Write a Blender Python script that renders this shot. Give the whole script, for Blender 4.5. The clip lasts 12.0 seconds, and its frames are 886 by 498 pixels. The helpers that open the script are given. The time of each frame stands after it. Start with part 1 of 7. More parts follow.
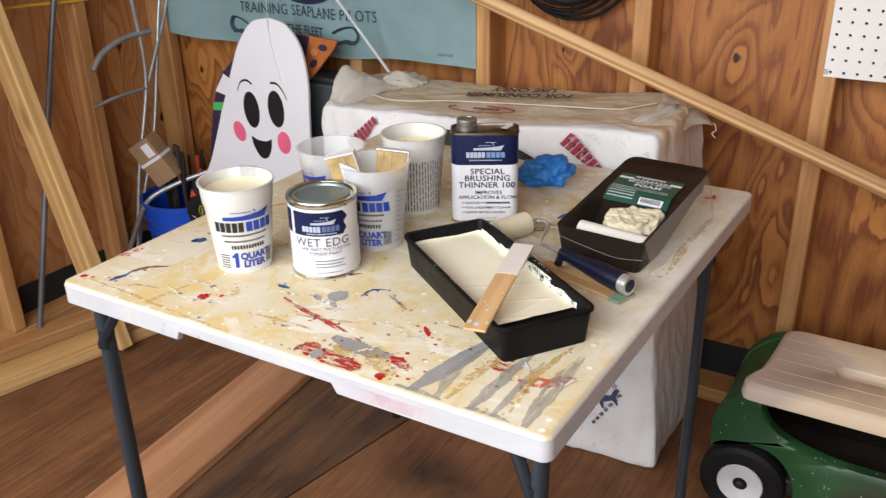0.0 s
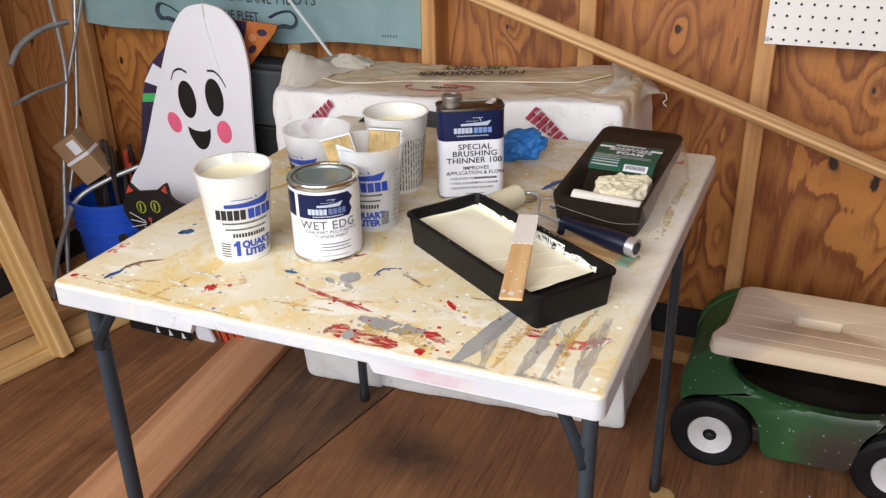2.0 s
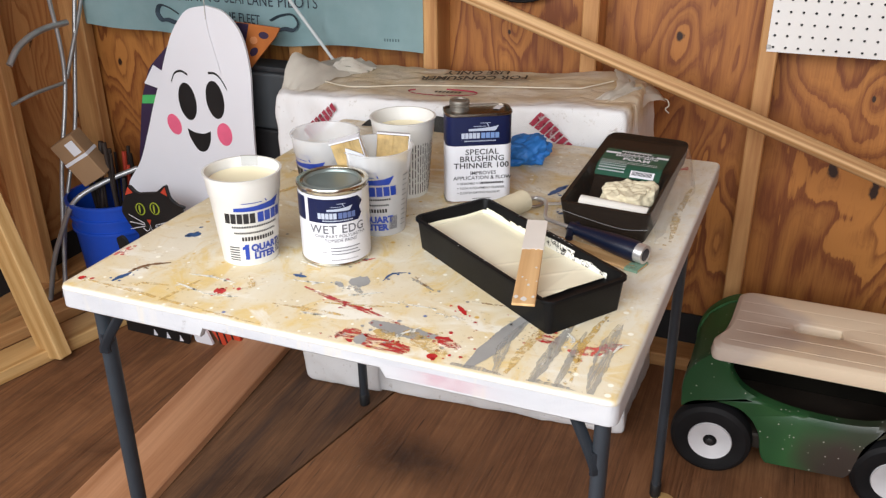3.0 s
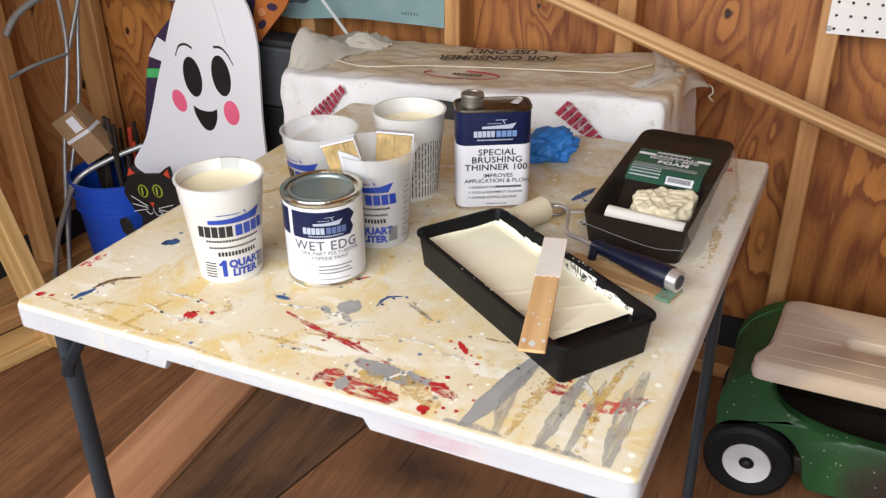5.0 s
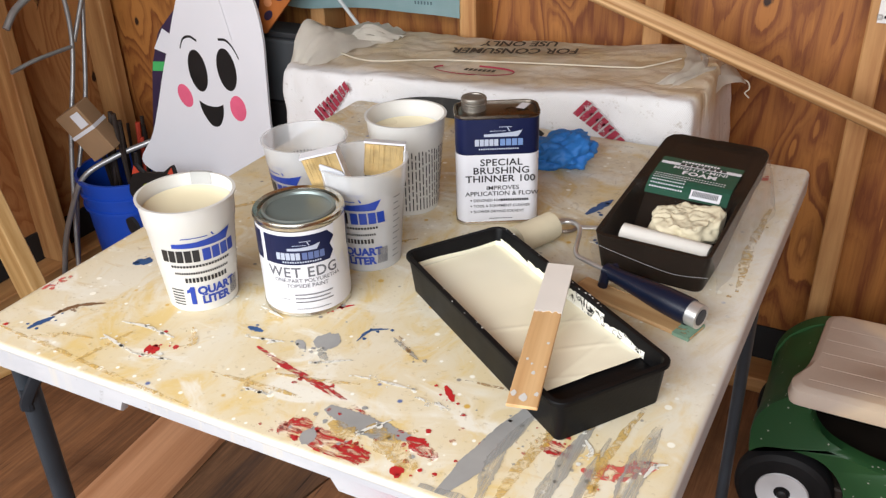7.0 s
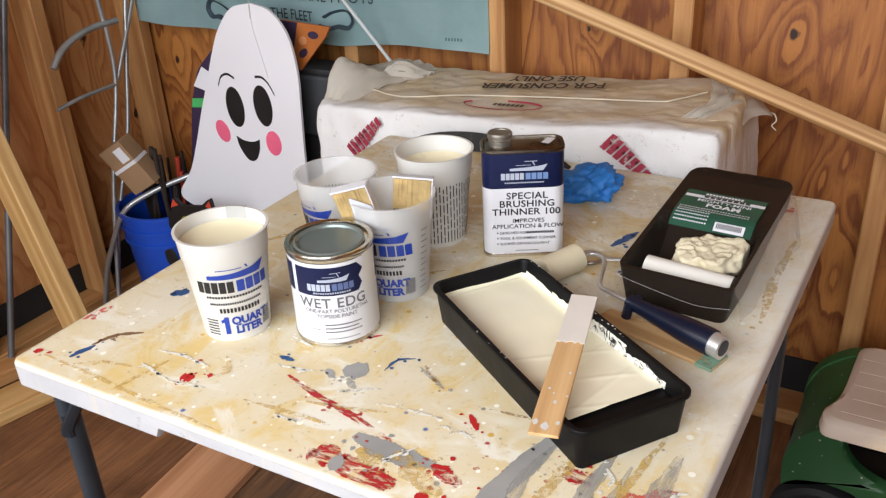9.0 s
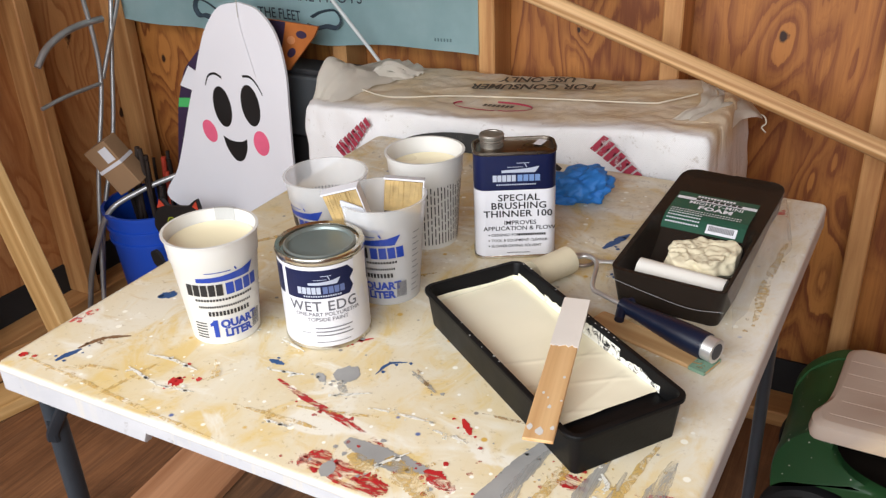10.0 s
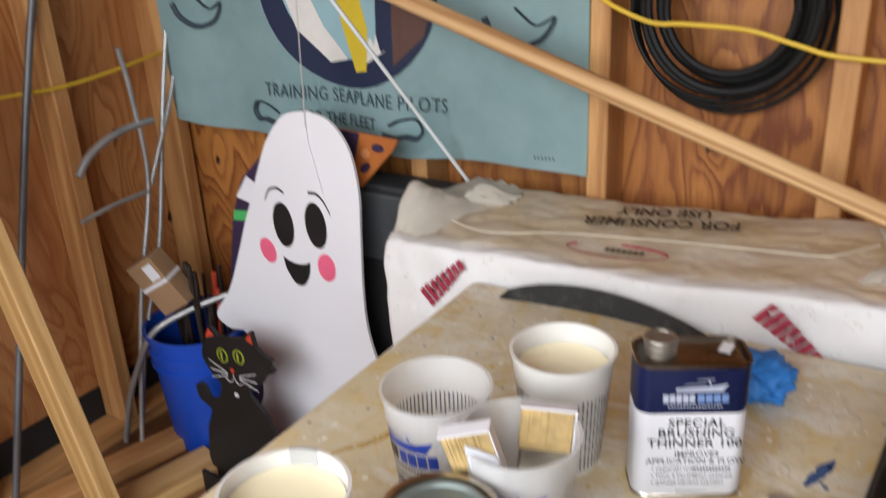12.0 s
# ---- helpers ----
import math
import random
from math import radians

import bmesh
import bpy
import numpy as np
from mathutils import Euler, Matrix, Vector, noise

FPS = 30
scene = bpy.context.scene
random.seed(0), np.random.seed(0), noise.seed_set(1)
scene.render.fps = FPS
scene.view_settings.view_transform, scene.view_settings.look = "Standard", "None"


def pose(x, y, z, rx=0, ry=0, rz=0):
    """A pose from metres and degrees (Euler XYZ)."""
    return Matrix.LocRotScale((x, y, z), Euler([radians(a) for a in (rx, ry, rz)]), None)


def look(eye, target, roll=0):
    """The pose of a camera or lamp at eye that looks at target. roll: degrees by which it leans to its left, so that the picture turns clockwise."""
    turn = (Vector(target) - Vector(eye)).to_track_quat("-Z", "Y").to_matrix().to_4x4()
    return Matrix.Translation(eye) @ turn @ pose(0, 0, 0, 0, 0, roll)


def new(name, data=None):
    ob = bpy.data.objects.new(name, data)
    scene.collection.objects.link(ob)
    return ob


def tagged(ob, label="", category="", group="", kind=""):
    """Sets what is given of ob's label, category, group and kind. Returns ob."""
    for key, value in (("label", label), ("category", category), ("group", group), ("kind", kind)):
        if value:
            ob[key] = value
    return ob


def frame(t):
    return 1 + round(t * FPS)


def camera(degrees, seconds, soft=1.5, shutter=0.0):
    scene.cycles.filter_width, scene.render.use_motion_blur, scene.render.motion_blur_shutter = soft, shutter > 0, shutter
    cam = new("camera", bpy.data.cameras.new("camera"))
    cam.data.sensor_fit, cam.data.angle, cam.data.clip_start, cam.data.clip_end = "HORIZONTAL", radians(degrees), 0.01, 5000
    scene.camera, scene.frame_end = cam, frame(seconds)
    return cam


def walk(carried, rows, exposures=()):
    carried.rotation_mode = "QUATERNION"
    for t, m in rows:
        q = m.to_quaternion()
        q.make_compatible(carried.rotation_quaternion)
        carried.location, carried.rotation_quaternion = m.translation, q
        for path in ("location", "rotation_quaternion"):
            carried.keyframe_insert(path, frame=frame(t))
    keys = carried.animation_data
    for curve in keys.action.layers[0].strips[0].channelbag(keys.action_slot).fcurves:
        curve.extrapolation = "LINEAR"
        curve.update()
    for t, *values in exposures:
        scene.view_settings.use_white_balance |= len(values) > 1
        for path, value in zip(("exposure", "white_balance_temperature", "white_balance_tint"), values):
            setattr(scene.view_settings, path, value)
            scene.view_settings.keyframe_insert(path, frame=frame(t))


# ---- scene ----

# ---------------- camera ----------------
cam = camera(54.0, 12.0, soft=1.3, shutter=0.35)
PATH = [
    (0, (-0.0087, 0.1401, 1.3229), (-0.9577, 1.6891, 0.4862), -1.27),
    (0.5, (-0.0477, 0.1685, 1.3129), (-0.9083, 1.7457, 0.4344), -1.02),
    (1, (-0.1131, 0.1116, 1.3109), (-0.9074, 1.7089, 0.4066), -2.53),
    (1.5, (-0.1462, 0.0678, 1.3131), (-0.8902, 1.6928, 0.4154), -2.52),
    (2, (-0.1592, 0.0480, 1.3151), (-0.8738, 1.7010, 0.4451), -1.34),
    (2.5, (-0.1688, 0.0390, 1.3141), (-0.8542, 1.7027, 0.4409), -0.44),
    (3, (-0.1864, 0.0364, 1.3180), (-0.8789, 1.7023, 0.4547), -0.59),
    (5, (-0.2168, 0.2205, 1.3178), (-0.9699, 1.8142, 0.3728), -0.72),
    (5.5, (-0.2005, 0.3174, 1.3117), (-1.0267, 1.8637, 0.3494), -1.38),
    (6, (-0.1989, 0.3614, 1.3042), (-1.0390, 1.8841, 0.3165), -2.42),
    (6.5, (-0.2118, 0.3622, 1.3078), (-1.0167, 1.9133, 0.3351), -2.10),
    (7, (-0.2213, 0.3656, 1.3050), (-1.0497, 1.8995, 0.3247), -1.97),
    (9, (-0.2004, 0.3509, 1.3184), (-1.1139, 1.8770, 0.4038), -3.20),
    (9.5, (-0.1983, 0.3478, 1.3200), (-1.1115, 1.8758, 0.4082), -3.16),
    (10, (-0.2116, 0.3557, 1.3171), (-1.0966, 1.8977, 0.4010), -2.64),
    (10.5, (-0.3206, 0.3973, 1.2955), (-1.0951, 1.9659, 0.3261), -1.52),
    (11, (-0.4370, 0.4515, 1.2930), (-1.0828, 2.0805, 0.3290), -1.61),
    (11.5, (-0.4698, 0.5186, 1.3110), (-1.2508, 2.1255, 0.4121), -2.95),
    (12, (-0.4752, 0.6053, 1.3470), (-1.4636, 2.1536, 0.5560), -2.79),
    (12.1, (-0.4758, 0.6250, 1.3545), (-1.4990, 2.1570, 0.6420), -2.79),
]
walk(cam, [(t, look(eye, target, roll)) for t, eye, target, roll in PATH],
     exposures=[(0.0, 0.0), (12.0, 0.0)])

# ---------------- light ----------------
world = bpy.data.worlds.new("daylight")
scene.world = world
world.use_nodes = True
wn = world.node_tree
sky = wn.nodes.new("ShaderNodeTexSky")
sky.sky_type = "NISHITA"
sky.sun_disc = False
sky.sun_elevation = radians(40)
sky.sun_rotation = radians(200)
wn.links.new(sky.outputs["Color"], wn.nodes["Background"].inputs["Color"])
wn.nodes["Background"].inputs["Strength"].default_value = 0.10


def area_lamp(name, eye, target, sx, sy, watts, colour):
    data = bpy.data.lights.new(name, "AREA")
    data.shape, data.size, data.size_y, data.energy, data.color = "RECTANGLE", sx, sy, watts, colour
    ob = new(name, data)
    ob.matrix_world = look(eye, target)
    return ob


# daylight in the wide open doorway behind the camera
area_lamp("door_daylight", (-0.60, -0.62, 1.68), (-0.50, 1.32, 0.60), 2.9, 1.15, 88, (0.95, 0.975, 1.0))

# ---------------- node and mesh helpers ----------------
FZ = 0.025       # floor level
TZ = 0.74        # table top
WY, WX = 2.16, -2.32   # inner faces of the plywood, back and left


class Nodes:
    """A small wrapper round a material's node tree."""

    def __init__(self, name):
        self.mat = bpy.data.materials.new(name)
        self.mat.use_nodes = True
        self.t = self.mat.node_tree
        self.b = self.t.nodes["Principled BSDF"]
        self.coord = self.t.nodes.new("ShaderNodeTexCoord").outputs["Object"]

    def put(self, socket, value):
        if isinstance(value, bpy.types.NodeSocket):
            self.t.links.new(value, socket)
        elif value is not None:
            if isinstance(value, (tuple, list)) and len(value) == 3 and socket.type == "RGBA":
                value = (*value, 1)
            socket.default_value = value

    def math(self, op, a, b=None, c=None, clamp=False):
        n = self.t.nodes.new("ShaderNodeMath")
        n.operation, n.use_clamp = op, clamp
        for s, v in zip(n.inputs, (a, b, c)):
            self.put(s, v)
        return n.outputs[0]

    def mapped(self, scale, vector=None, shift=None):
        n = self.t.nodes.new("ShaderNodeMapping")
        self.put(n.inputs["Vector"], vector or self.coord)
        n.inputs["Scale"].default_value = scale
        if shift is not None:
            self.put(n.inputs["Location"], shift)
        return n.outputs[0]

    def noise(self, scale, detail=3, rough=0.55, vector=None, distort=0.0, colour=False):
        n = self.t.nodes.new("ShaderNodeTexNoise")
        self.put(n.inputs["Vector"], vector or self.coord)
        n.inputs["Scale"].default_value, n.inputs["Detail"].default_value = scale, detail
        n.inputs["Roughness"].default_value, n.inputs["Distortion"].default_value = rough, distort
        return n.outputs["Color" if colour else "Fac"]

    def ramp(self, fac, stops):
        n = self.t.nodes.new("ShaderNodeValToRGB")
        self.put(n.inputs[0], fac)
        e = n.color_ramp.elements
        while len(e) < len(stops):
            e.new(0.5)
        for el, (p, c) in zip(e, stops):
            el.position = p
            el.color = (c, c, c, 1) if isinstance(c, (int, float)) else (*c, 1)
        return n.outputs[0]

    def mix(self, fac, a, b, kind="MIX"):
        n = self.t.nodes.new("ShaderNodeMix")
        n.data_type, n.blend_type = "RGBA", kind
        self.put(n.inputs[0], fac)
        self.put(n.inputs[6], a)
        self.put(n.inputs[7], b)
        return n.outputs[2]

    def split(self, vector=None):
        n = self.t.nodes.new("ShaderNodeSeparateXYZ")
        self.put(n.inputs[0], vector or self.coord)
        return n.outputs

    def join(self, x, y, z):
        n = self.t.nodes.new("ShaderNodeCombineXYZ")
        for s, v in zip(n.inputs, (x, y, z)):
            self.put(s, v)
        return n.outputs[0]

    def random(self):
        return self.t.nodes.new("ShaderNodeObjectInfo").outputs["Random"]

    def bump(self, height, strength=0.3, distance=0.002):
        n = self.t.nodes.new("ShaderNodeBump")
        n.inputs["Strength"].default_value, n.inputs["Distance"].default_value = strength, distance
        self.put(n.inputs["Height"], height)
        self.t.links.new(n.outputs[0], self.b.inputs["Normal"])

    def done(self, colour=None, rough=None, metal=None, **more):
        self.put(self.b.inputs["Base Color"], colour)
        self.put(self.b.inputs["Roughness"], rough)
        self.put(self.b.inputs["Metallic"], metal)
        for k, v in more.items():
            self.put(self.b.inputs[k.replace("_", " ").title().replace("Ior", "IOR")], v)
        return self.mat


def plain(name, colour, rough=0.5, metal=0.0, vary=0.12, scale=30.0, bump=0.15, dirt=0.0, **more):
    """A surface of one colour with fine grain, a slow change of tone and a little dirt."""
    n = Nodes(name)
    fine, slow = n.noise(scale * 6, 4), n.noise(scale * 0.35, 3)
    dark = tuple(c * (1 - vary) for c in colour)
    light = tuple(min(1, c * (1 + vary * 0.6)) for c in colour)
    col = n.mix(n.ramp(slow, [(0.3, 0.0), (0.7, 1.0)]), dark, light)
    if dirt:
        col = n.mix(n.ramp(n.noise(scale, 6, 0.7), [(0.55, 0.0), (0.8, dirt)]), col, (0.09, 0.07, 0.05))
    n.bump(fine, bump, 0.001)
    r = n.math("MULTIPLY_ADD", slow, 0.25, rough - 0.12, clamp=True)
    return n.done(col, r, metal, **more)


def wood(name, dark, light, rough=0.6, bands=26.0, stretch=0.05, knots=0.0, bump=0.25):
    """Sawn timber with its grain along the local x axis."""
    n = Nodes(name)
    rnd = n.math("MULTIPLY", n.random(), 17.0)
    v = n.mapped((stretch * 10, 10, 10), shift=n.join(rnd, rnd, rnd))
    field = n.noise(0.6, 2, 0.4, v, 0.6)
    rings = n.math("SINE", n.math("MULTIPLY", field, bands * 3.2))
    fib = n.noise(9.0, 3, 0.6, n.mapped((stretch * 22, 16, 16), shift=n.join(rnd, rnd, rnd)))
    f = n.math("ADD", n.math("MULTIPLY", rings, 0.24), n.math("MULTIPLY", fib, 0.9))
    col = n.mix(n.ramp(f, [(0.15, 0.0), (0.8, 1.0)]), dark, light)
    tone = n.noise(1.3, 2, 0.5, n.mapped((0.8, 3, 3), shift=n.join(rnd, rnd, rnd)))
    col = n.mix(n.math("MULTIPLY", n.ramp(tone, [(0.35, 0.0), (0.75, 1.0)]), 0.35), col, tuple(c * 0.62 for c in dark))
    if knots:
        w = n.t.nodes.new("ShaderNodeTexVoronoi")
        n.put(w.inputs["Vector"], n.mapped((2.4, 7, 7), shift=n.join(rnd, rnd, rnd)))
        w.inputs["Scale"].default_value = 1.0
        k = n.ramp(w.outputs["Distance"], [(0.05, 1.0), (0.13, 0.0)])
        col = n.mix(n.math("MULTIPLY", k, knots), col, (0.09, 0.035, 0.015))
    n.bump(fib, bump, 0.0012)
    return n.done(col, n.math("MULTIPLY_ADD", fib, 0.2, rough - 0.1))


def plywood(name, across, knots, dark=(0.185, 0.048, 0.010), light=(0.51, 0.205, 0.046), sheet=1.22, rough=0.55, seed=0.0):
    """Rotary-cut fir plywood standing on edge: cathedral grain, knots at the places given (along the wall, height, size)."""
    n = Nodes(name)
    x, y, z = n.split()
    u = y if across == "y" else x
    flat = n.join(n.math("ADD", u, seed), 0.0, z)
    field = n.noise(1.0, 2.6, 0.45, n.mapped((4.2, 1, 1.35), flat), 0.9)
    rough_edge = n.noise(1.0, 3, 0.6, n.mapped((90, 1, 7.0), flat))
    warp = n.noise(1.0, 4, 0.6, n.mapped((30, 1, 18), flat))
    core = None
    for ku, kz, size in knots:
        du, dz = n.math("SUBTRACT", u, ku), n.math("MULTIPLY", n.math("SUBTRACT", z, kz), 0.62)
        d2 = n.math("ADD", n.math("MULTIPLY", du, du), n.math("MULTIPLY", dz, dz))
        odd = n.math("MULTIPLY", d2, n.math("MAXIMUM", n.math("MULTIPLY_ADD", warp, 5.5, -1.7), 0.25))
        hill = n.math("EXPONENT", n.math("DIVIDE", d2, -(size * 2.8) ** 2))
        field = n.math("MULTIPLY_ADD", hill, 0.16, field)
        spot = n.math("EXPONENT", n.math("DIVIDE", odd, -(size * 0.40) ** 2))
        core = spot if core is None else n.math("MAXIMUM", core, spot)
    field = n.math("MULTIPLY_ADD", rough_edge, 0.035, field)
    turns = n.math("MULTIPLY", field, 15.0)
    saw = n.math("FRACT", turns)
    late = n.ramp(saw, [(0.0, 0.75), (0.06, 0.25), (0.30, 0.0), (0.62, 0.35), (0.92, 0.85), (1.0, 0.75)])
    tone_of_ring = n.math("FRACT", n.math("MULTIPLY", n.math("SINE", n.math("MULTIPLY", n.math("FLOOR", turns), 12.99)), 437.5))
    late = n.math("MULTIPLY_ADD", n.math("SUBTRACT", tone_of_ring, 0.5), 0.55, late)
    fine_saw = n.math("FRACT", n.math("MULTIPLY", field, 41.0))
    wave = n.math("SUBTRACT", n.math("SUBTRACT", 1.0, late), n.math("MULTIPLY", n.math("POWER", fine_saw, 3.0), 0.22))
    fib = n.noise(1.0, 5, 0.68, n.mapped((170, 1, 6.5), flat))
    slow = n.noise(1.0, 3, 0.5, n.mapped((1.7, 1, 1.2), flat))
    f = n.math("ADD", n.math("MULTIPLY", wave, 0.48), n.math("MULTIPLY", fib, 0.66))
    col = n.mix(n.ramp(f, [(0.24, 0.0), (0.80, 1.0)]), dark, light)
    col = n.mix(n.math("MULTIPLY", n.ramp(slow, [(0.35, 0.0), (0.72, 1.0)]), 0.4), col, (0.24, 0.075, 0.022))
    if core is not None:
        col = n.mix(n.ramp(core, [(0.25, 0.0), (0.6, 1.0)]), col, (0.030, 0.011, 0.006))
    n.bump(n.math("ADD", fib, n.math("MULTIPLY", wave, 0.4)), 0.3, 0.0012)
    return n.done(col, n.math("MULTIPLY_ADD", fib, 0.25, rough - 0.1))


def holder(name, label="", category="", group="", at=(0, 0, 0)):
    ob = new(name)
    ob.location = at
    ob.empty_display_size = 0.05
    return tagged(ob, label, category, group)


def obj(name, bm, material, smooth=False, angle=40):
    me = bpy.data.meshes.new(name)
    bmesh.ops.recalc_face_normals(bm, faces=bm.faces)
    bm.to_mesh(me)
    bm.free()
    for m in material if isinstance(material, (list, tuple)) else [material]:
        me.materials.append(m)
    ob = new(name, me)
    if smooth:
        me.shade_smooth()
        me.set_sharp_from_angle(angle=radians(angle))
    return ob


PRINTS = ("brand_mark", "print_black", "label_band", "paint_run", "barcode", "ratio_chart", "graduations", "volume_text", "product_text", "small_print", "label_white_print", "paint_drop", "brand_mark_blue", "bristles", "slogan", "emblem_detail", "paint_mark")


def part(name, bm, material, parent, label="", smooth=False, angle=40):
    """One mesh under a thing or a part, in world places unless its parent has been moved."""
    ob = obj(name, bm, material, smooth, angle)
    ob.parent = parent
    ob.matrix_parent_inverse = Matrix.Translation(-parent.location) if parent.type == "EMPTY" else Matrix.Identity(4)
    if name in PRINTS:
        tagged(ob, kind="stuff")
    return tagged(ob, label)


def box(x0, x1, y0, y1, z0, z1, bevel=0.0, seg=2, bm=None):
    bm = bm or bmesh.new()
    r = bmesh.ops.create_cube(bm, size=1.0, matrix=Matrix.Translation(((x0 + x1) / 2, (y0 + y1) / 2, (z0 + z1) / 2)) @ Matrix.Diagonal((x1 - x0, y1 - y0, z1 - z0, 1)))
    if bevel:
        vs = set(r["verts"])
        es = [e for e in bm.edges if e.verts[0] in vs and e.verts[1] in vs]
        bmesh.ops.bevel(bm, geom=es, offset=bevel, segments=seg, profile=0.6, affect="EDGES")
    return bm


def lathe(profile, seg=56, centre=(0, 0), bm=None, z=0.0):
    """Revolve (radius, height) pairs; a radius of 0 closes the end."""
    bm = bm or bmesh.new()
    rings = []
    for r, h in profile:
        if r <= 1e-6:
            rings.append([bm.verts.new((centre[0], centre[1], z + h))])
        else:
            rings.append([bm.verts.new((centre[0] + r * math.cos(2 * math.pi * i / seg), centre[1] + r * math.sin(2 * math.pi * i / seg), z + h)) for i in range(seg)])
    for a, b in zip(rings, rings[1:]):
        for i in range(seg):
            j = (i + 1) % seg
            vs = [a[i % len(a)], a[j % len(a)], b[j % len(b)], b[i % len(b)]]
            vs = list(dict.fromkeys(vs))
            if len(vs) > 2:
                bm.faces.new(vs)
    return bm


def smooth_path(points, steps=8):
    """Catmull-Rom through the points."""
    p = [Vector(q) for q in points]
    p = [2 * p[0] - p[1], *p, 2 * p[-1] - p[-2]]
    out = []
    for i in range(1, len(p) - 2):
        for k in range(steps):
            t = k / steps
            a, b, c, d = p[i - 1:i + 3]
            out.append(0.5 * (2 * b + (c - a) * t + (2 * a - 5 * b + 4 * c - d) * t * t + (3 * b - a - 3 * c + d) * t ** 3))
    return out + [p[-2]]


def tube(points, r, seg=12, steps=8, bm=None, closed=False, flat=1.0):
    bm = bm or bmesh.new()
    path = smooth_path(points, steps) if steps > 1 else [Vector(q) for q in points]
    side = None
    rings = []
    for i, p in enumerate(path):
        d = (path[min(i + 1, len(path) - 1)] - path[max(i - 1, 0)]).normalized()
        if side is None:
            side = d.orthogonal().normalized()
        side = (side - d * side.dot(d)).normalized()
        up = d.cross(side)
        rr = r(i / (len(path) - 1)) if callable(r) else r
        rings.append([bm.verts.new(p + rr * (math.cos(2 * math.pi * k / seg) * side + flat * math.sin(2 * math.pi * k / seg) * up)) for k in range(seg)])
    for a, b in zip(rings, rings[1:]):
        for k in range(seg):
            bm.faces.new((a[k], a[(k + 1) % seg], b[(k + 1) % seg], b[k]))
    bm.faces.new(rings[0])
    bm.faces.new(rings[-1])
    return bm


def slab(outline, thick, m=None, bevel=0.0, bm=None, mat_index=0):
    """A flat shape in the local xz plane, thick along y (from 0 to thick), moved by m."""
    bm = bm or bmesh.new()
    m = m or Matrix.Identity(4)
    a = [bm.verts.new(m @ Vector((x, 0, z))) for x, z in outline]
    b = [bm.verts.new(m @ Vector((x, thick, z))) for x, z in outline]
    fs = [bm.faces.new(a), bm.faces.new(b[::-1])]
    n = len(a)
    for i in range(n):
        fs.append(bm.faces.new((a[i], b[i], b[(i + 1) % n], a[(i + 1) % n])))
    for f in fs:
        f.material_index = mat_index
    if bevel:
        es = [e for f in fs[:2] for e in f.edges]
        bmesh.ops.bevel(bm, geom=list(set(es)), offset=bevel, segments=2, affect="EDGES")
    return bm


def rounded(points, r=0.01, n=4):
    """Round the corners of an outline."""
    out = []
    c = len(points)
    for i in range(c):
        p, q, s = Vector(points[i - 1]), Vector(points[i]), Vector(points[(i + 1) % c])
        k = min(r, (p - q).length * 0.45, (s - q).length * 0.45)
        a, b = q + (p - q).normalized() * k, q + (s - q).normalized() * k
        for j in range(n + 1):
            t = j / n
            out.append(tuple((1 - t) ** 2 * a + 2 * t * (1 - t) * q + t * t * b))
    return out


def letters(text, size, bold=0.0, align="CENTER", spacing=1.0, narrow=1.0):
    """The flat faces of some words in the built-in font, as a list of points and faces; x to the right, y up."""
    c = bpy.data.curves.new("words", "FONT")
    c.body, c.size, c.align_x, c.space_character, c.offset = text, size, align, spacing, bold * size
    c.resolution_u = 3
    ob = bpy.data.objects.new("words", c)
    me = bpy.data.meshes.new_from_object(ob)
    vs = [(v.co.x * narrow, v.co.y) for v in me.vertices]
    fs = [tuple(p.vertices) for p in me.polygons]
    bpy.data.objects.remove(ob)
    bpy.data.meshes.remove(me)
    bpy.data.curves.remove(c)
    return vs, fs


def bars(spans, y0, y1, cuts=1):
    """Plain bars as points and faces; spans are (x0, x1)."""
    vs, fs = [], []
    for a, b in spans:
        for k in range(cuts):
            x0, x1 = a + (b - a) * k / cuts, a + (b - a) * (k + 1) / cuts
            i = len(vs)
            vs += [(x0, y0), (x1, y0), (x1, y1), (x0, y1)]
            fs.append((i, i + 1, i + 2, i + 3))
    return vs, fs


def blocks(x0, x1, y0, y1, count, gap=0.2, cuts=1):
    """A row of plain blocks, as an unreadable or unlettered word."""
    w = (x1 - x0) / count
    return bars([(x0 + i * w, x0 + (i + 1 - gap) * w) for i in range(count)], y0, y1, cuts)


def shape(outline):
    return list(outline), [tuple(range(len(outline)))]


def moved(flat, dx, dy, turn=0.0):
    c, s = math.cos(radians(turn)), math.sin(radians(turn))
    return [(x * c - y * s + dx, x * s + y * c + dy) for x, y in flat[0]], flat[1]


def merged(*flats):
    vs, fs = [], []
    for v, f in flats:
        k = len(vs)
        vs += v
        fs += [tuple(i + k for i in g) for g in f]
    return vs, fs


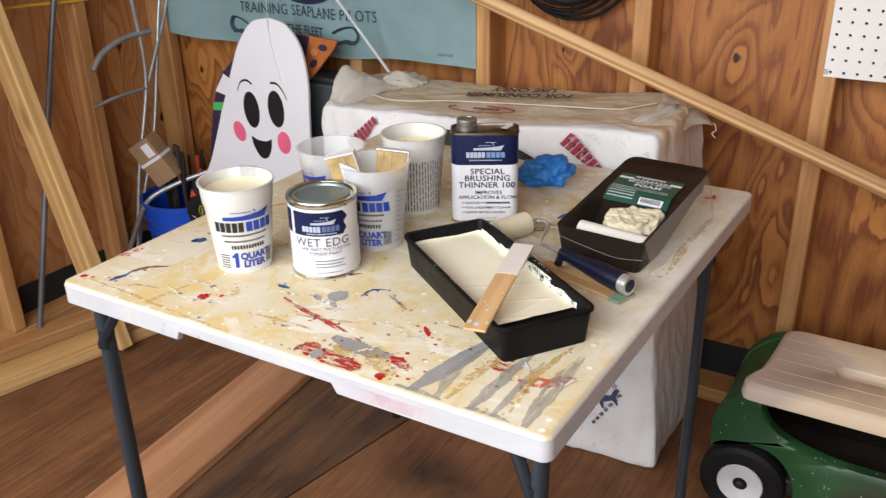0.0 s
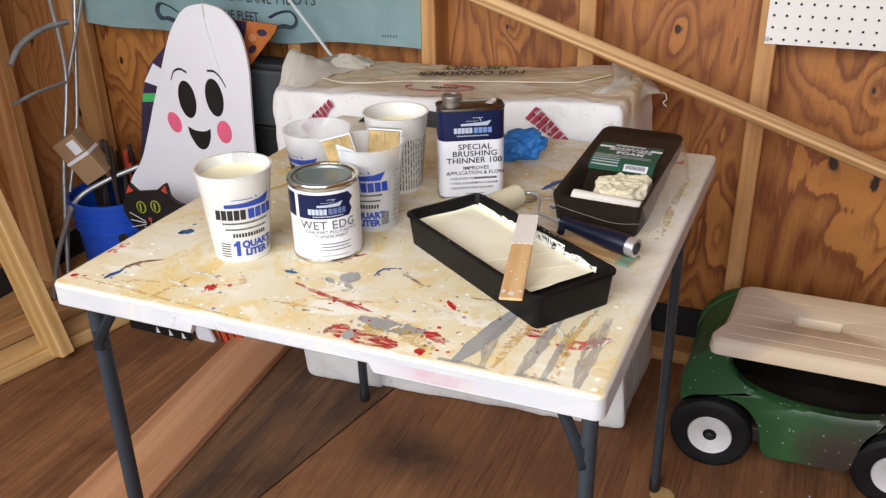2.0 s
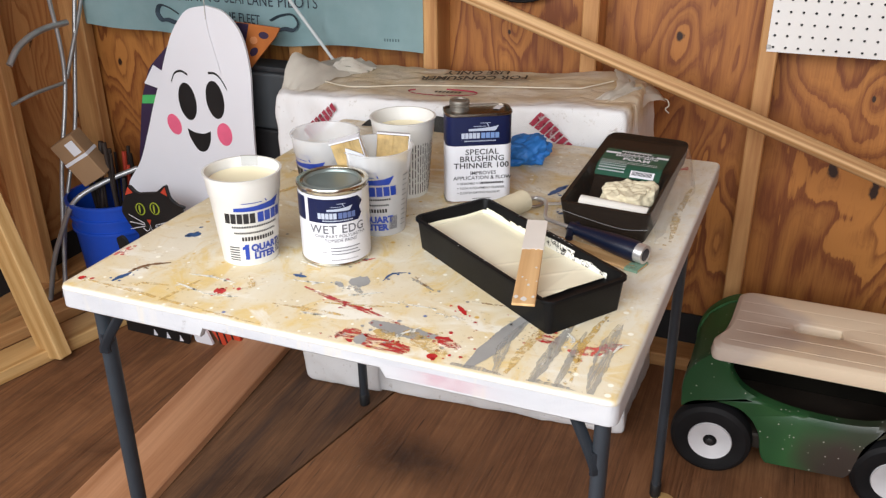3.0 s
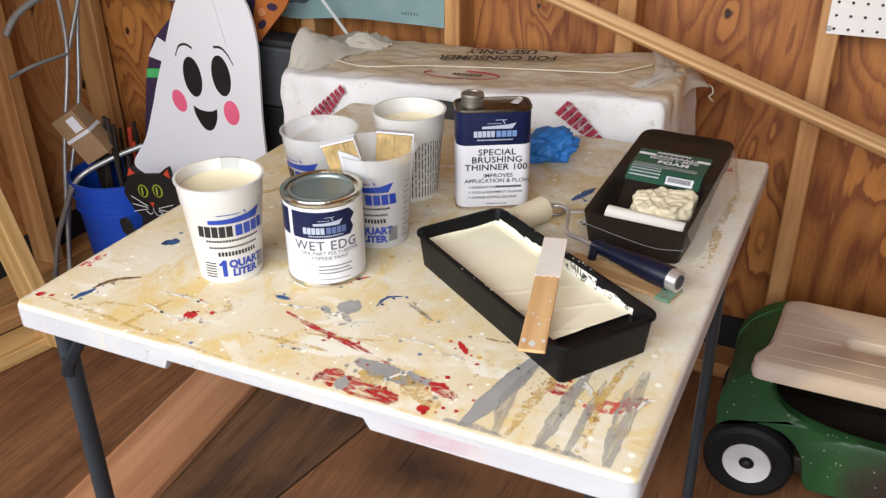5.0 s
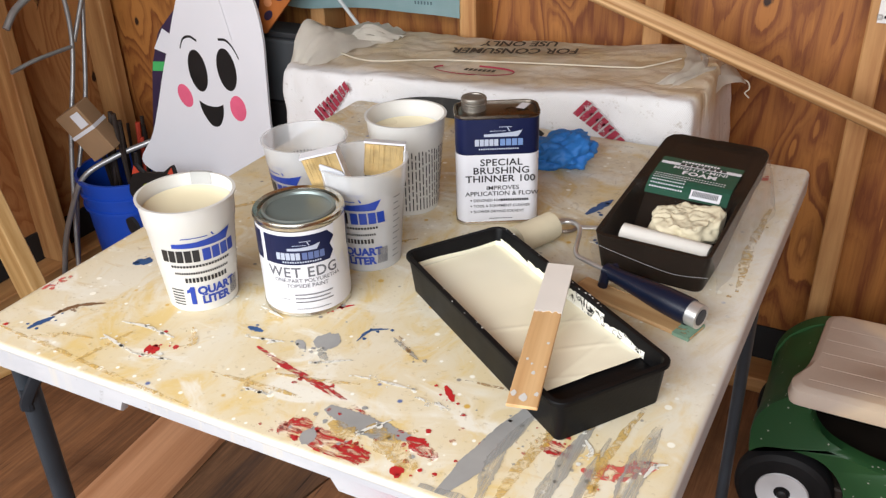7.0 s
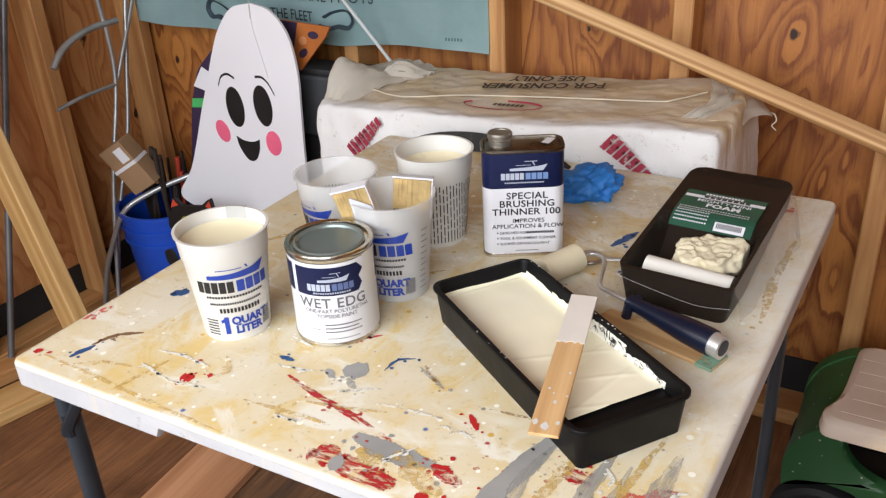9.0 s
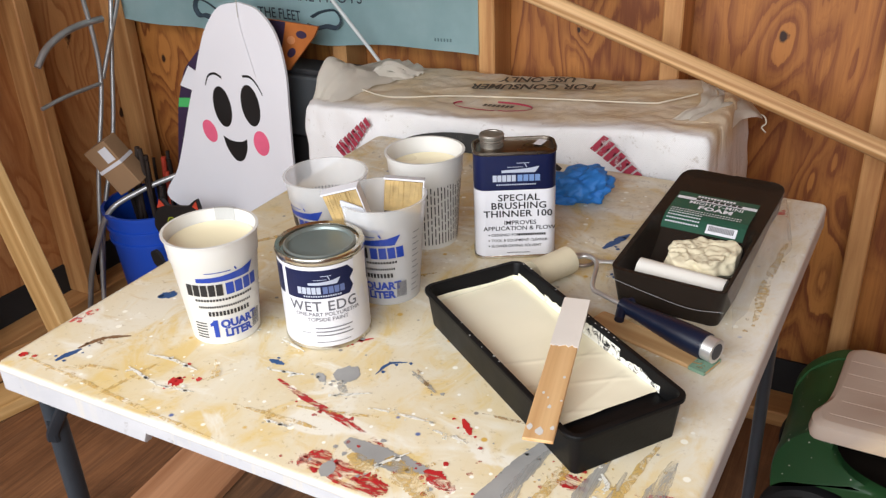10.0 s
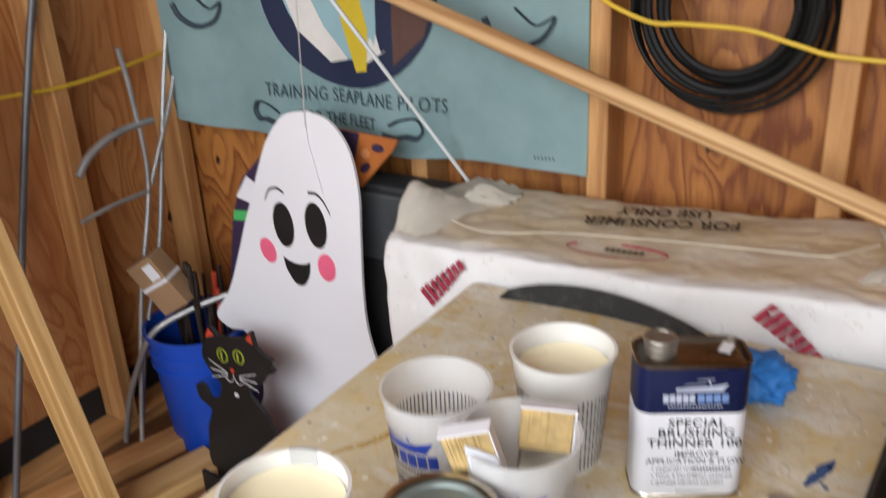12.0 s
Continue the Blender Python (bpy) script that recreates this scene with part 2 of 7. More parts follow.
def printed(flat, where, bm=None, step=0.006):
    """A mesh of flat shapes laid on a surface: where(x, y) gives the place. Wide shapes are cut into strips, to follow a curve."""
    out = bm or bmesh.new()
    tmp = bmesh.new()
    vs = [tmp.verts.new((x, y, 0)) for x, y in flat[0]]
    for f in flat[1]:
        try:
            tmp.faces.new([vs[i] for i in f])
        except ValueError:
            pass
    xs = [x for x, _ in flat[0]]
    x = min(xs) + step
    while x < max(xs):
        bmesh.ops.bisect_plane(tmp, geom=tmp.verts[:] + tmp.edges[:] + tmp.faces[:], dist=1e-6, plane_co=(x, 0, 0), plane_no=(1, 0, 0))
        x += step
    tmp.verts.index_update()
    new_vs = [out.verts.new(where(v.co.x, v.co.y)) for v in tmp.verts]
    for f in tmp.faces:
        out.faces.new([new_vs[v.index] for v in f.verts])
    tmp.free()
    if bm is None:
        bmesh.ops.remove_doubles(out, verts=out.verts[:], dist=1e-5)
    return out


def on_round(cx, cy, z0, radius, facing, lift=0.0006):
    """A printer on a cup or can: radius(z) above z0, facing in degrees round z."""
    def where(x, y):
        r = radius(y) + lift
        a = radians(facing) + x / r
        return Vector((cx + r * math.cos(a), cy + r * math.sin(a), z0 + y))
    return where


def on_plane(m, lift=0.0008):
    return lambda x, y: m @ Vector((x, y, lift))


# ---------------- materials ----------------
M_ply_back = plywood("fir_plywood_back", "x", [(-0.458, 0.88, 0.022), (-0.074, 0.59, 0.031), (0.02, 0.55, 0.027), (-0.02, 0.77, 0.013), (-0.86, 0.96, 0.018), (-2.16, 0.68, 0.020), (-0.88, 0.86, 0.010), (-0.50, 0.35, 0.02), (0.5, 1.2, 0.025)], seed=3.1)
M_ply_left = plywood("fir_plywood_left", "y", [(1.98, 0.78, 0.030), (2.10, 0.51, 0.018), (1.60, 0.62, 0.020), (1.2, 0.9, 0.03), (0.4, 0.7, 0.03)], seed=8.4, dark=(0.37, 0.140, 0.044), light=(0.58, 0.285, 0.105))
M_stud = wood("pine_stud", (0.41, 0.185, 0.062), (0.63, 0.345, 0.135), 0.62, 11, knots=0.7)
M_stud_new = wood("fresh_pine", (0.48, 0.27, 0.09), (0.68, 0.44, 0.19), 0.58, 12, knots=0.5)
M_plank_red = wood("red_stained_plank", (0.40, 0.185, 0.085), (0.60, 0.315, 0.165), 0.6, 9, 0.03, knots=0.15)
M_pole = wood("pine_dowel", (0.36, 0.175, 0.06), (0.76, 0.50, 0.25), 0.68, 44, 0.012, bump=0.2)


def floor_wood(name, dark, light, streaks):
    """Old stained floor plywood, grain along the local x axis: fibres, dark weathered streaks, scuffs and splinter checks."""
    n = Nodes(name)
    rnd = n.math("MULTIPLY", n.random(), 23.0)
    off = n.join(rnd, rnd, rnd)
    bend = n.noise(1.6, 3, 0.5)
    fib = n.noise(7.0, 6, 0.7, n.mapped((0.9, 22, 22), shift=off), 0.25)
    band = n.noise(1.0, 4, 0.6, n.mapped((0.55, 9, 9), shift=off), 0.5)
    blot = n.noise(4.5, 5, 0.65, distort=0.7)
    col = n.mix(n.ramp(n.math("ADD", n.math("MULTIPLY", fib, 0.62), n.math("MULTIPLY", band, 0.45)), [(0.40, 0.0), (0.68, 1.0)]), dark, light)
    old = n.noise(1.0, 5, 0.7, n.mapped((0.7, 15, 15), shift=off), 0.4)
    col = n.mix(n.math("MULTIPLY", n.ramp(old, [(0.50, 0.0), (0.66, 1.0)]), streaks), col, (0.045, 0.030, 0.024))
    col = n.mix(n.math("MULTIPLY", n.ramp(blot, [(0.48, 0.0), (0.70, 1.0)]), 0.45), col, tuple(c * 0.55 for c in dark))
    col = n.mix(n.math("MULTIPLY", n.ramp(bend, [(0.5, 0.0), (0.75, 1.0)]), 0.35), col, (0.30, 0.15, 0.07))
    check = n.noise(1.0, 2, 0.5, n.mapped((6, 170, 170), shift=off))
    col = n.mix(n.ramp(check, [(0.70, 0.0), (0.76, 0.8)]), col, (0.025, 0.014, 0.010))
    dust = n.noise(150.0, 3, 0.7)
    col = n.mix(n.ramp(dust, [(0.68, 0.0), (0.76, 0.35)]), col, (0.36, 0.28, 0.21))
    n.bump(n.math("ADD", fib, n.math("MULTIPLY", check, -0.6)), 0.45, 0.0014)
    return n.done(col, n.math("MULTIPLY_ADD", fib, 0.25, 0.58), specular_ior_level=0.22)


M_floor = floor_wood("stained_floor_plywood", (0.115, 0.047, 0.020), (0.27, 0.125, 0.056), 0.25)
# weathered, and darkened further for the shadow under the table and beside the plank
M_floor_old_shaded = floor_wood("weathered_shaded_floor_plywood", (0.060, 0.030, 0.016), (0.185, 0.095, 0.048), 0.85)
M_floor_red = floor_wood("reddish_floor_plywood", (0.105, 0.044, 0.019), (0.285, 0.130, 0.056), 0.40)
M_black = plain("black_tar_and_gap_shade", (0.012, 0.012, 0.013), 0.75, vary=0.3)
M_ceiling = wood("bare_ceiling_boards", (0.22, 0.11, 0.05), (0.40, 0.22, 0.10), 0.7)

# ---------------- the large structure ----------------
HX, HY, HZ = 2.0, -0.7, 2.45    # far right wall, front wall, ceiling


def structure(name, bm, material, label, category):
    return tagged(obj(name, bm, material), label, category, kind="structure")


floor = structure("floor", box(WX - 0.1, HX, HY - 0.1, WY + 0.1, FZ - 0.06, FZ - 0.02), M_black, "dark gap under the plywood floor sheets", "floor")


def joint_x(y):
    """The joint that the loose plank covers."""
    return -1.398 - 0.0814 * (y - 1.08)


def seam_x(y):
    return -1.118 + 0.205 * (y - 1.208)


GAP = 0.0028
for corners, material in (
        ([(WX, 0.30), (joint_x(0.30) - GAP, 0.30), (joint_x(WY) - GAP, WY), (WX, WY)], M_floor_red),
        ([(joint_x(0.30), 0.30), (seam_x(0.30) - GAP, 0.30), (seam_x(WY) - GAP, WY), (joint_x(WY), WY)], M_floor_old_shaded),
        ([(seam_x(-0.28) + GAP, -0.28), (0.135, -0.28), (0.135, WY), (seam_x(WY) + GAP, WY)], M_floor),
        ([(0.138, 0.1), (HX, 0.1), (HX, WY), (0.138, WY)], M_floor),
        ([(WX, HY), (seam_x(HY) - GAP, HY), (seam_x(0.297) - GAP, 0.297), (WX, 0.297)], M_floor_old_shaded),
        ([(seam_x(HY) + GAP, HY), (0.135, HY), (0.135, -0.283), (seam_x(-0.283) + GAP, -0.283)], M_floor),
        ([(0.138, HY), (HX, HY), (HX, 0.097), (0.138, 0.097)], M_floor)):
    bm = bmesh.new()
    up = [bm.verts.new((y, -x, 0.0)) for x, y in corners]
    down = [bm.verts.new((y, -x, -0.019)) for x, y in corners]
    bm.faces.new(up)
    bm.faces.new(down[::-1])
    for k in range(4):
        bm.faces.new((up[k], down[k], down[(k + 1) % 4], up[(k + 1) % 4]))
    part("floor_sheet", bm, material, floor).matrix_basis = pose(0, 0, FZ, 0, 0, 90)

structure("wall_back", box(WX - 0.02, HX, WY, WY + 0.015, FZ, HZ), M_ply_back, "orange-brown fir plywood sheathing between studs", "wall")
structure("wall_left", box(WX - 0.015, WX, HY, WY, FZ, HZ), M_ply_left, "orange-brown fir plywood sheathing between studs", "wall")
structure("wall_right", box(HX, HX + 0.015, HY, WY + 0.015, FZ, HZ), M_ply_left, "plain fir plywood wall", "wall")
bm = box(WX, -1.95, HY - 0.015, HY, FZ, HZ)
box(0.45, HX, HY - 0.015, HY, FZ, HZ, bm=bm)
box(-1.95, 0.45, HY - 0.015, HY, 2.2, HZ, bm=bm)
structure("wall_front", bm, M_ply_left, "plywood wall with a wide open doorway", "wall")
structure("ceiling", box(WX - 0.015, HX + 0.015, HY - 0.015, WY + 0.015, HZ, HZ + 0.02), M_ceiling, "bare wooden roof boards", "ceiling")
structure("ground", box(-30, 30, -40, HY - 0.02, FZ - 0.25, FZ - 0.15), plain("gravel_yard", (0.25, 0.23, 0.2), 0.9, vary=0.4, scale=4), "pale gravel yard outside the door", "ground")


def beam(name, a, b, wide, deep, material, twist=0.0, bevel=0.003, parent=None, label="", category="", group="", kind=""):
    """A straight board from a to b; its local x runs along it."""
    a, b = Vector(a), Vector(b)
    d = (b - a).normalized()
    L = (b - a).length
    ob = obj(name, box(-L / 2, L / 2, -wide / 2, wide / 2, -deep / 2, deep / 2, bevel, 1), material)
    ob.matrix_basis = Matrix.Translation((a + b) / 2) @ d.to_track_quat("X", "Z").to_matrix().to_4x4() @ pose(0, 0, 0, twist)
    if parent:
        ob.parent = parent
    return tagged(ob, label, category, group, kind)


# wall framing
for x in (-1.862, -1.462, -1.062, -0.654, -0.254, 0.15, 0.55, 0.95, 1.35):
    beam("wall_stud", (x, WY - 0.046, FZ + 0.04), (x, WY - 0.046, HZ), 0.089, 0.040, M_stud, label="bare pine stud of the plywood wall", category="stud", group="wall studs", kind="structure")
for y in (2.125, 1.795, 1.39, 0.99, 0.58, 0.17, -0.25):
    beam("wall_stud", (WX + 0.046, y, FZ + 0.04), (WX + 0.046, y, HZ), 0.040, 0.089, M_stud, label="bare pine stud of the plywood wall", category="stud", group="wall studs", kind="structure")
beam("bottom_plate", (WX, WY - 0.046, FZ + 0.019), (HX, WY - 0.046, FZ + 0.019), 0.090, 0.038, M_stud, label="pine bottom plate along the wall", category="plate", kind="structure")
beam("bottom_plate", (WX + 0.046, HY, FZ + 0.019), (WX + 0.046, WY - 0.1, FZ + 0.019), 0.090, 0.038, M_stud, label="pine bottom plate along the wall", category="plate", kind="structure")
structure("trim_black", box(WX + 0.001, HX, WY - 0.008, WY - 0.001, FZ + 0.039, FZ + 0.125), M_black, "black waterproof strip along the wall's foot", "trim")
structure("trim_black_left", box(WX + 0.001, WX + 0.008, HY, WY - 0.01, FZ + 0.039, FZ + 0.125), M_black, "black waterproof strip along the wall's foot", "trim")

# ---------------- materials of the things ----------------
def table_top_material():
    n = Nodes("stained_table_top")
    big = n.noise(5.5, 5, 0.62, distort=0.8)
    mid = n.noise(17.0, 5, 0.65, n.mapped((1, 0.6, 1)), 1.2)
    col = n.mix(n.ramp(big, [(0.34, 0.0), (0.62, 1.0)]), (0.66, 0.61, 0.49), (0.62, 0.515, 0.315))
    col = n.mix(n.math("MULTIPLY", n.ramp(mid, [(0.48, 0.0), (0.64, 1.0)]), 0.85), col, (0.62, 0.455, 0.175))
    pale = n.noise(9.0, 4, 0.6, n.mapped((0.7, 1.3, 1), shift=(3.0, 1.0, 0.0)), 1.5)
    col = n.mix(n.ramp(pale, [(0.55, 0.0), (0.66, 0.85)]), col, (0.72, 0.695, 0.61))
    streak = n.noise(4.0, 6, 0.7, n.mapped((3.0, 14.0, 1), shift=(0.4, 0.9, 0.0)), 0.6)
    col = n.mix(n.ramp(streak, [(0.60, 0.0), (0.70, 0.55)]), col, (0.55, 0.40, 0.19))
    grime = n.noise(38.0, 6, 0.75)
    x, y, z = n.split()
    far = n.math("MULTIPLY_ADD", y, 0.9, -0.85, clamp=True)
    col = n.mix(n.math("MULTIPLY", n.ramp(grime, [(0.52, 0.0), (0.72, 0.8)]), far), col, (0.27, 0.20, 0.12))
    crumbs = n.noise(130.0, 4, 0.7)
    col = n.mix(n.ramp(crumbs, [(0.60, 0.0), (0.70, 0.55)]), col, (0.36, 0.27, 0.15))
    for scale, lim, tone, shift in ((70.0, 0.13, (0.80, 0.78, 0.70), 6.3), (46.0, 0.15, (0.82, 0.79, 0.68), 0.0), (34.0, 0.10, (0.55, 0.34, 0.07), 4.2), (40.0, 0.075, (0.22, 0.20, 0.18), 9.1), (27.0, 0.05, (0.10, 0.14, 0.30), 2.7)):
        v = n.t.nodes.new("ShaderNodeTexVoronoi")
        n.put(v.inputs["Vector"], n.mapped((1, 1, 0), shift=(shift, shift * 0.7, 0.0)))
        v.inputs["Scale"].default_value = scale
        v.inputs["Randomness"].default_value = 1.0
        pick = n.math("GREATER_THAN", n.split(v.outputs["Color"])[0], 0.74)
        dot = n.ramp(v.outputs["Distance"], [(lim, 1.0), (lim + 0.05, 0.0)])
        col = n.mix(n.math("MULTIPLY", dot, pick), col, tone)
    chalk = n.noise(13.0, 6, 0.7, n.mapped((1.6, 0.7, 1), shift=(5.0, 2.0, 0.0)), 1.0)
    side = n.math("MULTIPLY", n.math("MULTIPLY_ADD", n.math("MULTIPLY_ADD", chalk, 0.16, x), 8.0, 2.85, clamp=True), n.math("MULTIPLY_ADD", y, 5.0, -4.9, clamp=True))
    col = n.mix(n.math("MULTIPLY", side, n.ramp(chalk, [(0.34, 0.35), (0.55, 0.95)])), col, (0.76, 0.735, 0.665))
    crust = n.noise(26.0, 6, 0.75, n.mapped((1.8, 0.9, 1), shift=(1.0, 7.0, 0.0)), 0.8)
    col = n.mix(n.math("MULTIPLY", n.ramp(crust, [(0.60, 0.0), (0.68, 0.8)]), n.math("MULTIPLY_ADD", y, 2.2, -2.7, clamp=True)), col, (0.25, 0.20, 0.15))
    # the rim is worn down to the white resin
    skew = n.math("MULTIPLY", n.math("MULTIPLY_ADD", x, 1.2136, 1.3604, clamp=True), n.math("MULTIPLY_ADD", y, -1.1587, 1.9768, clamp=True))
    ex = n.math("SUBTRACT", n.math("ABSOLUTE", n.math("ADD", n.math("MULTIPLY_ADD", skew, 0.017, x), 0.709)), 0.407)
    ey = n.math("SUBTRACT", n.math("ABSOLUTE", n.math("ADD", n.math("MULTIPLY_ADD", skew, -0.008, y), -1.2745)), 0.4265)
    rim = n.math("ADD", n.math("MULTIPLY", n.math("MAXIMUM", ex, ey), 130.0), n.math("MULTIPLY", mid, 0.9))
    col = n.mix(n.ramp(rim, [(0.45, 0.0), (0.95, 0.85)]), col, (0.62, 0.615, 0.61))
    n.bump(n.math("ADD", n.math("MULTIPLY", grime, 0.5), mid), 0.35, 0.0012)
    return n.done(col, n.math("MULTIPLY_ADD", mid, 0.3, 0.28))


def paint(name, colour, solid=0.44, rough=0.45, stretch=(1, 1, 1), strength=1.0, soft=0.0):
    """Old brushed paint, broken where it was thin."""
    n = Nodes(name)
    a = n.noise(75.0, 6, 0.72, n.mapped(stretch), 0.8)
    cover = n.ramp(a, [(solid - 0.05 - soft, 0.0), (solid + 0.03 + soft, strength)])
    slow = n.noise(25, 3)
    col = n.mix(slow, tuple(c * 0.75 for c in colour), tuple(min(1, c * 1.2) for c in colour))
    n.bump(a, 0.3, 0.0006)
    n.put(n.b.inputs["Alpha"], cover)
    return n.done(col, rough)


def clear(name, colour, alpha, rough, bump=0.0, scale=30.0):
    n = Nodes(name)
    if bump:
        n.bump(n.noise(scale, 5, 0.6, distort=1.5), bump, 0.003)
    n.put(n.b.inputs["Alpha"], alpha)
    return n.done(colour, rough)


M_top = table_top_material()


def skirt_material():
    n = Nodes("white_resin")
    run = n.noise(1.0, 5, 0.7, n.mapped((34, 34, 5)), 0.5)
    wipe = n.noise(1.0, 4, 0.6, n.mapped((7, 7, 18), shift=(2.0, 1.0, 0.0)), 0.8)
    fine = n.noise(160, 4)
    col = n.mix(n.ramp(wipe, [(0.35, 0.0), (0.7, 1.0)]), (0.47, 0.475, 0.50), (0.55, 0.55, 0.565))
    col = n.mix(n.ramp(run, [(0.56, 0.0), (0.66, 0.55)]), col, (0.60, 0.56, 0.48))
    col = n.mix(n.ramp(run, [(0.70, 0.0), (0.76, 0.6)]), col, (0.58, 0.36, 0.36))
    col = n.mix(n.ramp(n.noise(46, 6, 0.75), [(0.62, 0.0), (0.70, 0.55)]), col, (0.20, 0.18, 0.16))
    n.bump(n.math("ADD", fine, n.math("MULTIPLY", run, 1.5)), 0.3, 0.0015)
    return n.done(col, n.math("MULTIPLY_ADD", wipe, 0.2, 0.32))


M_skirt = skirt_material()
M_legs = plain("grey_powder_coat", (0.034, 0.041, 0.050), 0.42, vary=0.15, scale=40, specular_ior_level=0.3)
M_brace = plain("dark_brace_steel", (0.016, 0.019, 0.024), 0.45, vary=0.2, specular_ior_level=0.25)
M_rubber = plain("black_rubber", (0.012, 0.012, 0.013), 0.6, vary=0.3)
M_red = paint("dry_red_paint", (0.46, 0.016, 0.02), 0.51, stretch=(0.5, 1.3, 1), soft=0.03)
M_red_thick = paint("red_paint", (0.52, 0.02, 0.022), 0.36)
M_pink = paint("worn_red_paint", (0.62, 0.11, 0.09), 0.50)
M_grey = paint("grey_paint", (0.33, 0.33, 0.32), 0.20)
M_grey_dry = paint("dry_grey_paint", (0.40, 0.395, 0.37), 0.47, stretch=(1.3, 0.12, 1), strength=0.85, soft=0.12)
M_blue_spot = paint("blue_paint", (0.03, 0.09, 0.24), 0.34)
M_ochre = paint("ochre_paint", (0.68, 0.46, 0.14), 0.53, strength=0.8, soft=0.06)
M_brown_thin = paint("thin_brown_paint", (0.40, 0.24, 0.10), 0.52, strength=0.6)
M_brown = paint("brown_paint", (0.22, 0.12, 0.06), 0.44)
M_cream = plain("wet_cream_paint", (0.92, 0.875, 0.68), 0.2, vary=0.03, scale=8, bump=0.05)
M_cream_cup = plain("cream_cup_paint", (0.86, 0.79, 0.55), 0.25, vary=0.04, scale=8, bump=0.05)
M_cream_film = paint("drying_white_paint", (0.80, 0.79, 0.72), 0.45, 0.3)
M_cup = clear("translucent_plastic", (0.74, 0.745, 0.75), 0.42, 0.3)
M_cup_white = plain("white_plastic", (0.68, 0.67, 0.64), 0.32, vary=0.04, scale=15, bump=0.05)
M_ink_blue = plain("blue_ink", (0.014, 0.050, 0.35), 0.4, vary=0.1)
M_ink_black = plain("black_ink", (0.015, 0.015, 0.018), 0.45, vary=0.2)
M_ink_grey = plain("grey_ink", (0.12, 0.12, 0.14), 0.5, vary=0.2)
M_navy = plain("navy_label", (0.006, 0.010, 0.048), 0.35, vary=0.2, specular_ior_level=0.3)
M_label = plain("white_label_paper", (0.70, 0.70, 0.74), 0.38, vary=0.04, scale=20, bump=0.04)
M_silver_ink = plain("silver_ink", (0.42, 0.46, 0.56), 0.4, vary=0.1)
M_tin = plain("tinplate", (0.60, 0.57, 0.50), 0.22, 1.0, vary=0.2, scale=60, bump=0.1)
# grey-green base colour carries what the can's lid would reflect
M_tin_lid = plain("tin_lid_reflection", (0.24, 0.285, 0.275), 0.36, 0.6, vary=0.1, scale=40, bump=0.05)
M_tray = plain("black_tray_plastic", (0.006, 0.006, 0.0065), 0.45, vary=0.3, scale=60, bump=0.2, specular_ior_level=0.14)
M_pack = plain("brown_black_plastic", (0.014, 0.009, 0.006), 0.38, vary=0.25, scale=30, specular_ior_level=0.16)
M_film = clear("shrink_film", (0.12, 0.12, 0.12), 0.03, 0.05, 0.6, 22.0)
M_green_label = plain("green_label", (0.012, 0.075, 0.045), 0.45, vary=0.15)
M_foam = plain("white_foam", (0.80, 0.78, 0.72), 0.9, vary=0.05, scale=60, bump=0.5)
M_cloth = plain("cream_cloth", (0.66, 0.59, 0.42), 0.9, vary=0.12, scale=40, bump=0.2)
M_stick = wood("stir_stick_wood", (0.55, 0.31, 0.13), (0.72, 0.47, 0.23), 0.6, 22, 0.02)
M_steel = plain("bright_wire", (0.66, 0.66, 0.65), 0.34, 0.75, vary=0.2, scale=60)
M_handle = plain("dark_blue_handle", (0.003, 0.007, 0.022), 0.34, vary=0.2, scale=40)
M_teal = paint("teal_paint", (0.22, 0.36, 0.26), 0.42)
M_glove = plain("blue_nitrile", (0.02, 0.18, 0.56), 0.5, vary=0.18, scale=40, bump=0.5)
M_bristle = plain("bristle", (0.55, 0.39, 0.17), 0.75, vary=0.3, scale=160, bump=0.6)
M_rust = plain("rust_spotted_steel", (0.42, 0.36, 0.32), 0.4, 0.7, vary=0.4)

# ---------------- folding table ----------------
TX0, TX1, TY0, TY1 = -1.121, -0.297, 0.843, 1.706


def table_skew(x, y):
    """The top is a little out of square at its front corner."""
    k = max(0.0, (x - TX0) / (TX1 - TX0)) * (1 - (y - TY0) / (TY1 - TY0))
    return x - 0.017 * k, y + 0.008 * k


def table_outline(inset, r=0.014):
    pts = []
    for cx, cy, a0 in ((TX1 - r, TY0 + r, -90), (TX1 - r, TY1 - r, 0), (TX0 + r, TY1 - r, 90), (TX0 + r, TY0 + r, 180)):
        for k in range(9):
            a = radians(a0 + 90 * k / 8)
            pts.append((cx + (r - inset) * math.cos(a), cy + (r - inset) * math.sin(a)))
        if a0 == 180:
            for x in (-0.91, -0.876, -0.870, -0.80, -0.70, -0.600, -0.592, -0.45, -0.38):
                pts.append((x, TY0 + inset))
    return [table_skew(x, y) for x, y in pts]


def loft(rings, cap_first=True, cap_last=True):
    bm = bmesh.new()
    rows = [[bm.verts.new(p) for p in ring] for ring in rings]
    n = len(rows[0])
    for a, b in zip(rows, rows[1:]):
        for i in range(n):
            bm.faces.new((a[i], a[(i + 1) % n], b[(i + 1) % n], b[i]))
    if cap_first:
        bm.faces.new(rows[0])
    if cap_last:
        bm.faces.new(rows[-1][::-1])
    return bm


def skirt_depth(x, y):
    return 0.0235 if -0.8785 < x < -0.607 and y < 0.86 else 0.037


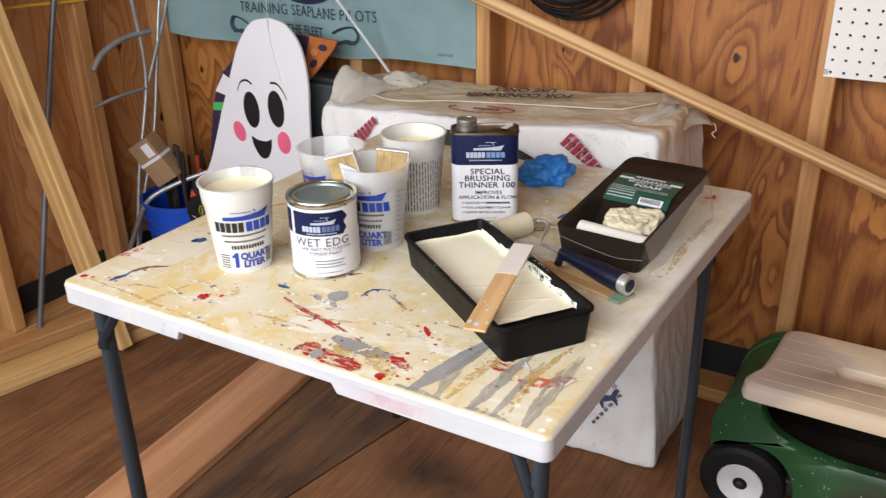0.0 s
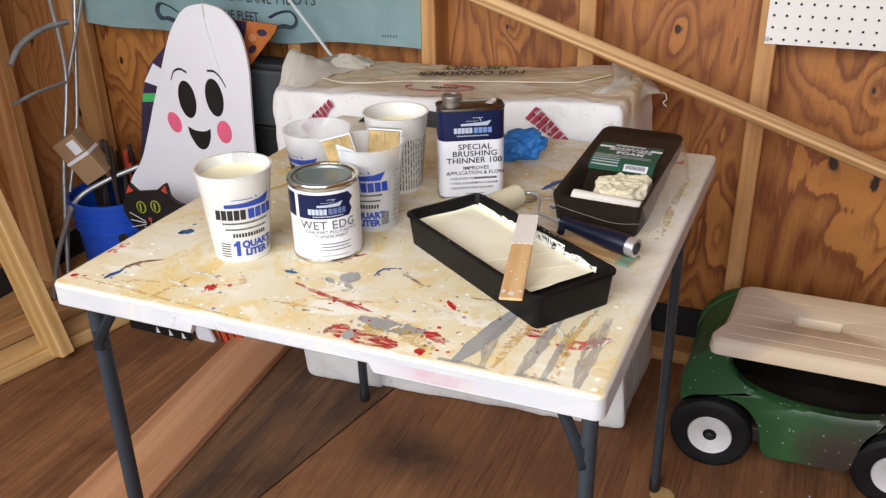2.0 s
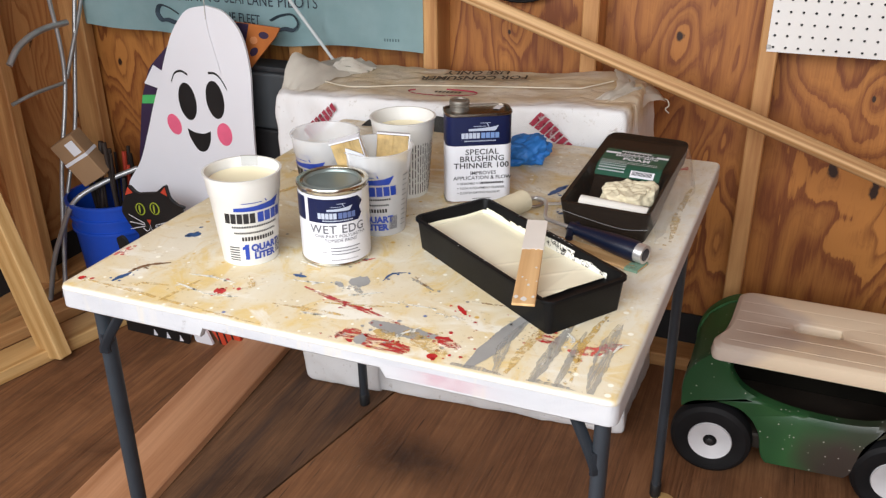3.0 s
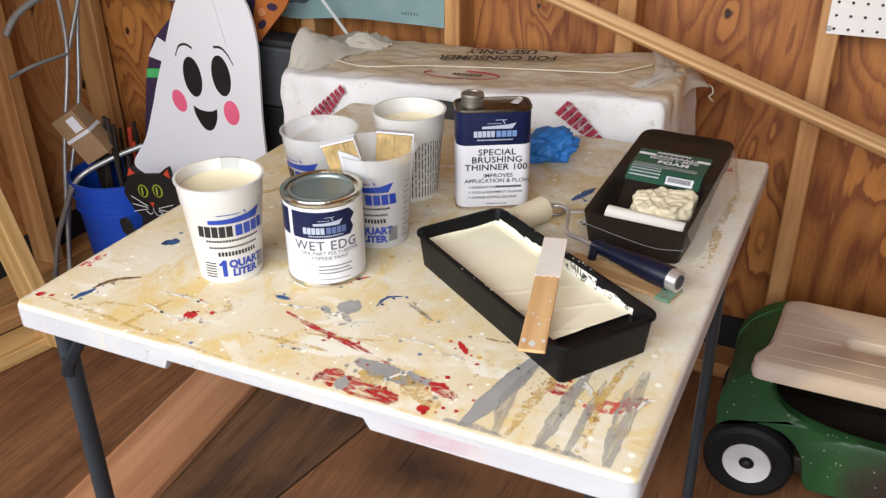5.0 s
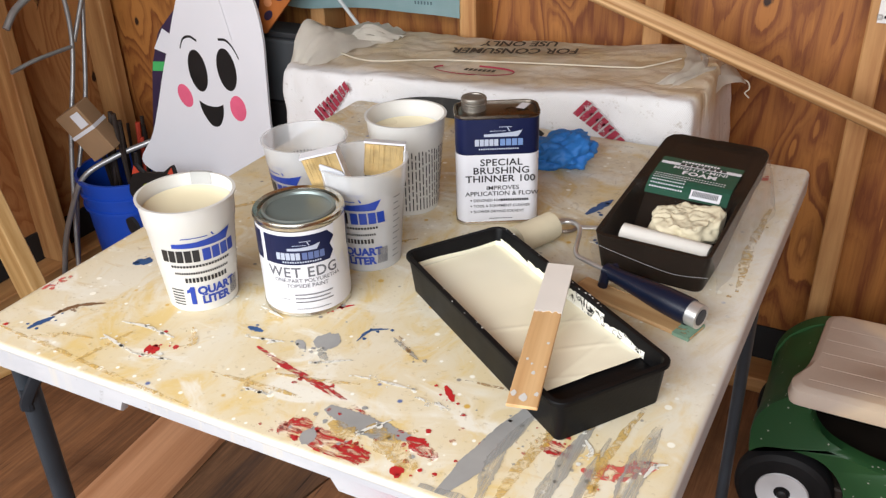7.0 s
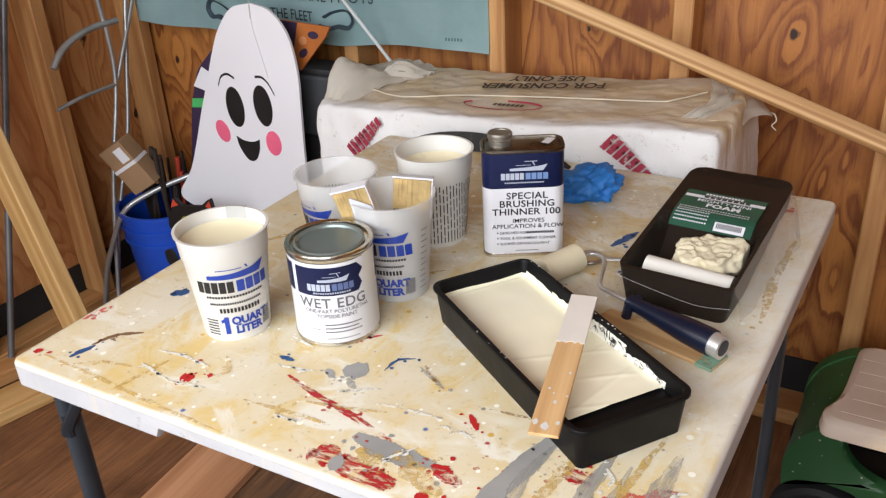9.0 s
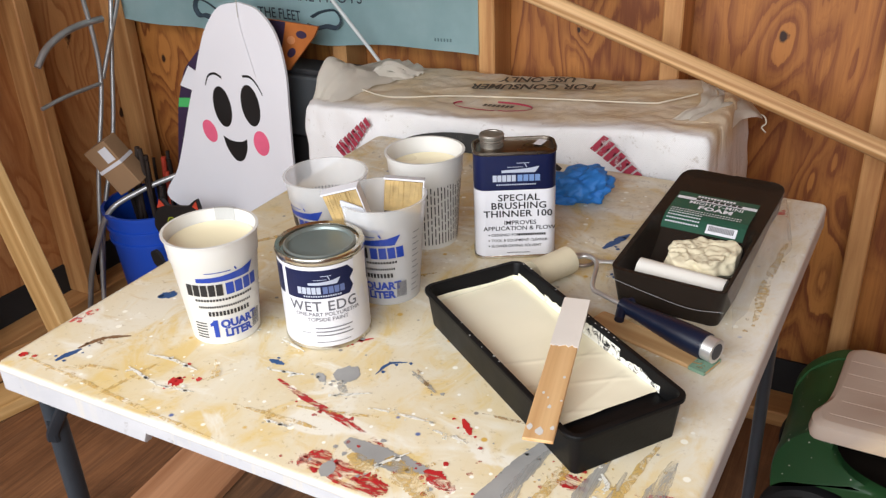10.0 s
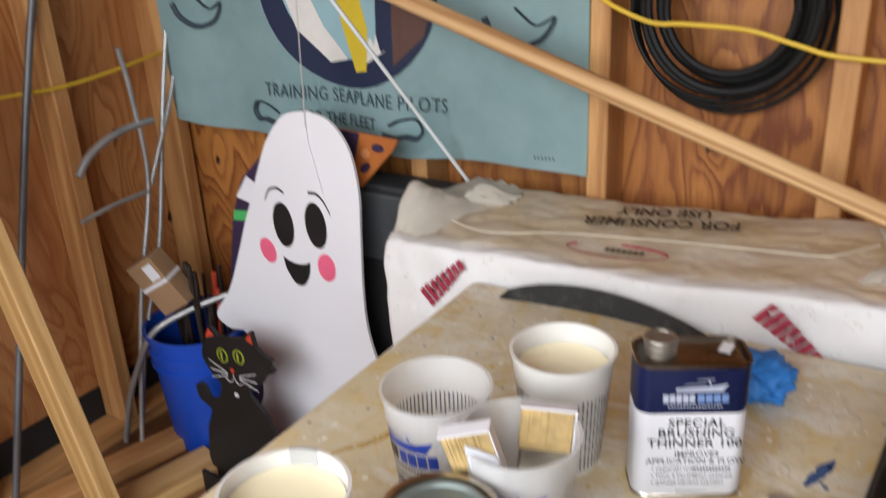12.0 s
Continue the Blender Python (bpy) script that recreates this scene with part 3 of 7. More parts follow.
table = holder("folding_table", "paint-stained white resin folding table with grey steel legs", "table", at=((TX0 + TX1) / 2, (TY0 + TY1) / 2, FZ))
top = part("tabletop", loft([[(x, y, TZ - dz) for x, y in table_outline(i)] for i, dz in ((0.006, 0), (0.0022, 0.0012), (0.0004, 0.0045), (0.0, 0.007), (0.004, 0.012))]), M_top, table, "cream resin top stained with red, grey and ochre paint", True, 60)
rings = []
for i, f in ((0.0003, 0.0075), (0.0, 0.012)):
    rings.append([(x, y, TZ - f) for x, y in table_outline(i)])
rings.append([(x, y, TZ - skirt_depth(x, y) + 0.003) for x, y in table_outline(0.0)])
rings.append([(x, y, TZ - skirt_depth(x, y)) for x, y in table_outline(0.003)])
rings.append([(x, y, TZ - skirt_depth(x, y)) for x, y in table_outline(0.010)])
rings.append([(x, y, TZ - 0.014) for x, y in table_outline(0.012)])
part("skirt", loft(rings, False, True), M_skirt, table, "white resin skirt with paint runs", True, 35)
haze = Nodes("pink_paint_haze")
hx3, hy3, hz3 = haze.split()
hd2 = haze.math("DIVIDE", haze.math("SUBTRACT", hx3, -0.52), 0.045)
haze.put(haze.b.inputs["Alpha"], haze.math("MULTIPLY", haze.math("EXPONENT", haze.math("MULTIPLY", haze.math("MULTIPLY", hd2, hd2), -1.0)), haze.math("MULTIPLY", haze.noise(40, 4, 0.6), 0.55)))
part("paint_run", printed(bars([(-0.62, -0.42)], 0.709, 0.7265), lambda x, y: Vector((x, table_skew(x, TY0)[1] - 0.0006, y)), step=0.02), haze.done((0.74, 0.36, 0.42), 0.5), table, "faded pink paint on the skirt")
LEGS = ((-1.075, 0.872, -1.083, 0.872), (-0.333, 0.872, -0.336, 0.868), (-0.334, 1.560, -0.331, 1.562), (-1.075, 1.625, -1.065, 1.628))
for x, y, fx, fy in LEGS:
    oval_ring = lambda cx, cy, z, a, b: [(cx + a * math.cos(2 * math.pi * k / 16), cy + b * math.sin(2 * math.pi * k / 16), z) for k in range(16)]
    leg = part("leg", loft([oval_ring(fx, fy, FZ + 0.010, 0.0100, 0.0138), oval_ring(x, y, TZ - 0.02, 0.0100, 0.0138)]), M_legs, table, smooth=True)
    part("foot_cap", loft([oval_ring(fx, fy, FZ, 0.0105, 0.0145), oval_ring(fx, fy, FZ + 0.003, 0.0118, 0.0156), oval_ring(fx, fy, FZ + 0.030, 0.0118, 0.0156), oval_ring(fx, fy, FZ + 0.032, 0.0104, 0.0142)]), M_rubber, leg, "black rubber foot cap", True)
for y in (0.872, 1.59):
    part("crossbar", tube([(-1.075, y + 0.004, TZ - 0.028), (-0.334, y + 0.004, TZ - 0.028)], 0.010, 10, 1), M_legs, table, smooth=True)
for x, s in ((-1.075, 1), (-0.334, -1)):
    for y, t in ((0.872, 1), (1.60, -1)):
        br = part("brace", tube([(x + s * 0.002, y - t * 0.012, TZ - 0.112), (x + s * 0.006, y - t * 0.010, TZ - 0.095), (x + s * 0.040, y + t * 0.006, TZ - 0.036), (x + s * 0.060, y + t * 0.020, TZ - 0.014)], 0.0080, 8, 4, flat=0.6), M_brace, table, smooth=True)
        part("bolt", lathe([(0, -0.016), (0.006, -0.016), (0.006, 0.016), (0, 0.016)], 8, (x + s * 0.003, y - t * 0.009), z=TZ - 0.098), M_brace, br)

# paint on the table top
lift_count = [0]


def splash(pts, width, material, seed, name="paint_mark", drops=5, ragged=0.42):
    """A brushed or spilt mark along a few points on the table top, with a ragged edge and some drops beside it."""
    rg = random.Random(seed)
    lift_count[0] += 1
    z = TZ + 0.0003 + 0.000015 * lift_count[0]
    path = smooth_path([(x, y, z) for x, y in pts], 22)
    bm = bmesh.new()
    left, right = [], []
    n = len(path)
    for i, p in enumerate(path):
        d = (path[min(i + 1, n - 1)] - path[max(i - 1, 0)]).normalized()
        s = Vector((-d.y, d.x, 0))
        taper = min(1.0, 0.35 + 2.2 * min(i, n - 1 - i) / n)
        wob = [1 + ragged * (0.75 * noise.noise(Vector((i * 0.17, seed * 3.7, k))) * 1.6 + rg.uniform(-0.45, 0.45)) for k in (0.0, 5.0)]
        left.append(bm.verts.new(p + s * width * 0.5 * taper * wob[0]))
        right.append(bm.verts.new(p - s * width * 0.5 * taper * wob[1]))
    for i in range(n - 1):
        bm.faces.new((left[i], left[i + 1], right[i + 1], right[i]))
    for _ in range(drops):
        c = rg.choice(path) + Vector((rg.gauss(0, width * 0.9), rg.gauss(0, width * 0.9), 0))
        if not (TX0 + 0.012 < c.x < TX1 - 0.012 and TY0 + 0.012 < c.y < TY1 - 0.012):
            continue
        r = rg.uniform(0.0008, 0.0035)
        k = rg.randint(6, 9)
        bm.faces.new([bm.verts.new(c + Vector((r * rg.uniform(0.6, 1.3) * math.cos(2 * math.pi * j / k), r * rg.uniform(0.6, 1.3) * math.sin(2 * math.pi * j / k), 0))) for j in range(k)])
    for v in bm.verts:
        edge_x, edge_y = table_skew(TX1, v.co.y)[0], table_skew(v.co.x, TY0)[1]
        v.co.x = min(max(v.co.x, TX0 + 0.007), edge_x - 0.007)
        v.co.y = min(max(v.co.y, edge_y + 0.0065), TY1 - 0.007)
    return part(name, bm, material, top)


splash([(-0.786, 0.967), (-0.733, 0.950), (-0.678, 0.938), (-0.610, 0.919)], 0.008, M_red, 1, drops=9)
splash([(-0.897, 0.906), (-0.884, 0.917)], 0.015, M_red_thick, 2)
splash([(-0.872, 0.925), (-0.866, 0.928)], 0.008, M_red_thick, 3, drops=1)
splash([(-1.111, 0.949), (-1.102, 0.990)], 0.011, M_pink, 4, drops=2)
splash([(-0.772, 1.052), (-0.732, 1.084)], 0.007, M_red_thick, 5)
splash([(-1.053, 1.046), (-1.035, 1.064)], 0.017, M_blue_spot, 6)
splash([(-0.820, 0.993), (-0.798, 0.993)], 0.008, M_blue_spot, 7, drops=3)
splash([(-0.690, 1.022), (-0.687, 1.046), (-0.669, 1.058)], 0.004, M_blue_spot, 8, drops=4)
splash([(-1.055, 0.880), (-1.046, 0.912)], 0.009, M_blue_spot, 9)
splash([(-1.051, 0.911), (-1.040, 0.940), (-1.012, 0.960)], 0.007, M_brown, 10)
splash([(-0.735, 1.006), (-0.705, 1.010)], 0.030, M_grey, 11, ragged=0.25)
splash([(-0.752, 0.996), (-0.735, 0.985)], 0.010, M_grey, 12)
splash([(-0.720, 0.990), (-0.700, 0.978)], 0.008, M_grey_dry, 13)
splash([(-0.655, 0.913), (-0.607, 0.904), (-0.558, 0.908)], 0.027, M_grey, 14, ragged=0.22)
splash([(-0.672, 0.857), (-0.662, 0.890)], 0.030, M_red, 15, drops=16)
splash([(-0.650, 0.878), (-0.610, 0.862), (-0.578, 0.868)], 0.034, M_red, 16, drops=18)
splash([(-0.655, 0.866), (-0.640, 0.870)], 0.022, M_grey, 17, ragged=0.2)
splash([(-0.560, 0.908), (-0.522, 0.893)], 0.018, M_red, 18, drops=12)
splash([(-0.563, 0.994), (-0.544, 0.974)], 0.007, M_red_thick, 19)
splash([(-0.553, 0.862), (-0.541, 0.868)], 0.012, M_red_thick, 20)
splash([(-0.493, 0.922), (-0.470, 0.958)], 0.018, M_red, 21, drops=12)
splash([(-0.448, 0.960), (-0.410, 0.948)], 0.017, M_red, 22, drops=14)
splash([(-0.390, 0.932), (-0.335, 0.974)], 0.022, M_pink, 23, drops=6)
splash([(-0.466, 1.010), (-0.482, 0.930), (-0.500, 0.852)], 0.024, M_grey, 24, ragged=0.10)
splash([(-0.462, 0.990), (-0.473, 0.920), (-0.461, 0.850)], 0.014, M_grey_dry, 25, ragged=0.3)
splash([(-0.348, 1.024), (-0.352, 0.940), (-0.349, 0.853)], 0.020, M_grey_dry, 26, ragged=0.2)
splash([(-0.406, 1.001), (-0.414, 0.920), (-0.419, 0.850)], 0.016, M_grey_dry, 27, ragged=0.25)
splash([(-0.385, 0.990), (-0.390, 0.850)], 0.010, M_grey_dry, 28, ragged=0.3)
splash([(-0.520, 0.857), (-0.446, 0.853)], 0.016, M_grey_dry, 29)
splash([(-0.425, 0.856), (-0.360, 0.853)], 0.018, M_grey_dry, 30)
splash([(-0.802, 0.908), (-0.740, 0.912), (-0.685, 0.914)], 0.006, M_ochre, 31)
splash([(-0.936, 0.928), (-0.945, 0.890), (-0.954, 0.853)], 0.007, M_ochre, 32)
splash([(-0.431, 1.023), (-0.446, 0.925), (-0.452, 0.860)], 0.012, M_ochre, 33)
splash([(-0.368, 1.048), (-0.381, 0.951), (-0.375, 0.870)], 0.009, M_ochre, 34)
splash([(-0.602, 0.908), (-0.570, 0.890), (-0.533, 0.872)], 0.022, M_ochre, 35, drops=8)
splash([(-1.09, 0.870), (-1.00, 0.866), (-0.90, 0.858), (-0.78, 0.852)], 0.006, M_ochre, 36)
splash([(-0.640, 0.895), (-0.600, 0.882)], 0.020, M_ochre, 37)
splash([(-0.367, 1.631), (-0.350, 1.643)], 0.013, M_red_thick, 38)
splash([(-0.446, 1.274), (-0.432, 1.283)], 0.006, M_red_thick, 39)
splash([(-1.060, 1.200), (-1.000, 1.300), (-1.020, 1.420)], 0.010, M_ochre, 40)
splash([(-0.560, 1.420), (-0.540, 1.480)], 0.012, M_blue_spot, 41)
splash([(-0.520, 1.345), (-0.505, 1.362)], 0.009, M_blue_spot, 42)
splash([(-0.655, 1.045), (-0.610, 1.020)], 0.005, M_grey_dry, 43)
splash([(-1.105, 0.868), (-1.098, 0.876)], 0.010, M_red_thick, 44, drops=4)
splash([(-0.330, 1.30), (-0.335, 1.42), (-0.33, 1.54)], 0.012, M_ochre, 45)
for k in range(8):
    rg = random.Random(90 + k)
    x, y = rg.uniform(-1.0, -0.55), rg.uniform(0.88, 1.05)
    splash([(x, y), (x + rg.uniform(0.02, 0.07), y + rg.uniform(-0.02, 0.03))], 0.004, M_cream_film, 60 + k, drops=6)

for k in range(26):
    # thin dried runs of ochre, brown and cream
    rg = random.Random(300 + k)
    x, y = (rg.uniform(-0.46, -0.33), rg.uniform(0.90, 1.02)) if k < 7 else (rg.uniform(-1.05, -0.40), rg.uniform(0.88, 1.40))
    a = radians(rg.gauss(85, 14)) if k < 7 else rg.uniform(0, math.pi)
    L = rg.uniform(0.03, 0.11)
    dx, dy = L * math.cos(a), L * math.sin(a) * 0.6
    splash([(x - dx / 2, y - dy / 2), (x + rg.gauss(0, 0.006), y + rg.gauss(0, 0.006)), (x + dx / 2, y + dy / 2)], rg.uniform(0.0025, 0.006), (M_ochre, M_ochre, M_cream_film, M_brown_thin)[k % 4], 400 + k, drops=4)

# ---------------- cups ----------------
CUP_H = 0.139


def cup_r(z):
    return 0.0412 + 0.0133 * z / CUP_H


def boat(w, h):
    """A motor boat's outline, w wide, h high, as a plain mark."""
    return merged(shape([(-0.5 * w, 0.02 * h), (0.40 * w, 0), (0.52 * w, 0.50 * h), (0.28 * w, 0.36 * h), (-0.1 * w, 0.27 * h), (-0.5 * w, 0.22 * h)]),
                  bars([(-0.10 * w, 0.24 * w)], 0.74 * h, 0.79 * h), bars([(-0.34 * w, 0.08 * w)], 0.44 * h, 0.48 * h), shape([(0.16 * w, 0.42 * h), (0.19 * w, 0.42 * h), (0.13 * w, 0.76 * h), (0.10 * w, 0.76 * h)]))


def cup(x, y, facing, label, body_material, fill=None, chart=False):
    thing = holder("mixing_cup", label, "cup", "mixing cups on the table", (x, y, TZ))
    t = 0.0013
    r0, r1 = cup_r(0), cup_r(CUP_H)
    prof = [(0, 0.004), (r0 - 0.006, 0.004), (r0 - 0.004, 0), (r0, 0.0005), (cup_r(0.105), 0.105), (cup_r(0.107) + 0.0014, 0.108), (r1 + 0.0006, CUP_H - 0.003), (r1 + 0.0028, CUP_H - 0.002), (r1 + 0.003, CUP_H), (r1 - 0.0005, CUP_H), (r1 - 0.001, CUP_H - 0.004), (cup_r(0.108) + 0.0002, 0.108), (cup_r(0.105) - t, 0.104), (r0 - t, 0.0065), (0, 0.0065)]
    part("cup_body", lathe(prof, 64, (x, y), z=TZ), body_material, thing, smooth=True, angle=30)
    if fill:
        k = cup_r(fill) - 0.0016
        part("paint_inside", lathe([(0, 0.008), (r0 - 0.002, 0.008), (k, fill), (k - 0.002, fill - 0.001), (0, fill - 0.001)], 48, (x, y), z=TZ), M_cream_cup, thing, "cream paint filling the cup", True)
    at = on_round(x, y, TZ, cup_r, facing)
    # the brand is left as plain shapes
    part("brand_mark", printed(merged(moved(boat(0.074, 0.028), 0.006, 0.0905), blocks(0.003, 0.048, 0.0715, 0.0875, 4, 0.15)), at), M_ink_blue, thing, "blue printed boat mark")
    part("print_black", printed(merged(blocks(-0.046, 0.001, 0.0715, 0.0875, 5, 0.17), blocks(-0.036, 0.037, 0.0640, 0.0672, 20, 0.3), blocks(-0.033, 0.033, 0.0545, 0.0575, 24, 0.34), blocks(-0.022, 0.030, 0.0430, 0.0495, 12, 0.34),
                                       *[bars([(-0.043, -0.027)], 0.010 + k * 0.0042, 0.0117 + k * 0.0042) for k in range(6)]), at), M_ink_black, thing, "small black print")
    part("volume_text", printed(merged(moved(shape([(-0.0025, 0.0), (0.0035, 0.0), (0.0035, 0.0255), (-0.0015, 0.0255), (-0.0030, 0.0225), (-0.0062, 0.0205), (-0.0062, 0.0160), (-0.0025, 0.0175)]), -0.0165, 0.0115), moved(letters("QUART", 0.0152, 0.05, narrow=0.92), 0.0140, 0.0255), moved(letters("LITER", 0.0152, 0.05, narrow=0.92), 0.0110, 0.0120)), at), M_ink_blue, thing, "bold blue volume text")
    code = on_round(x, y, TZ, cup_r, facing + 50)
    part("barcode", printed(blocks(-0.007, 0.007, 0.012, 0.035, 9, 0.4), code), M_ink_grey, thing)
    grad = on_round(x, y, TZ, cup_r, facing + 78)
    part("graduations", printed(merged(*[bars([(-0.007, 0.002 if k % 2 else 0.006)], 0.015 + 0.0085 * k, 0.0164 + 0.0085 * k) for k in range(11)]), grad), M_ink_grey, thing)
    if chart:
        rg = random.Random(5)
        cols = []
        for c in range(30):
            a = -0.085 + c * 0.0052
            z = 0.008
            while z < 0.098:
                h = rg.uniform(0.006, 0.020)
                cols.append(bars([(a, a + 0.0016)], z, min(z + h, 0.1)))
                z += h + 0.003
        part("ratio_chart", printed(merged(*cols), on_round(x, y, TZ, cup_r, -52)), M_ink_black, thing, "black printed mixing chart")
    return thing


CUP1 = (-0.916, 1.029)


def rim_tape():
    """A strip of tape folded over the rim: inside, across the lip and a little way down outside."""
    bm = bmesh.new()
    r = cup_r(CUP_H)
    rows = []
    for dr, z in ((-0.0030, CUP_H - 0.014), (-0.0012, CUP_H - 0.003), (-0.0008, CUP_H + 0.0008), (0.0034, CUP_H + 0.0008), (0.0038, CUP_H - 0.004)):
        rows.append([bm.verts.new((CUP1[0] + (r + dr) * math.cos(radians(a)), CUP1[1] + (r + dr) * math.sin(radians(a)), TZ + z)) for a in range(98, 127, 4)])
    for a, b in zip(rows, rows[1:]):
        for k in range(len(a) - 1):
            bm.faces.new((a[k], a[k + 1], b[k + 1], b[k]))
    return bm


c1 = cup(*CUP1, -40, "white quart mixing cup full of cream paint", M_cup_white, 0.124)
part("masking_tape", rim_tape(), plain("grey_tape", (0.42, 0.42, 0.41), 0.6), c1, "piece of grey tape over the rim")
CUP3 = (-0.778, 1.194)
c3 = cup(*CUP3, -84, "translucent quart mixing cup holding two paint brushes", M_cup)
c4 = cup(-0.806, 1.352, 160, "off-white quart mixing cup half filled with cream paint", M_cup_white, 0.116, True)
c2 = cup(-0.888, 1.226, -112, "empty translucent quart mixing cup", M_cup)
part("ratio_chart", printed(merged(*[bars([(-0.05 + 0.0048 * k, -0.0484 + 0.0048 * k)], 0.07 + 0.004 * (k % 3), 0.1) for k in range(22)]), on_round(-0.888, 1.226, TZ, lambda z: cup_r(z) - 0.0022, 120)), M_ink_grey, c2)


def brush(x, y, tilt_x, tilt_y, turn, wide, label):
    """A flat brush standing bristles up in the cup."""
    thing = holder("paint_brush", label, "brush", "brushes in the cup")
    m = pose(x, y, TZ + (0.024 if wide < 0.048 else 0.012), tilt_x, tilt_y, turn)
    h = part("handle", box(-0.009, 0.009, -0.004, 0.004, -0.010, 0.075, 0.003), M_label, thing, "white plastic handle")
    f = part("ferrule", box(-wide * 0.47, wide * 0.47, -0.0046, 0.0046, 0.070, 0.098, 0.002), M_tin, thing, "tin ferrule")
    bm = bmesh.new()
    rg = random.Random(int(wide * 1e4))
    box(-wide * 0.47, wide * 0.47, -0.0055, 0.0055, 0.096, 0.136, bm=bm)
    for i in range(260):
        bx, by = rg.uniform(-wide / 2, wide / 2) * 0.97, rg.choice((-1, 1)) * rg.uniform(0.0035, 0.0068)
        tube([(bx, by * 0.8, 0.098), (bx * 1.02, by * 0.85, 0.098 + rg.uniform(0.037, 0.041))], 0.0005, 3, 1, bm)
    b = part("bristles", bm, M_bristle, thing, "pale hog bristles")
    bm = box(-wide * 0.52, wide * 0.52, -0.0075, 0.0075, 0.1375, 0.1400)
    box(wide * 0.50, wide * 0.53, -0.0080, 0.0080, 0.085, 0.1400, bm=bm)
    e = part("keeper", bm, M_label, thing, "white keeper edge round the bristles")
    for o in (h, f, b, e):
        o.matrix_basis = m
    return thing


brush(-0.785, 1.176, 6, -14, 22, 0.046, "flat paint brush with pale bristles, standing in the cup")
brush(-0.770, 1.206, -8, 6, 26, 0.050, "wide paint brush with pale bristles, standing in the cup")
# a folded clear brush sleeve between them
sl = tagged(obj("brush_sleeve", slab(rounded([(-0.013, 0.004), (0.013, 0.004), (0.013, 0.128), (-0.013, 0.146)], 0.004), 0.002, pose(-0.771, 1.168, TZ + 0.008, 4, -12, 24)), clear("clear_sleeve", (0.72, 0.74, 0.80), 0.8, 0.3)), "clear plastic brush sleeve standing in the cup", "sleeve")

# ---------------- round paint can ----------------
CX, CY, CF, CAN_R, CAN_H = -0.797, 1.083, -56, 0.0515, 0.122
can = holder("paint_can", "quart tin paint can with a torn navy and white label", "can", at=(CX, CY, TZ))
part("can_body", lathe([(0, 0.003), (CAN_R - 0.003, 0.003), (CAN_R - 0.001, 0.0), (CAN_R + 0.0012, 0.001), (CAN_R + 0.0012, 0.003), (CAN_R, 0.005), (CAN_R, CAN_H - 0.009), (CAN_R + 0.0016, CAN_H - 0.007), (CAN_R + 0.0022, CAN_H - 0.003), (CAN_R + 0.001, CAN_H), (CAN_R - 0.004, CAN_H - 0.001), (CAN_R - 0.005, CAN_H - 0.005), (CAN_R - 0.009, CAN_H - 0.005), (CAN_R - 0.0095, CAN_H - 0.008), (0, CAN_H - 0.008)], 72, (CX, CY), z=TZ), M_tin, can, smooth=True, angle=35)
part("lid", lathe([(CAN_R - 0.0092, -0.0075), (CAN_R - 0.0085, -0.002), (CAN_R - 0.0105, -0.0005), (CAN_R - 0.0125, -0.002), (CAN_R - 0.0135, -0.0048), (0, -0.0052)], 64, (CX, CY), z=TZ + CAN_H), M_tin_lid, can, "tin lid with its grey-green reflection in the colour", True, 30)


def can_r(z):
    return CAN_R


can_at = on_round(CX, CY, TZ, can_r, CF, 0.0004)
ink_at = on_round(CX, CY, TZ, can_r, CF, 0.0009)
top_at = on_round(CX, CY, TZ, can_r, CF, 0.0012)
part("label", printed(bars([(-0.110, 0.150)], 0.0055, 0.1125, 60), can_at), M_label, can, "white paper label, torn at one side")
part("label_band", printed(merged(bars([(-0.045, 0.034)], 0.071, 0.108, 18), moved(shape([(0.034, 0.071), (0.040, 0.080), (0.036, 0.090), (0.043, 0.098), (0.034, 0.108)]), 0, 0), bars([(-0.12, -0.052)], 0.071, 0.108, 14), bars([(0.066, 0.15)], 0.071, 0.108, 16)), ink_at), M_navy, can, "navy band of the label")
part("brand_mark", printed(merged(moved(boat(0.038, 0.015), 0.004, 0.0890), blocks(-0.029, 0.0, 0.0775, 0.0865, 5, 0.16), blocks(-0.022, 0.024, 0.0735, 0.0755, 16, 0.3)), top_at), M_silver_ink, can, "pale printed boat mark")
part("brand_mark_blue", printed(blocks(0.0015, 0.029, 0.0775, 0.0865, 4, 0.16), top_at), plain("dim_blue_ink", (0.10, 0.14, 0.30), 0.4), can)
part("product_text", printed(merged(moved(letters("WET EDG", 0.0185, 0.014, spacing=1.08), 0.0, 0.0545), moved(letters("ONE-PART POLYURETHA", 0.0072, 0.006), 0.005, 0.0475), moved(letters("TOPSIDE PAINT", 0.0072, 0.006), 0.004, 0.0405),
                                    *[blocks(-0.012, 0.034 - 0.004 * (k % 2), 0.030 - k * 0.005, 0.0318 - k * 0.005, 20, 0.25) for k in range(3)], blocks(-0.012, 0.030, 0.011, 0.0122, 16, 0.3), blocks(-0.030, -0.018, 0.024, 0.025, 5, 0.3)), ink_at), M_ink_grey, can, "dark grey label text")
rg = random.Random(3)
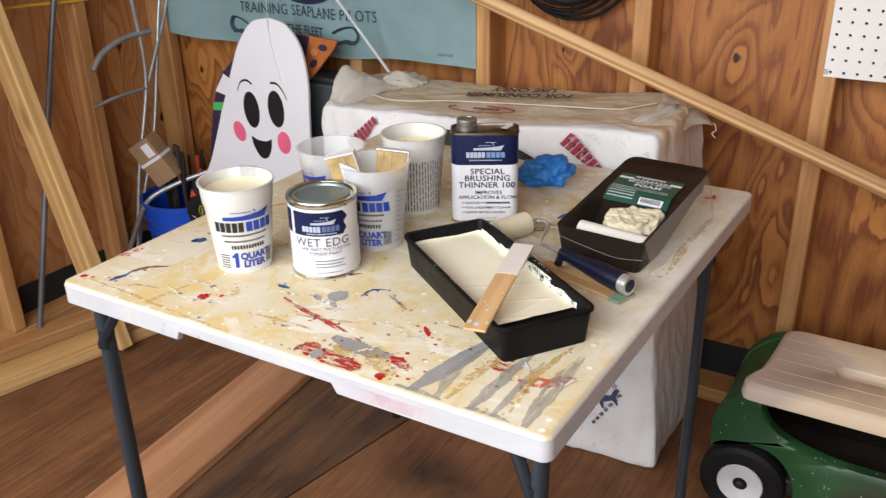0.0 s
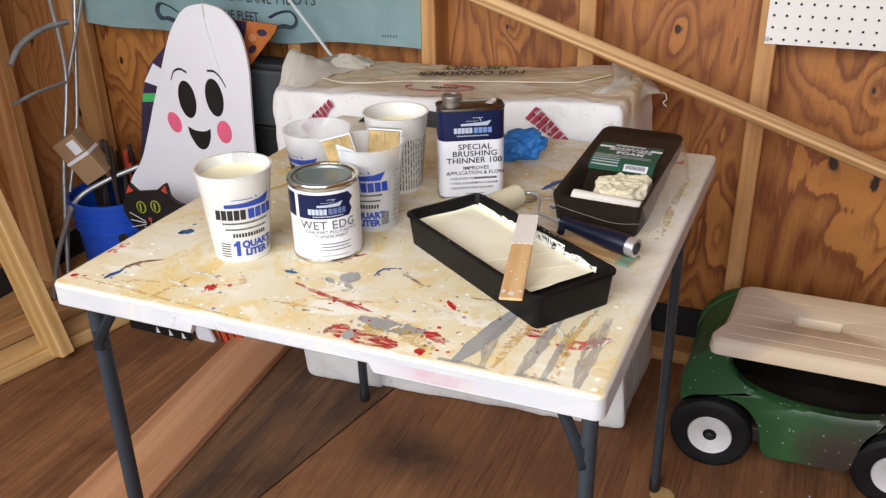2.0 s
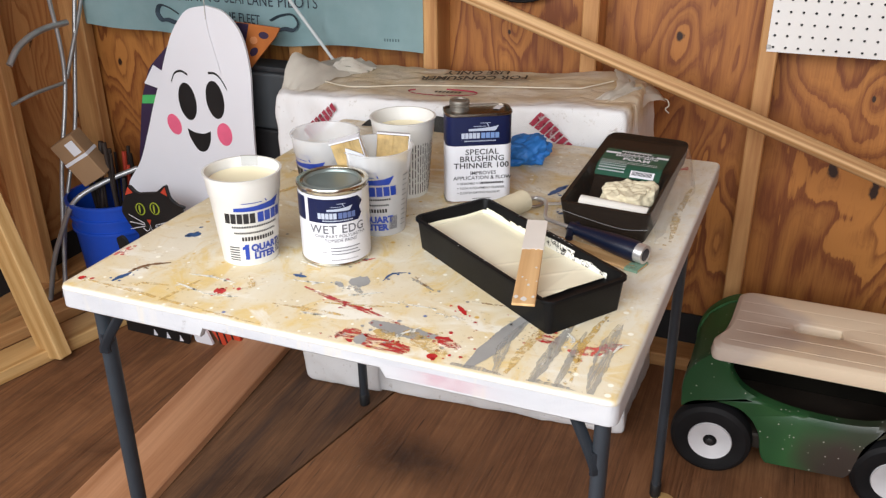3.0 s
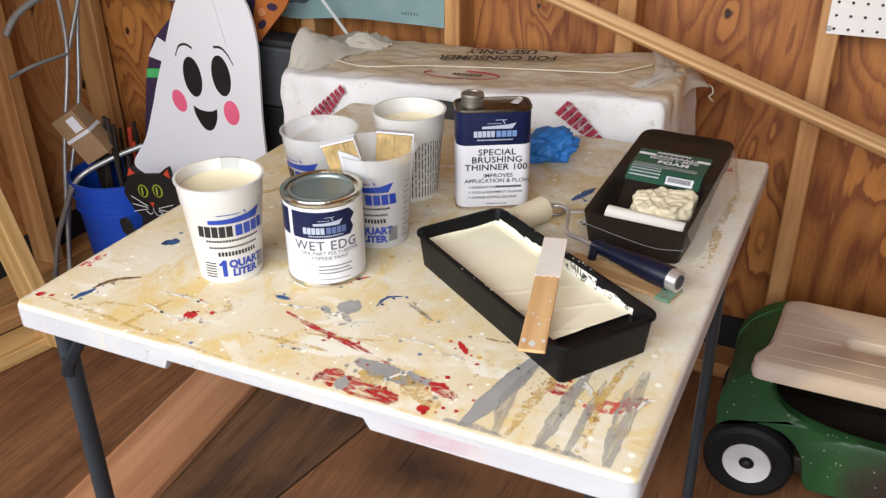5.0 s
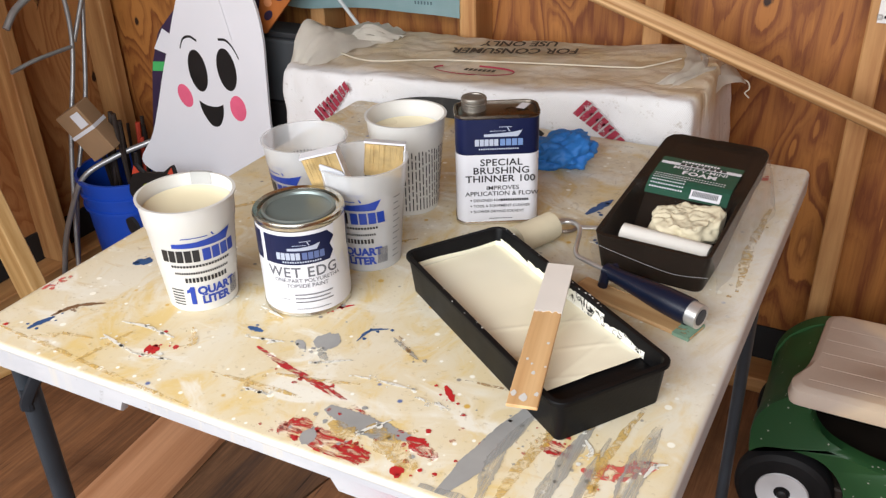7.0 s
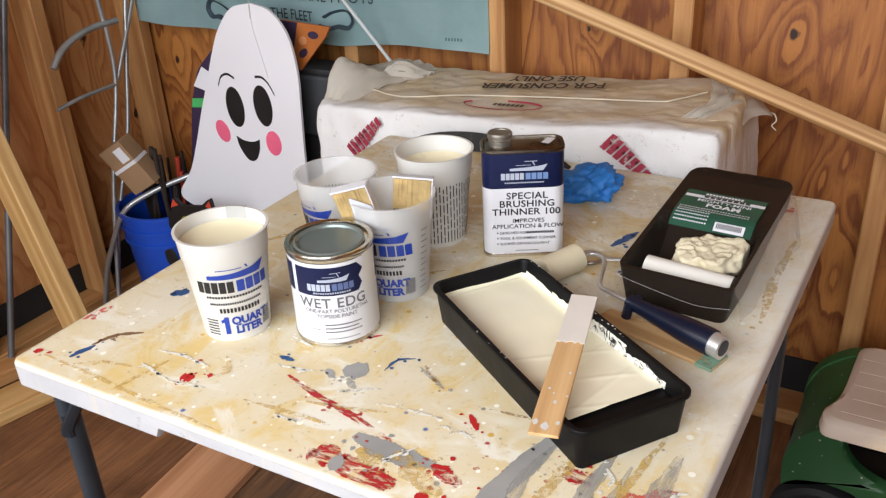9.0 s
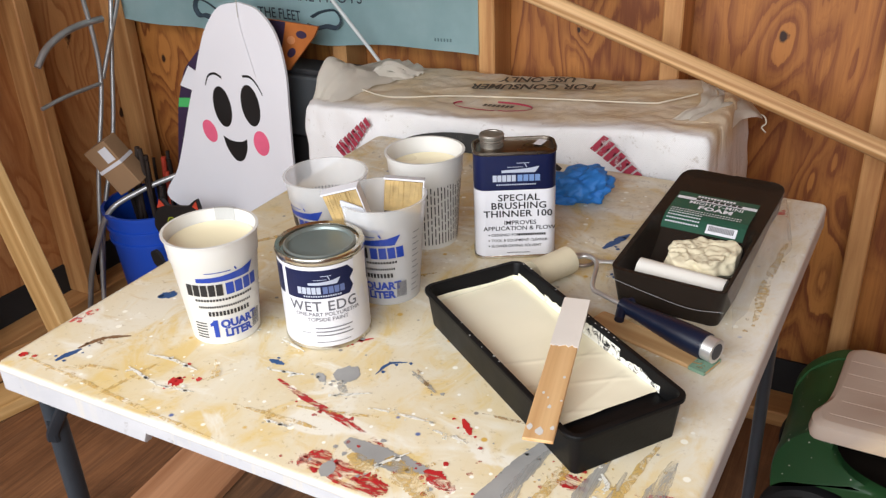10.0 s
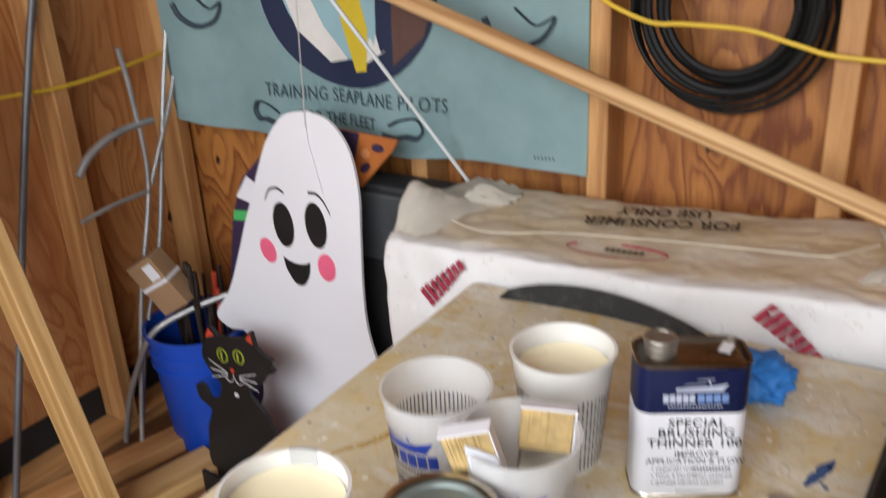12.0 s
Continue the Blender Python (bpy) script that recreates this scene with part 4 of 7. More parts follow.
part("paint_run", printed(shape([(0.0440, 0.1150), (0.0425, 0.100), (0.0400, 0.0905), (0.0420, 0.084), (0.0405, 0.076), (0.0440, 0.0655), (0.0470, 0.058), (0.0500, 0.069), (0.0560, 0.074), (0.0610, 0.052), (0.0650, 0.040), (0.0690, 0.060), (0.0720, 0.1150)]), on_round(CX, CY, TZ, can_r, CF, 0.0014), step=0.004), M_cup_white, can, "white paint run down the side")

# ---------------- oblong thinner can ----------------
OX, OY, OW, OD, OH = -0.676, 1.371, 0.112, 0.058, 0.158
om = pose(OX, OY, TZ, 0, 0, 29)
flask = holder("thinner_can", "oblong quart metal thinner can with a navy and white label", "can", at=(OX, OY, TZ))


def oblong(inset, z, r=0.016):
    pts = []
    for cx, cy, a0 in ((OW / 2 - r, -OD / 2 + r, -90), (OW / 2 - r, OD / 2 - r, 0), (-OW / 2 + r, OD / 2 - r, 90), (-OW / 2 + r, -OD / 2 + r, 180)):
        for k in range(8):
            a = radians(a0 + 90 * k / 7)
            pts.append(om @ Vector((cx + (r - inset) * math.cos(a), cy + (r - inset) * math.sin(a), z)))
    return pts


part("rim", loft([oblong(0.001, 0.002), oblong(-0.0012, 0.0), oblong(-0.0014, 0.003), oblong(0, 0.0045), oblong(0.0005, 0.0055)], True, False), M_tin, flask, "tin bottom rim", True)
part("label_white", loft([oblong(0.0, 0.0045), oblong(0.0, 0.104)], False, False), M_label, flask, "white printed side", True)
part("label_navy", loft([oblong(0.0, 0.104), oblong(0.0, OH - 0.004)], False, False), M_navy, flask, "navy printed band", True)
# top panel's tin is darkened to hold the reflection of a dark ceiling
part("lid_panel", loft([oblong(0.0, OH - 0.004), oblong(-0.0014, OH - 0.002), oblong(-0.001, OH + 0.001), oblong(0.0022, OH + 0.001), oblong(0.003, OH - 0.003), oblong(0.008, OH - 0.001), oblong(0.012, OH)], False, True), plain("tin_dark_reflection", (0.20, 0.17, 0.14), 0.3, 1.0, vary=0.25, scale=40), flask, "shiny tin top", True)
cap_c = om @ Vector((-0.030, 0.002, 0))
part("screw_cap", lathe([(0.0165, -0.002), (0.0165, 0.006), (0.0155, 0.007), (0.0172, 0.009), (0.0160, 0.0105), (0.0172, 0.012), (0.0172, 0.0155), (0.0160, 0.0175), (0.0125, 0.0175), (0.012, 0.0163), (0, 0.0163)], 36, (cap_c.x, cap_c.y), z=TZ + OH), plain("dull_cap_metal", (0.26, 0.24, 0.21), 0.42, 0.8, vary=0.25), flask, "ribbed tin screw cap", True, 30)
face = om @ pose(0, -OD / 2, 0, 90, 0, 0)
part("price_sticker", printed(bars([(-0.006, 0.006)], -0.011, 0.011), on_plane(om @ pose(0.036, 0.004, OH + 0.0005, 0, 0, -30))), M_label, flask)
part("brand_mark", printed(merged(moved(boat(0.050, 0.018), 0.006, 0.1295), blocks(-0.031, 0.001, 0.117, 0.1265, 5, 0.16), blocks(-0.026, 0.028, 0.1115, 0.1135, 18, 0.3)), on_plane(face)), M_silver_ink, flask, "pale printed boat mark")
part("brand_mark_blue", printed(blocks(0.0025, 0.034, 0.117, 0.1265, 4, 0.16), on_plane(face)), plain("mid_blue_ink", (0.16, 0.26, 0.5), 0.4), flask)
part("product_text", printed(merged(moved(letters("SPECIAL", 0.0138, 0.014, spacing=1.06, narrow=1.10), 0.004, 0.0885), moved(letters("BRUSHING", 0.0138, 0.014, spacing=1.06, narrow=1.10), 0.004, 0.0765), moved(letters("THINNER 100", 0.0138, 0.014, spacing=1.04, narrow=1.10), 0.003, 0.0645),
                                    moved(letters("IMPROVES", 0.0090, 0.006, narrow=1.10), 0.006, 0.0525), moved(letters("APPLICATION & FLOW", 0.0090, 0.006, narrow=1.08), 0.005, 0.0440)), on_plane(face)), M_ink_black, flask, "dark label text")
part("small_print", printed(merged(moved(letters("DESIGNED FOR", 0.0056, 0.006, "LEFT"), -0.034, 0.0350), blocks(0.004, 0.042, 0.0352, 0.0388, 12, 0.25), moved(letters("TOOL & EQUIPMENT CLEANER", 0.0056, 0.006, "LEFT"), -0.034, 0.0265), moved(letters("SLOWER DRYING SOLVENT", 0.0056, 0.006, "LEFT"), -0.034, 0.0180),
                                   *[bars([(-0.038, -0.0362)], 0.0362 - 0.0085 * k, 0.0380 - 0.0085 * k) for k in range(3)], blocks(-0.012, 0.020, 0.0085, 0.0097, 14, 0.3)), on_plane(face)), M_ink_black, flask)

# ---------------- roller tray with paint ----------------
RL, RW, RH = 0.332, 0.140, 0.052
rm = pose(-0.5215, 1.1035, TZ, 0, 0, -35.3)
tray = holder("roller_tray", "black plastic roller tray holding wet cream paint", "tray", at=(-0.527, 1.1075, TZ))


def tray_ring(inset, z, r=0.016, m=rm, L=RL, W=RW):
    pts = []
    r = max(r - inset, 0.004)
    a, b = L / 2 - inset, W / 2 - inset
    for cx, cy, a0 in ((a - r, -b + r, -90), (a - r, b - r, 0), (-a + r, b - r, 90), (-a + r, -b + r, 180)):
        for k in range(6):
            t = radians(a0 + 18 * k)
            pts.append(m @ Vector((cx + r * math.cos(t), cy + r * math.sin(t), z)))
    return pts


part("tray_body", loft([tray_ring(0.014, 0.004), tray_ring(0.011, 0.0), tray_ring(0.009, 0.001), tray_ring(0.0035, RH - 0.005), tray_ring(0.0, RH - 0.0045), tray_ring(0.0, RH - 0.001), tray_ring(0.001, RH), tray_ring(0.006, RH), tray_ring(0.0075, RH - 0.003), tray_ring(0.012, 0.006)], True, True), M_tray, tray, smooth=True, angle=35)


def pool_z(x):
    """Paint level along the tray: a pool, then a thin coat on the ramp."""
    return 0.031 + max(0.0, x + 0.02) * 0.035


bm = bmesh.new()
NX, NY = 170, 36
rg = random.Random(12)
grid = []
for i in range(NX + 1):
    row = []
    for j in range(NY + 1):
        x = -RL / 2 + 0.0125 + (RL - 0.052) * i / NX
        if i == NX:
            x -= 0.004 + 0.006 * noise.noise(Vector((j * 0.16, 3.0, 0.0))) + 0.003 * noise.noise(Vector((j * 0.7, 1.0, 0.0)))
        z = pool_z(x)
        inset = 0.0118 - z * 0.09
        y = (-RW / 2 + inset) + (RW - 2 * inset) * j / NY
        z += 0.0006 * noise.noise(Vector((x * 30, y * 30, 2.0)))
        if x > 0.0:
            for k in range(5):
                c = 0.022 + 0.026 * k
                d = abs((x - c) + 0.45 * (y if k % 2 else -y) * 0.8)
                z += 0.0006 * math.exp(-(d / 0.0028) ** 2) * min(1, max(0, (0.056 - abs(y)) / 0.006))
        row.append(bm.verts.new(rm @ Vector((x, y, z))))
    grid.append(row)
for i in range(NX):
    for j in range(NY):
        bm.faces.new((grid[i][j], grid[i + 1][j], grid[i + 1][j + 1], grid[i][j + 1]))
ramp_w = RW / 2 - 0.0112
part("ramp", loft([[rm @ Vector((x, y, z)) for x, z in ((0.03, 0.008), (0.03, pool_z(0.03) - 0.003), (RL / 2 - 0.010, pool_z(RL / 2) - 0.0035), (RL / 2 - 0.010, 0.008))] for y in (-ramp_w, ramp_w)]), M_tray, tray, "black sloping ramp")
part("paint_pool", bm, M_cream, tray, "wet cream paint", True, 80)


def wall_coat(x0, x1, side, low, high, seed, material, steps=110):
    """Paint left on a long inner wall of the tray, with a ragged upper edge."""
    rg = random.Random(seed)
    bm = bmesh.new()
    prev = None
    for i in range(steps + 1):
        x = x0 + (x1 - x0) * i / steps
        z0 = max(pool_z(x) - 0.002, 0.008)
        f = low + (high - low) * (0.5 + 0.9 * noise.noise(Vector((x * 26, seed * 2.3, 0))) + 0.25 * noise.noise(Vector((x * 130, seed, 4))))
        z1 = min(z0 + 0.003 + f, RH - 0.004)
        pts = []
        for z in (z0, z1):
            inset = 0.0119 - 0.0044 * (z - 0.006) / (RH - 0.009)
            pts.append(bm.verts.new(rm @ Vector((x, side * (RW / 2 - inset - 0.0007), z))))
        if prev:
            bm.faces.new((prev[0], pts[0], pts[1], prev[1]))
        prev = pts
    return part("paint_coat", bm, material, tray)


wall_coat(-0.1545, -0.085, 1, 0.004, 0.008, 1, M_cream)
wall_coat(-0.090, -0.030, 1, 0.004, 0.010, 5, M_cream)
wall_coat(-0.048, 0.060, 1, 0.014, 0.024, 2, M_cream_film)
wall_coat(0.060, 0.128, 1, 0.004, 0.016, 8, M_cream_film)
wall_coat(-0.143, 0.06, -1, 0.001, 0.006, 3, M_cream_film)
bm = bmesh.new()
prev = None
for j in range(21):
    y = -RW / 2 + 0.0095 + (RW - 0.019) * j / 20
    z1 = 0.036 + 0.001 * math.sin(j * 0.35)
    pts = [bm.verts.new(rm @ Vector((-RL / 2 + 0.0119 - 0.0044 * (z - 0.006) / (RH - 0.009) + 0.0007, y, z))) for z in (0.02, z1)]
    if prev:
        bm.faces.new((prev[0], pts[0], pts[1], prev[1]))
    prev = pts
part("paint_coat", bm, M_cream, tray)
for a, b in ((12, 18), (18, 24)):
    # the coat runs round the two corners of the deep end
    bm = bmesh.new()
    low, high = [[bm.verts.new(p) for p in tray_ring(0.012 - 0.105 * (z - 0.006) + 0.0010, z)[a:b]] for z in (0.020, 0.036)]
    for k in range(len(low) - 1):
        bm.faces.new((low[k], low[k + 1], high[k + 1], high[k]))
    part("paint_coat", bm, M_cream, tray, smooth=True)
bm = bmesh.new()
rg = random.Random(44)
for k in range(26):
    x = rg.gauss(-0.03, 0.06)
    side = rg.choice((1, 1, 1, -1))
    r = rg.uniform(0.0005, 0.0018)
    c = Vector((x, side * (RW / 2 - rg.uniform(0.001, 0.006)), RH + 0.0004))
    bm.faces.new([bm.verts.new(rm @ (c + Vector((r * math.cos(a), r * rg.uniform(0.5, 1) * math.sin(a), 0)))) for a in [2 * math.pi * q / 7 for q in range(7)]])
part("paint_drop", bm, M_cup_white, tray)

# stirring stick across the tray
stick = holder("stir_stick", "wooden stirring stick with paint on one end, laid across the tray", "stick")
sm = Matrix.Translation((-0.4825, 1.060, TZ + RH + 0.0024)) @ pose(0, 0, 0, 0, 0, math.degrees(math.atan2(0.247, -0.056)))
b = part("stick_body", box(-0.128, 0.128, -0.0145, 0.0145, -0.0018, 0.0018, 0.0008, 1), M_stick, stick)
b.matrix_basis = sm
rg = random.Random(7)
edge = [(0.030 + rg.uniform(-0.004, 0.004), -0.0150 + 0.030 * k / 9) for k in range(10)]
bm = bmesh.new()
a = [bm.verts.new((x, y, 0.0024)) for x, y in [*edge, (0.1285, 0.0150), (0.1285, -0.0150)]]
c = [bm.verts.new((x, y, -0.0024)) for x, y in [*edge, (0.1285, 0.0150), (0.1285, -0.0150)]]
bm.faces.new(a)
bm.faces.new(c[::-1])
for i in range(len(a)):
    bm.faces.new((a[i], c[i], c[(i + 1) % len(a)], a[(i + 1) % len(a)]))
b = part("paint_coat", bm, plain("dried_white_coat", (0.80, 0.76, 0.70), 0.5, vary=0.06), stick, "coat of white paint")
b.matrix_basis = sm
bm = bmesh.new()
for k in range(9):
    c, r = Vector((rg.uniform(-0.12, 0.03), rg.uniform(-0.013, 0.013), 0.0021)), rg.uniform(0.001, 0.0038)
    bm.faces.new([bm.verts.new(c + Vector((1.6 * r * math.cos(2 * math.pi * q / 9) * rg.uniform(0.7, 1.2), r * math.sin(2 * math.pi * q / 9) * rg.uniform(0.7, 1.2), 0))) for q in range(9)])
b = part("paint_drop", bm, M_cup_white, stick)
b.matrix_basis = sm

# ---------------- small roller on its frame ----------------
roller = holder("mini_roller", "small foam paint roller with a dark blue handle", "roller")
part("sleeve", tube([(-0.578, 1.336, TZ + 0.021), (-0.584, 1.322, TZ + 0.0205), (-0.606, 1.276, TZ + 0.020)], lambda t: 0.019 if 0.04 < t else 0.014, 24, 6), M_cloth, roller, "cream foam sleeve", True, 60)
part("wire_frame", tube([(-0.581, 1.330, TZ + 0.021), (-0.562, 1.350, TZ + 0.022), (-0.540, 1.335, TZ + 0.024), (-0.522, 1.270, TZ + 0.026), (-0.503, 1.254, TZ + 0.027), (-0.466, 1.237, TZ + 0.028)], 0.0031, 10, 8), M_steel, roller, "bent steel wire", True)
hd = Vector((-0.350, 1.193, TZ + 0.024)) - Vector((-0.474, 1.240, TZ + 0.028))
h0 = Vector((-0.474, 1.240, TZ + 0.028))
hp = part("handle", tube([h0 + hd * t for t in (0, 0.1, 0.3, 0.6, 0.9)], lambda t: 0.0095 + 0.0045 * min(1, t * 1.3) - 0.002 * math.sin(t * 5), 20, 6), M_handle, roller, "dark blue plastic handle", True, 60)
part("end_cap", tube([h0 + hd * 0.89, h0 + hd * 1.0], 0.0143, 24, 1), M_steel, hp, "steel end cap", True)
part("hang_hole", tube([h0 + hd * 0.95, h0 + hd * 1.004], 0.0098, 20, 1), M_handle, hp, "", True)
part("guard", tube([h0 + hd * 0.06 + Vector((0.004, 0.012, 0.002)), h0 + hd * 0.02, h0 + hd * 0.08 + Vector((-0.006, -0.018, -0.008))], 0.006, 10, 6), M_handle, hp, "", True)

# flat stick below the handle
fs = tagged(beam("flat_stick", (-0.506, 1.238, TZ + 0.003), (-0.352, 1.192, TZ + 0.003), 0.036, 0.0035, M_stick), "flat wooden stick with a teal painted end, under the roller", "stick")
te = obj("painted_end", box(0.060, 0.0803, -0.0182, 0.0182, -0.002, 0.0022), M_teal)
te.parent = fs
tagged(te, "teal painted end")

# can opener with a ring
op = holder("can_opener", "steel paint can opener with a rust-spotted ring", "opener")
bm = tube([(-0.574 + 0.017 * math.cos(a), 1.372 + 0.017 * math.sin(a), TZ + 0.003) for a in [2 * math.pi * k / 16 for k in range(17)]], 0.0026, 8, 2)
part("ring", bm, M_rust, op, "rust-spotted ring", True)
part("shank", tube([(-0.560, 1.374, TZ + 0.003), (-0.535, 1.383, TZ + 0.003), (-0.512, 1.392, TZ + 0.004), (-0.503, 1.392, TZ + 0.008)], 0.003, 8, 5, flat=0.6), M_steel, op, "", True)

# ---------------- wrapped roller kit ----------------
KX0, KX1, KY0, KY1 = -0.506, -0.361, 1.281, 1.562
kit = holder("roller_kit", "shrink-wrapped brown tray kit with foam roller and cloth", "paint kit", at=((KX0 + KX1) / 2, (KY0 + KY1) / 2, TZ))


def kit_rim(y):
    t = (y - KY0) / (KY1 - KY0)
    return 0.051 + 0.033 * t


def kit_round(x, y):
    """Round the four corners of the tray, the far ones more."""
    r = 0.024 if y > 1.4 else 0.012
    cx, cy = ((KX0 + r if x < KX0 + r else KX1 - r), (KY0 + r if y < 1.4 else KY1 - r))
    dx, dy = x - cx, y - cy
    if (dx < 0) != (x < (KX0 + KX1) / 2) or (dy < 0) != (y < 1.4) or dx == 0 or dy == 0:
        return x, y
    k = max(abs(dx), abs(dy)) / math.hypot(dx, dy)
    return cx + dx * k, cy + dy * k


def kit_floor(y):
    t = (y - KY0) / (KY1 - KY0)
    s = min(1, max(0, (t - 0.30) / 0.28))
    return 0.012 + (kit_rim(y) - 0.016) * s * s * (3 - 2 * s)


bm = bmesh.new()
NX, NY = 26, 52
rows = []
for j in range(NY + 1):
    y = KY0 + (KY1 - KY0) * j / NY
    row = []
    for i in range(NX + 1):
        x = KX0 + (KX1 - KX0) * i / NX
        x, yy = kit_round(x, y)
        e = min(i, NX - i, j * 0.9, (NY - j) * 0.9)
        zr, zi = kit_rim(y), kit_floor(y)
        z = zr if e < 1 else zr - 0.002 if e < 1.5 else zi if e > 2.2 else 0.5 * (zr + zi)
        row.append(bm.verts.new((x, yy, TZ + z)))
    rows.append(row)
for j in range(NY):
    for i in range(NX):
        bm.faces.new((rows[j][i], rows[j][i + 1], rows[j + 1][i + 1], rows[j + 1][i]))
edge = [rows[0][i] for i in range(NX + 1)] + [rows[j][NX] for j in range(1, NY + 1)] + [rows[NY][i] for i in range(NX - 1, -1, -1)] + [rows[j][0] for j in range(NY - 1, 0, -1)]
kc = Vector(((KX0 + KX1) / 2, (KY0 + KY1) / 2, 0))


def kit_low(y, gap=0.0):
    """The underside: flat at the deep end, then rising under the ramp."""
    t = (y - KY0) / (KY1 - KY0)
    return max(0.0, min(1, max(0, (t - 0.30) / 0.5)) * (kit_rim(y) - 0.030)) + gap


low = []
for v in edge:
    d = v.co - kc
    low.append(bm.verts.new((kc.x + d.x * (0.89 if d.y < 0 else 0.89 + 0.6 * d.y), kc.y + d.y * 0.95, TZ + kit_low(v.co.y))))
for k in range(len(edge)):
    q = (k + 1) % len(edge)
    bm.faces.new((edge[k], low[k], low[q], edge[q]))
lefts = [low[0]] + [low[-j] for j in range(1, NY)] + [low[2 * NX + NY]]
rights = [low[NX + j] for j in range(NY + 1)]
for j in range(NY):
    bm.faces.new((lefts[j], lefts[j + 1], rights[j + 1], rights[j]))
part("tray_body", bm, M_pack, kit, "brown-black moulded tray", True, 35)
part("foam_roller", tube([(KX0 + 0.026, 1.325, TZ + 0.031), (KX0 + 0.031, 1.325, TZ + 0.031), (KX1 - 0.020, 1.325, TZ + 0.028), (KX1 - 0.016, 1.325, TZ + 0.028)], lambda t: 0.0175 if 0.05 < t < 0.95 else 0.014, 28, 6), M_foam, kit, "white foam roller", True, 60)
bm = bmesh.new()
bmesh.ops.create_icosphere(bm, subdivisions=5, radius=1.0)
for v in bm.verts:
    p = v.co.copy()
    k = 1 + 0.22 * noise.noise(p * 2.1) + 0.12 * noise.noise(p * 4.0 + Vector((3, 1, 0)))
    crease = abs(noise.noise(Vector((p.x * 2.6 + 1.6 * p.y, p.y * 3.4 - 1.4 * p.x, 1.0)))) ** 0.6
    x, y = min(-0.416 + 0.044 * p.x * k + 0.008 * p.y, KX1 - 0.014 - 0.002 * p.z), 1.376 + 0.037 * p.y * k
    v.co = Vector((x, y, min(TZ + 0.040 + 0.028 * p.z * k * k, TZ + kit_rim(y) - 0.010 + 0.009 * crease + 0.002 * noise.noise(p * 7.0))))
part("cloth", bm, M_cloth, kit, "crumpled cream cloth", True, 80)


def kit_at(x, y):
    y = 1.497 - (0.047 - y) * 0.87
    return Vector((-0.4370 + x, y, TZ + kit_floor(y) + 0.0022))


part("label", printed(merged(*[bars([(-0.054, 0.056)], -0.043 + 0.009 * k, -0.034 + 0.009 * k) for k in range(10)]), kit_at), M_green_label, kit, "dark green paper label")
kl = lambda x, y: kit_at(x, y) + Vector((0, 0, 0.0007))
part("label_white_print", printed(merged(bars([(-0.052, 0.056)], 0.0245, 0.0325), bars([(0.006, 0.046)], -0.041, -0.029), blocks(-0.026, 0.026, 0.0355, 0.0405, 12, 0.25), moved(letters("MIGHTY-MINI", 0.0115, 0.010, narrow=1.05), 0.004, 0.0145), moved(letters("FOAM", 0.0140, 0.045, spacing=1.1, narrow=1.15), 0.006, 0.0015),
                                   *[blocks(-0.050, 0.046 - 0.05 * (k > 1), -0.0075 - 0.0056 * k, -0.0055 - 0.0056 * k, 26 - 13 * (k > 1), 0.4) for k in range(6)]), kl), M_label, kit, "white label text")
kl2 = lambda x, y: kit_at(x, y) + Vector((0, 0, 0.0012))
part("barcode", printed(merged(blocks(0.009, 0.043, -0.038, -0.031, 16, 0.45), blocks(-0.026, 0.038, 0.0260, 0.0312, 8, 0.2)), kl2), M_ink_black, kit)
bm = bmesh.new()
rows = []
for j in range(29):
    y = KY0 - 0.002 + (KY1 - KY0 + 0.004) * j / 28
    rows.append([bm.verts.new((KX0 - 0.002 + (KX1 - KX0 + 0.004) * i / 14, y, TZ + kit_rim(y) + 0.0022 - 0.003 * math.sin(math.pi * i / 14) * (0.4 + math.sin(j * 0.4) ** 2))) for i in range(15)])
for j in range(28):
    for i in range(14):
        bm.faces.new((rows[j][i], rows[j][i + 1], rows[j + 1][i + 1], rows[j + 1][i]))
edge = [rows[0][i] for i in range(15)] + [rows[j][14] for j in range(1, 29)] + [rows[28][i] for i in range(13, -1, -1)] + [rows[j][0] for j in range(27, 0, -1)]
mids = [bm.verts.new((v.co.x + 0.0015 * math.sin(k * 1.7), v.co.y + 0.0015 * math.cos(k * 2.3), TZ + 0.5 * (kit_rim(v.co.y) + kit_low(v.co.y)) + 0.003 * math.sin(k * 0.7))) for k, v in enumerate(edge)]
low = [bm.verts.new((kc.x + (v.co.x - kc.x) * 0.91, kc.y + (v.co.y - kc.y) * 0.955, TZ + kit_low(v.co.y, 0.001))) for v in edge]
for a, b in ((edge, mids), (mids, low)):
    for k in range(len(a)):
        q = (k + 1) % len(a)
        bm.faces.new((a[k], b[k], b[q], a[q]))
f = part("film", bm, M_film, kit, "clear shrink film", True, 50)
f.visible_shadow = False
bm = bmesh.new()
rows = []
for j in range(25):
    y = KY0 + 0.004 + (KY1 - KY0 - 0.006) * j / 24
    t = j / 24
    top_z = kit_rim(y) + 0.001
    rows.append([bm.verts.new((KX1 + 0.001 + (0.010 + 0.012 * t) * u ** 0.7 - 0.012 * max(0.0, (t - 0.86) / 0.14) ** 2 + 0.0018 * math.sin(j * 1.1 + 3 * u) * min(1, 4 * u), y, TZ + 0.001 + (top_z - 0.001) * (1 - u) + 0.0010 * math.sin(j * 0.9) * min(1, 4 * u))) for u in (0.0, 0.15, 0.35, 0.6, 0.8, 0.97)])
for a, b in zip(rows, rows[1:]):
    for i in range(5):
        bm.faces.new((a[i], a[i + 1], b[i + 1], b[i]))
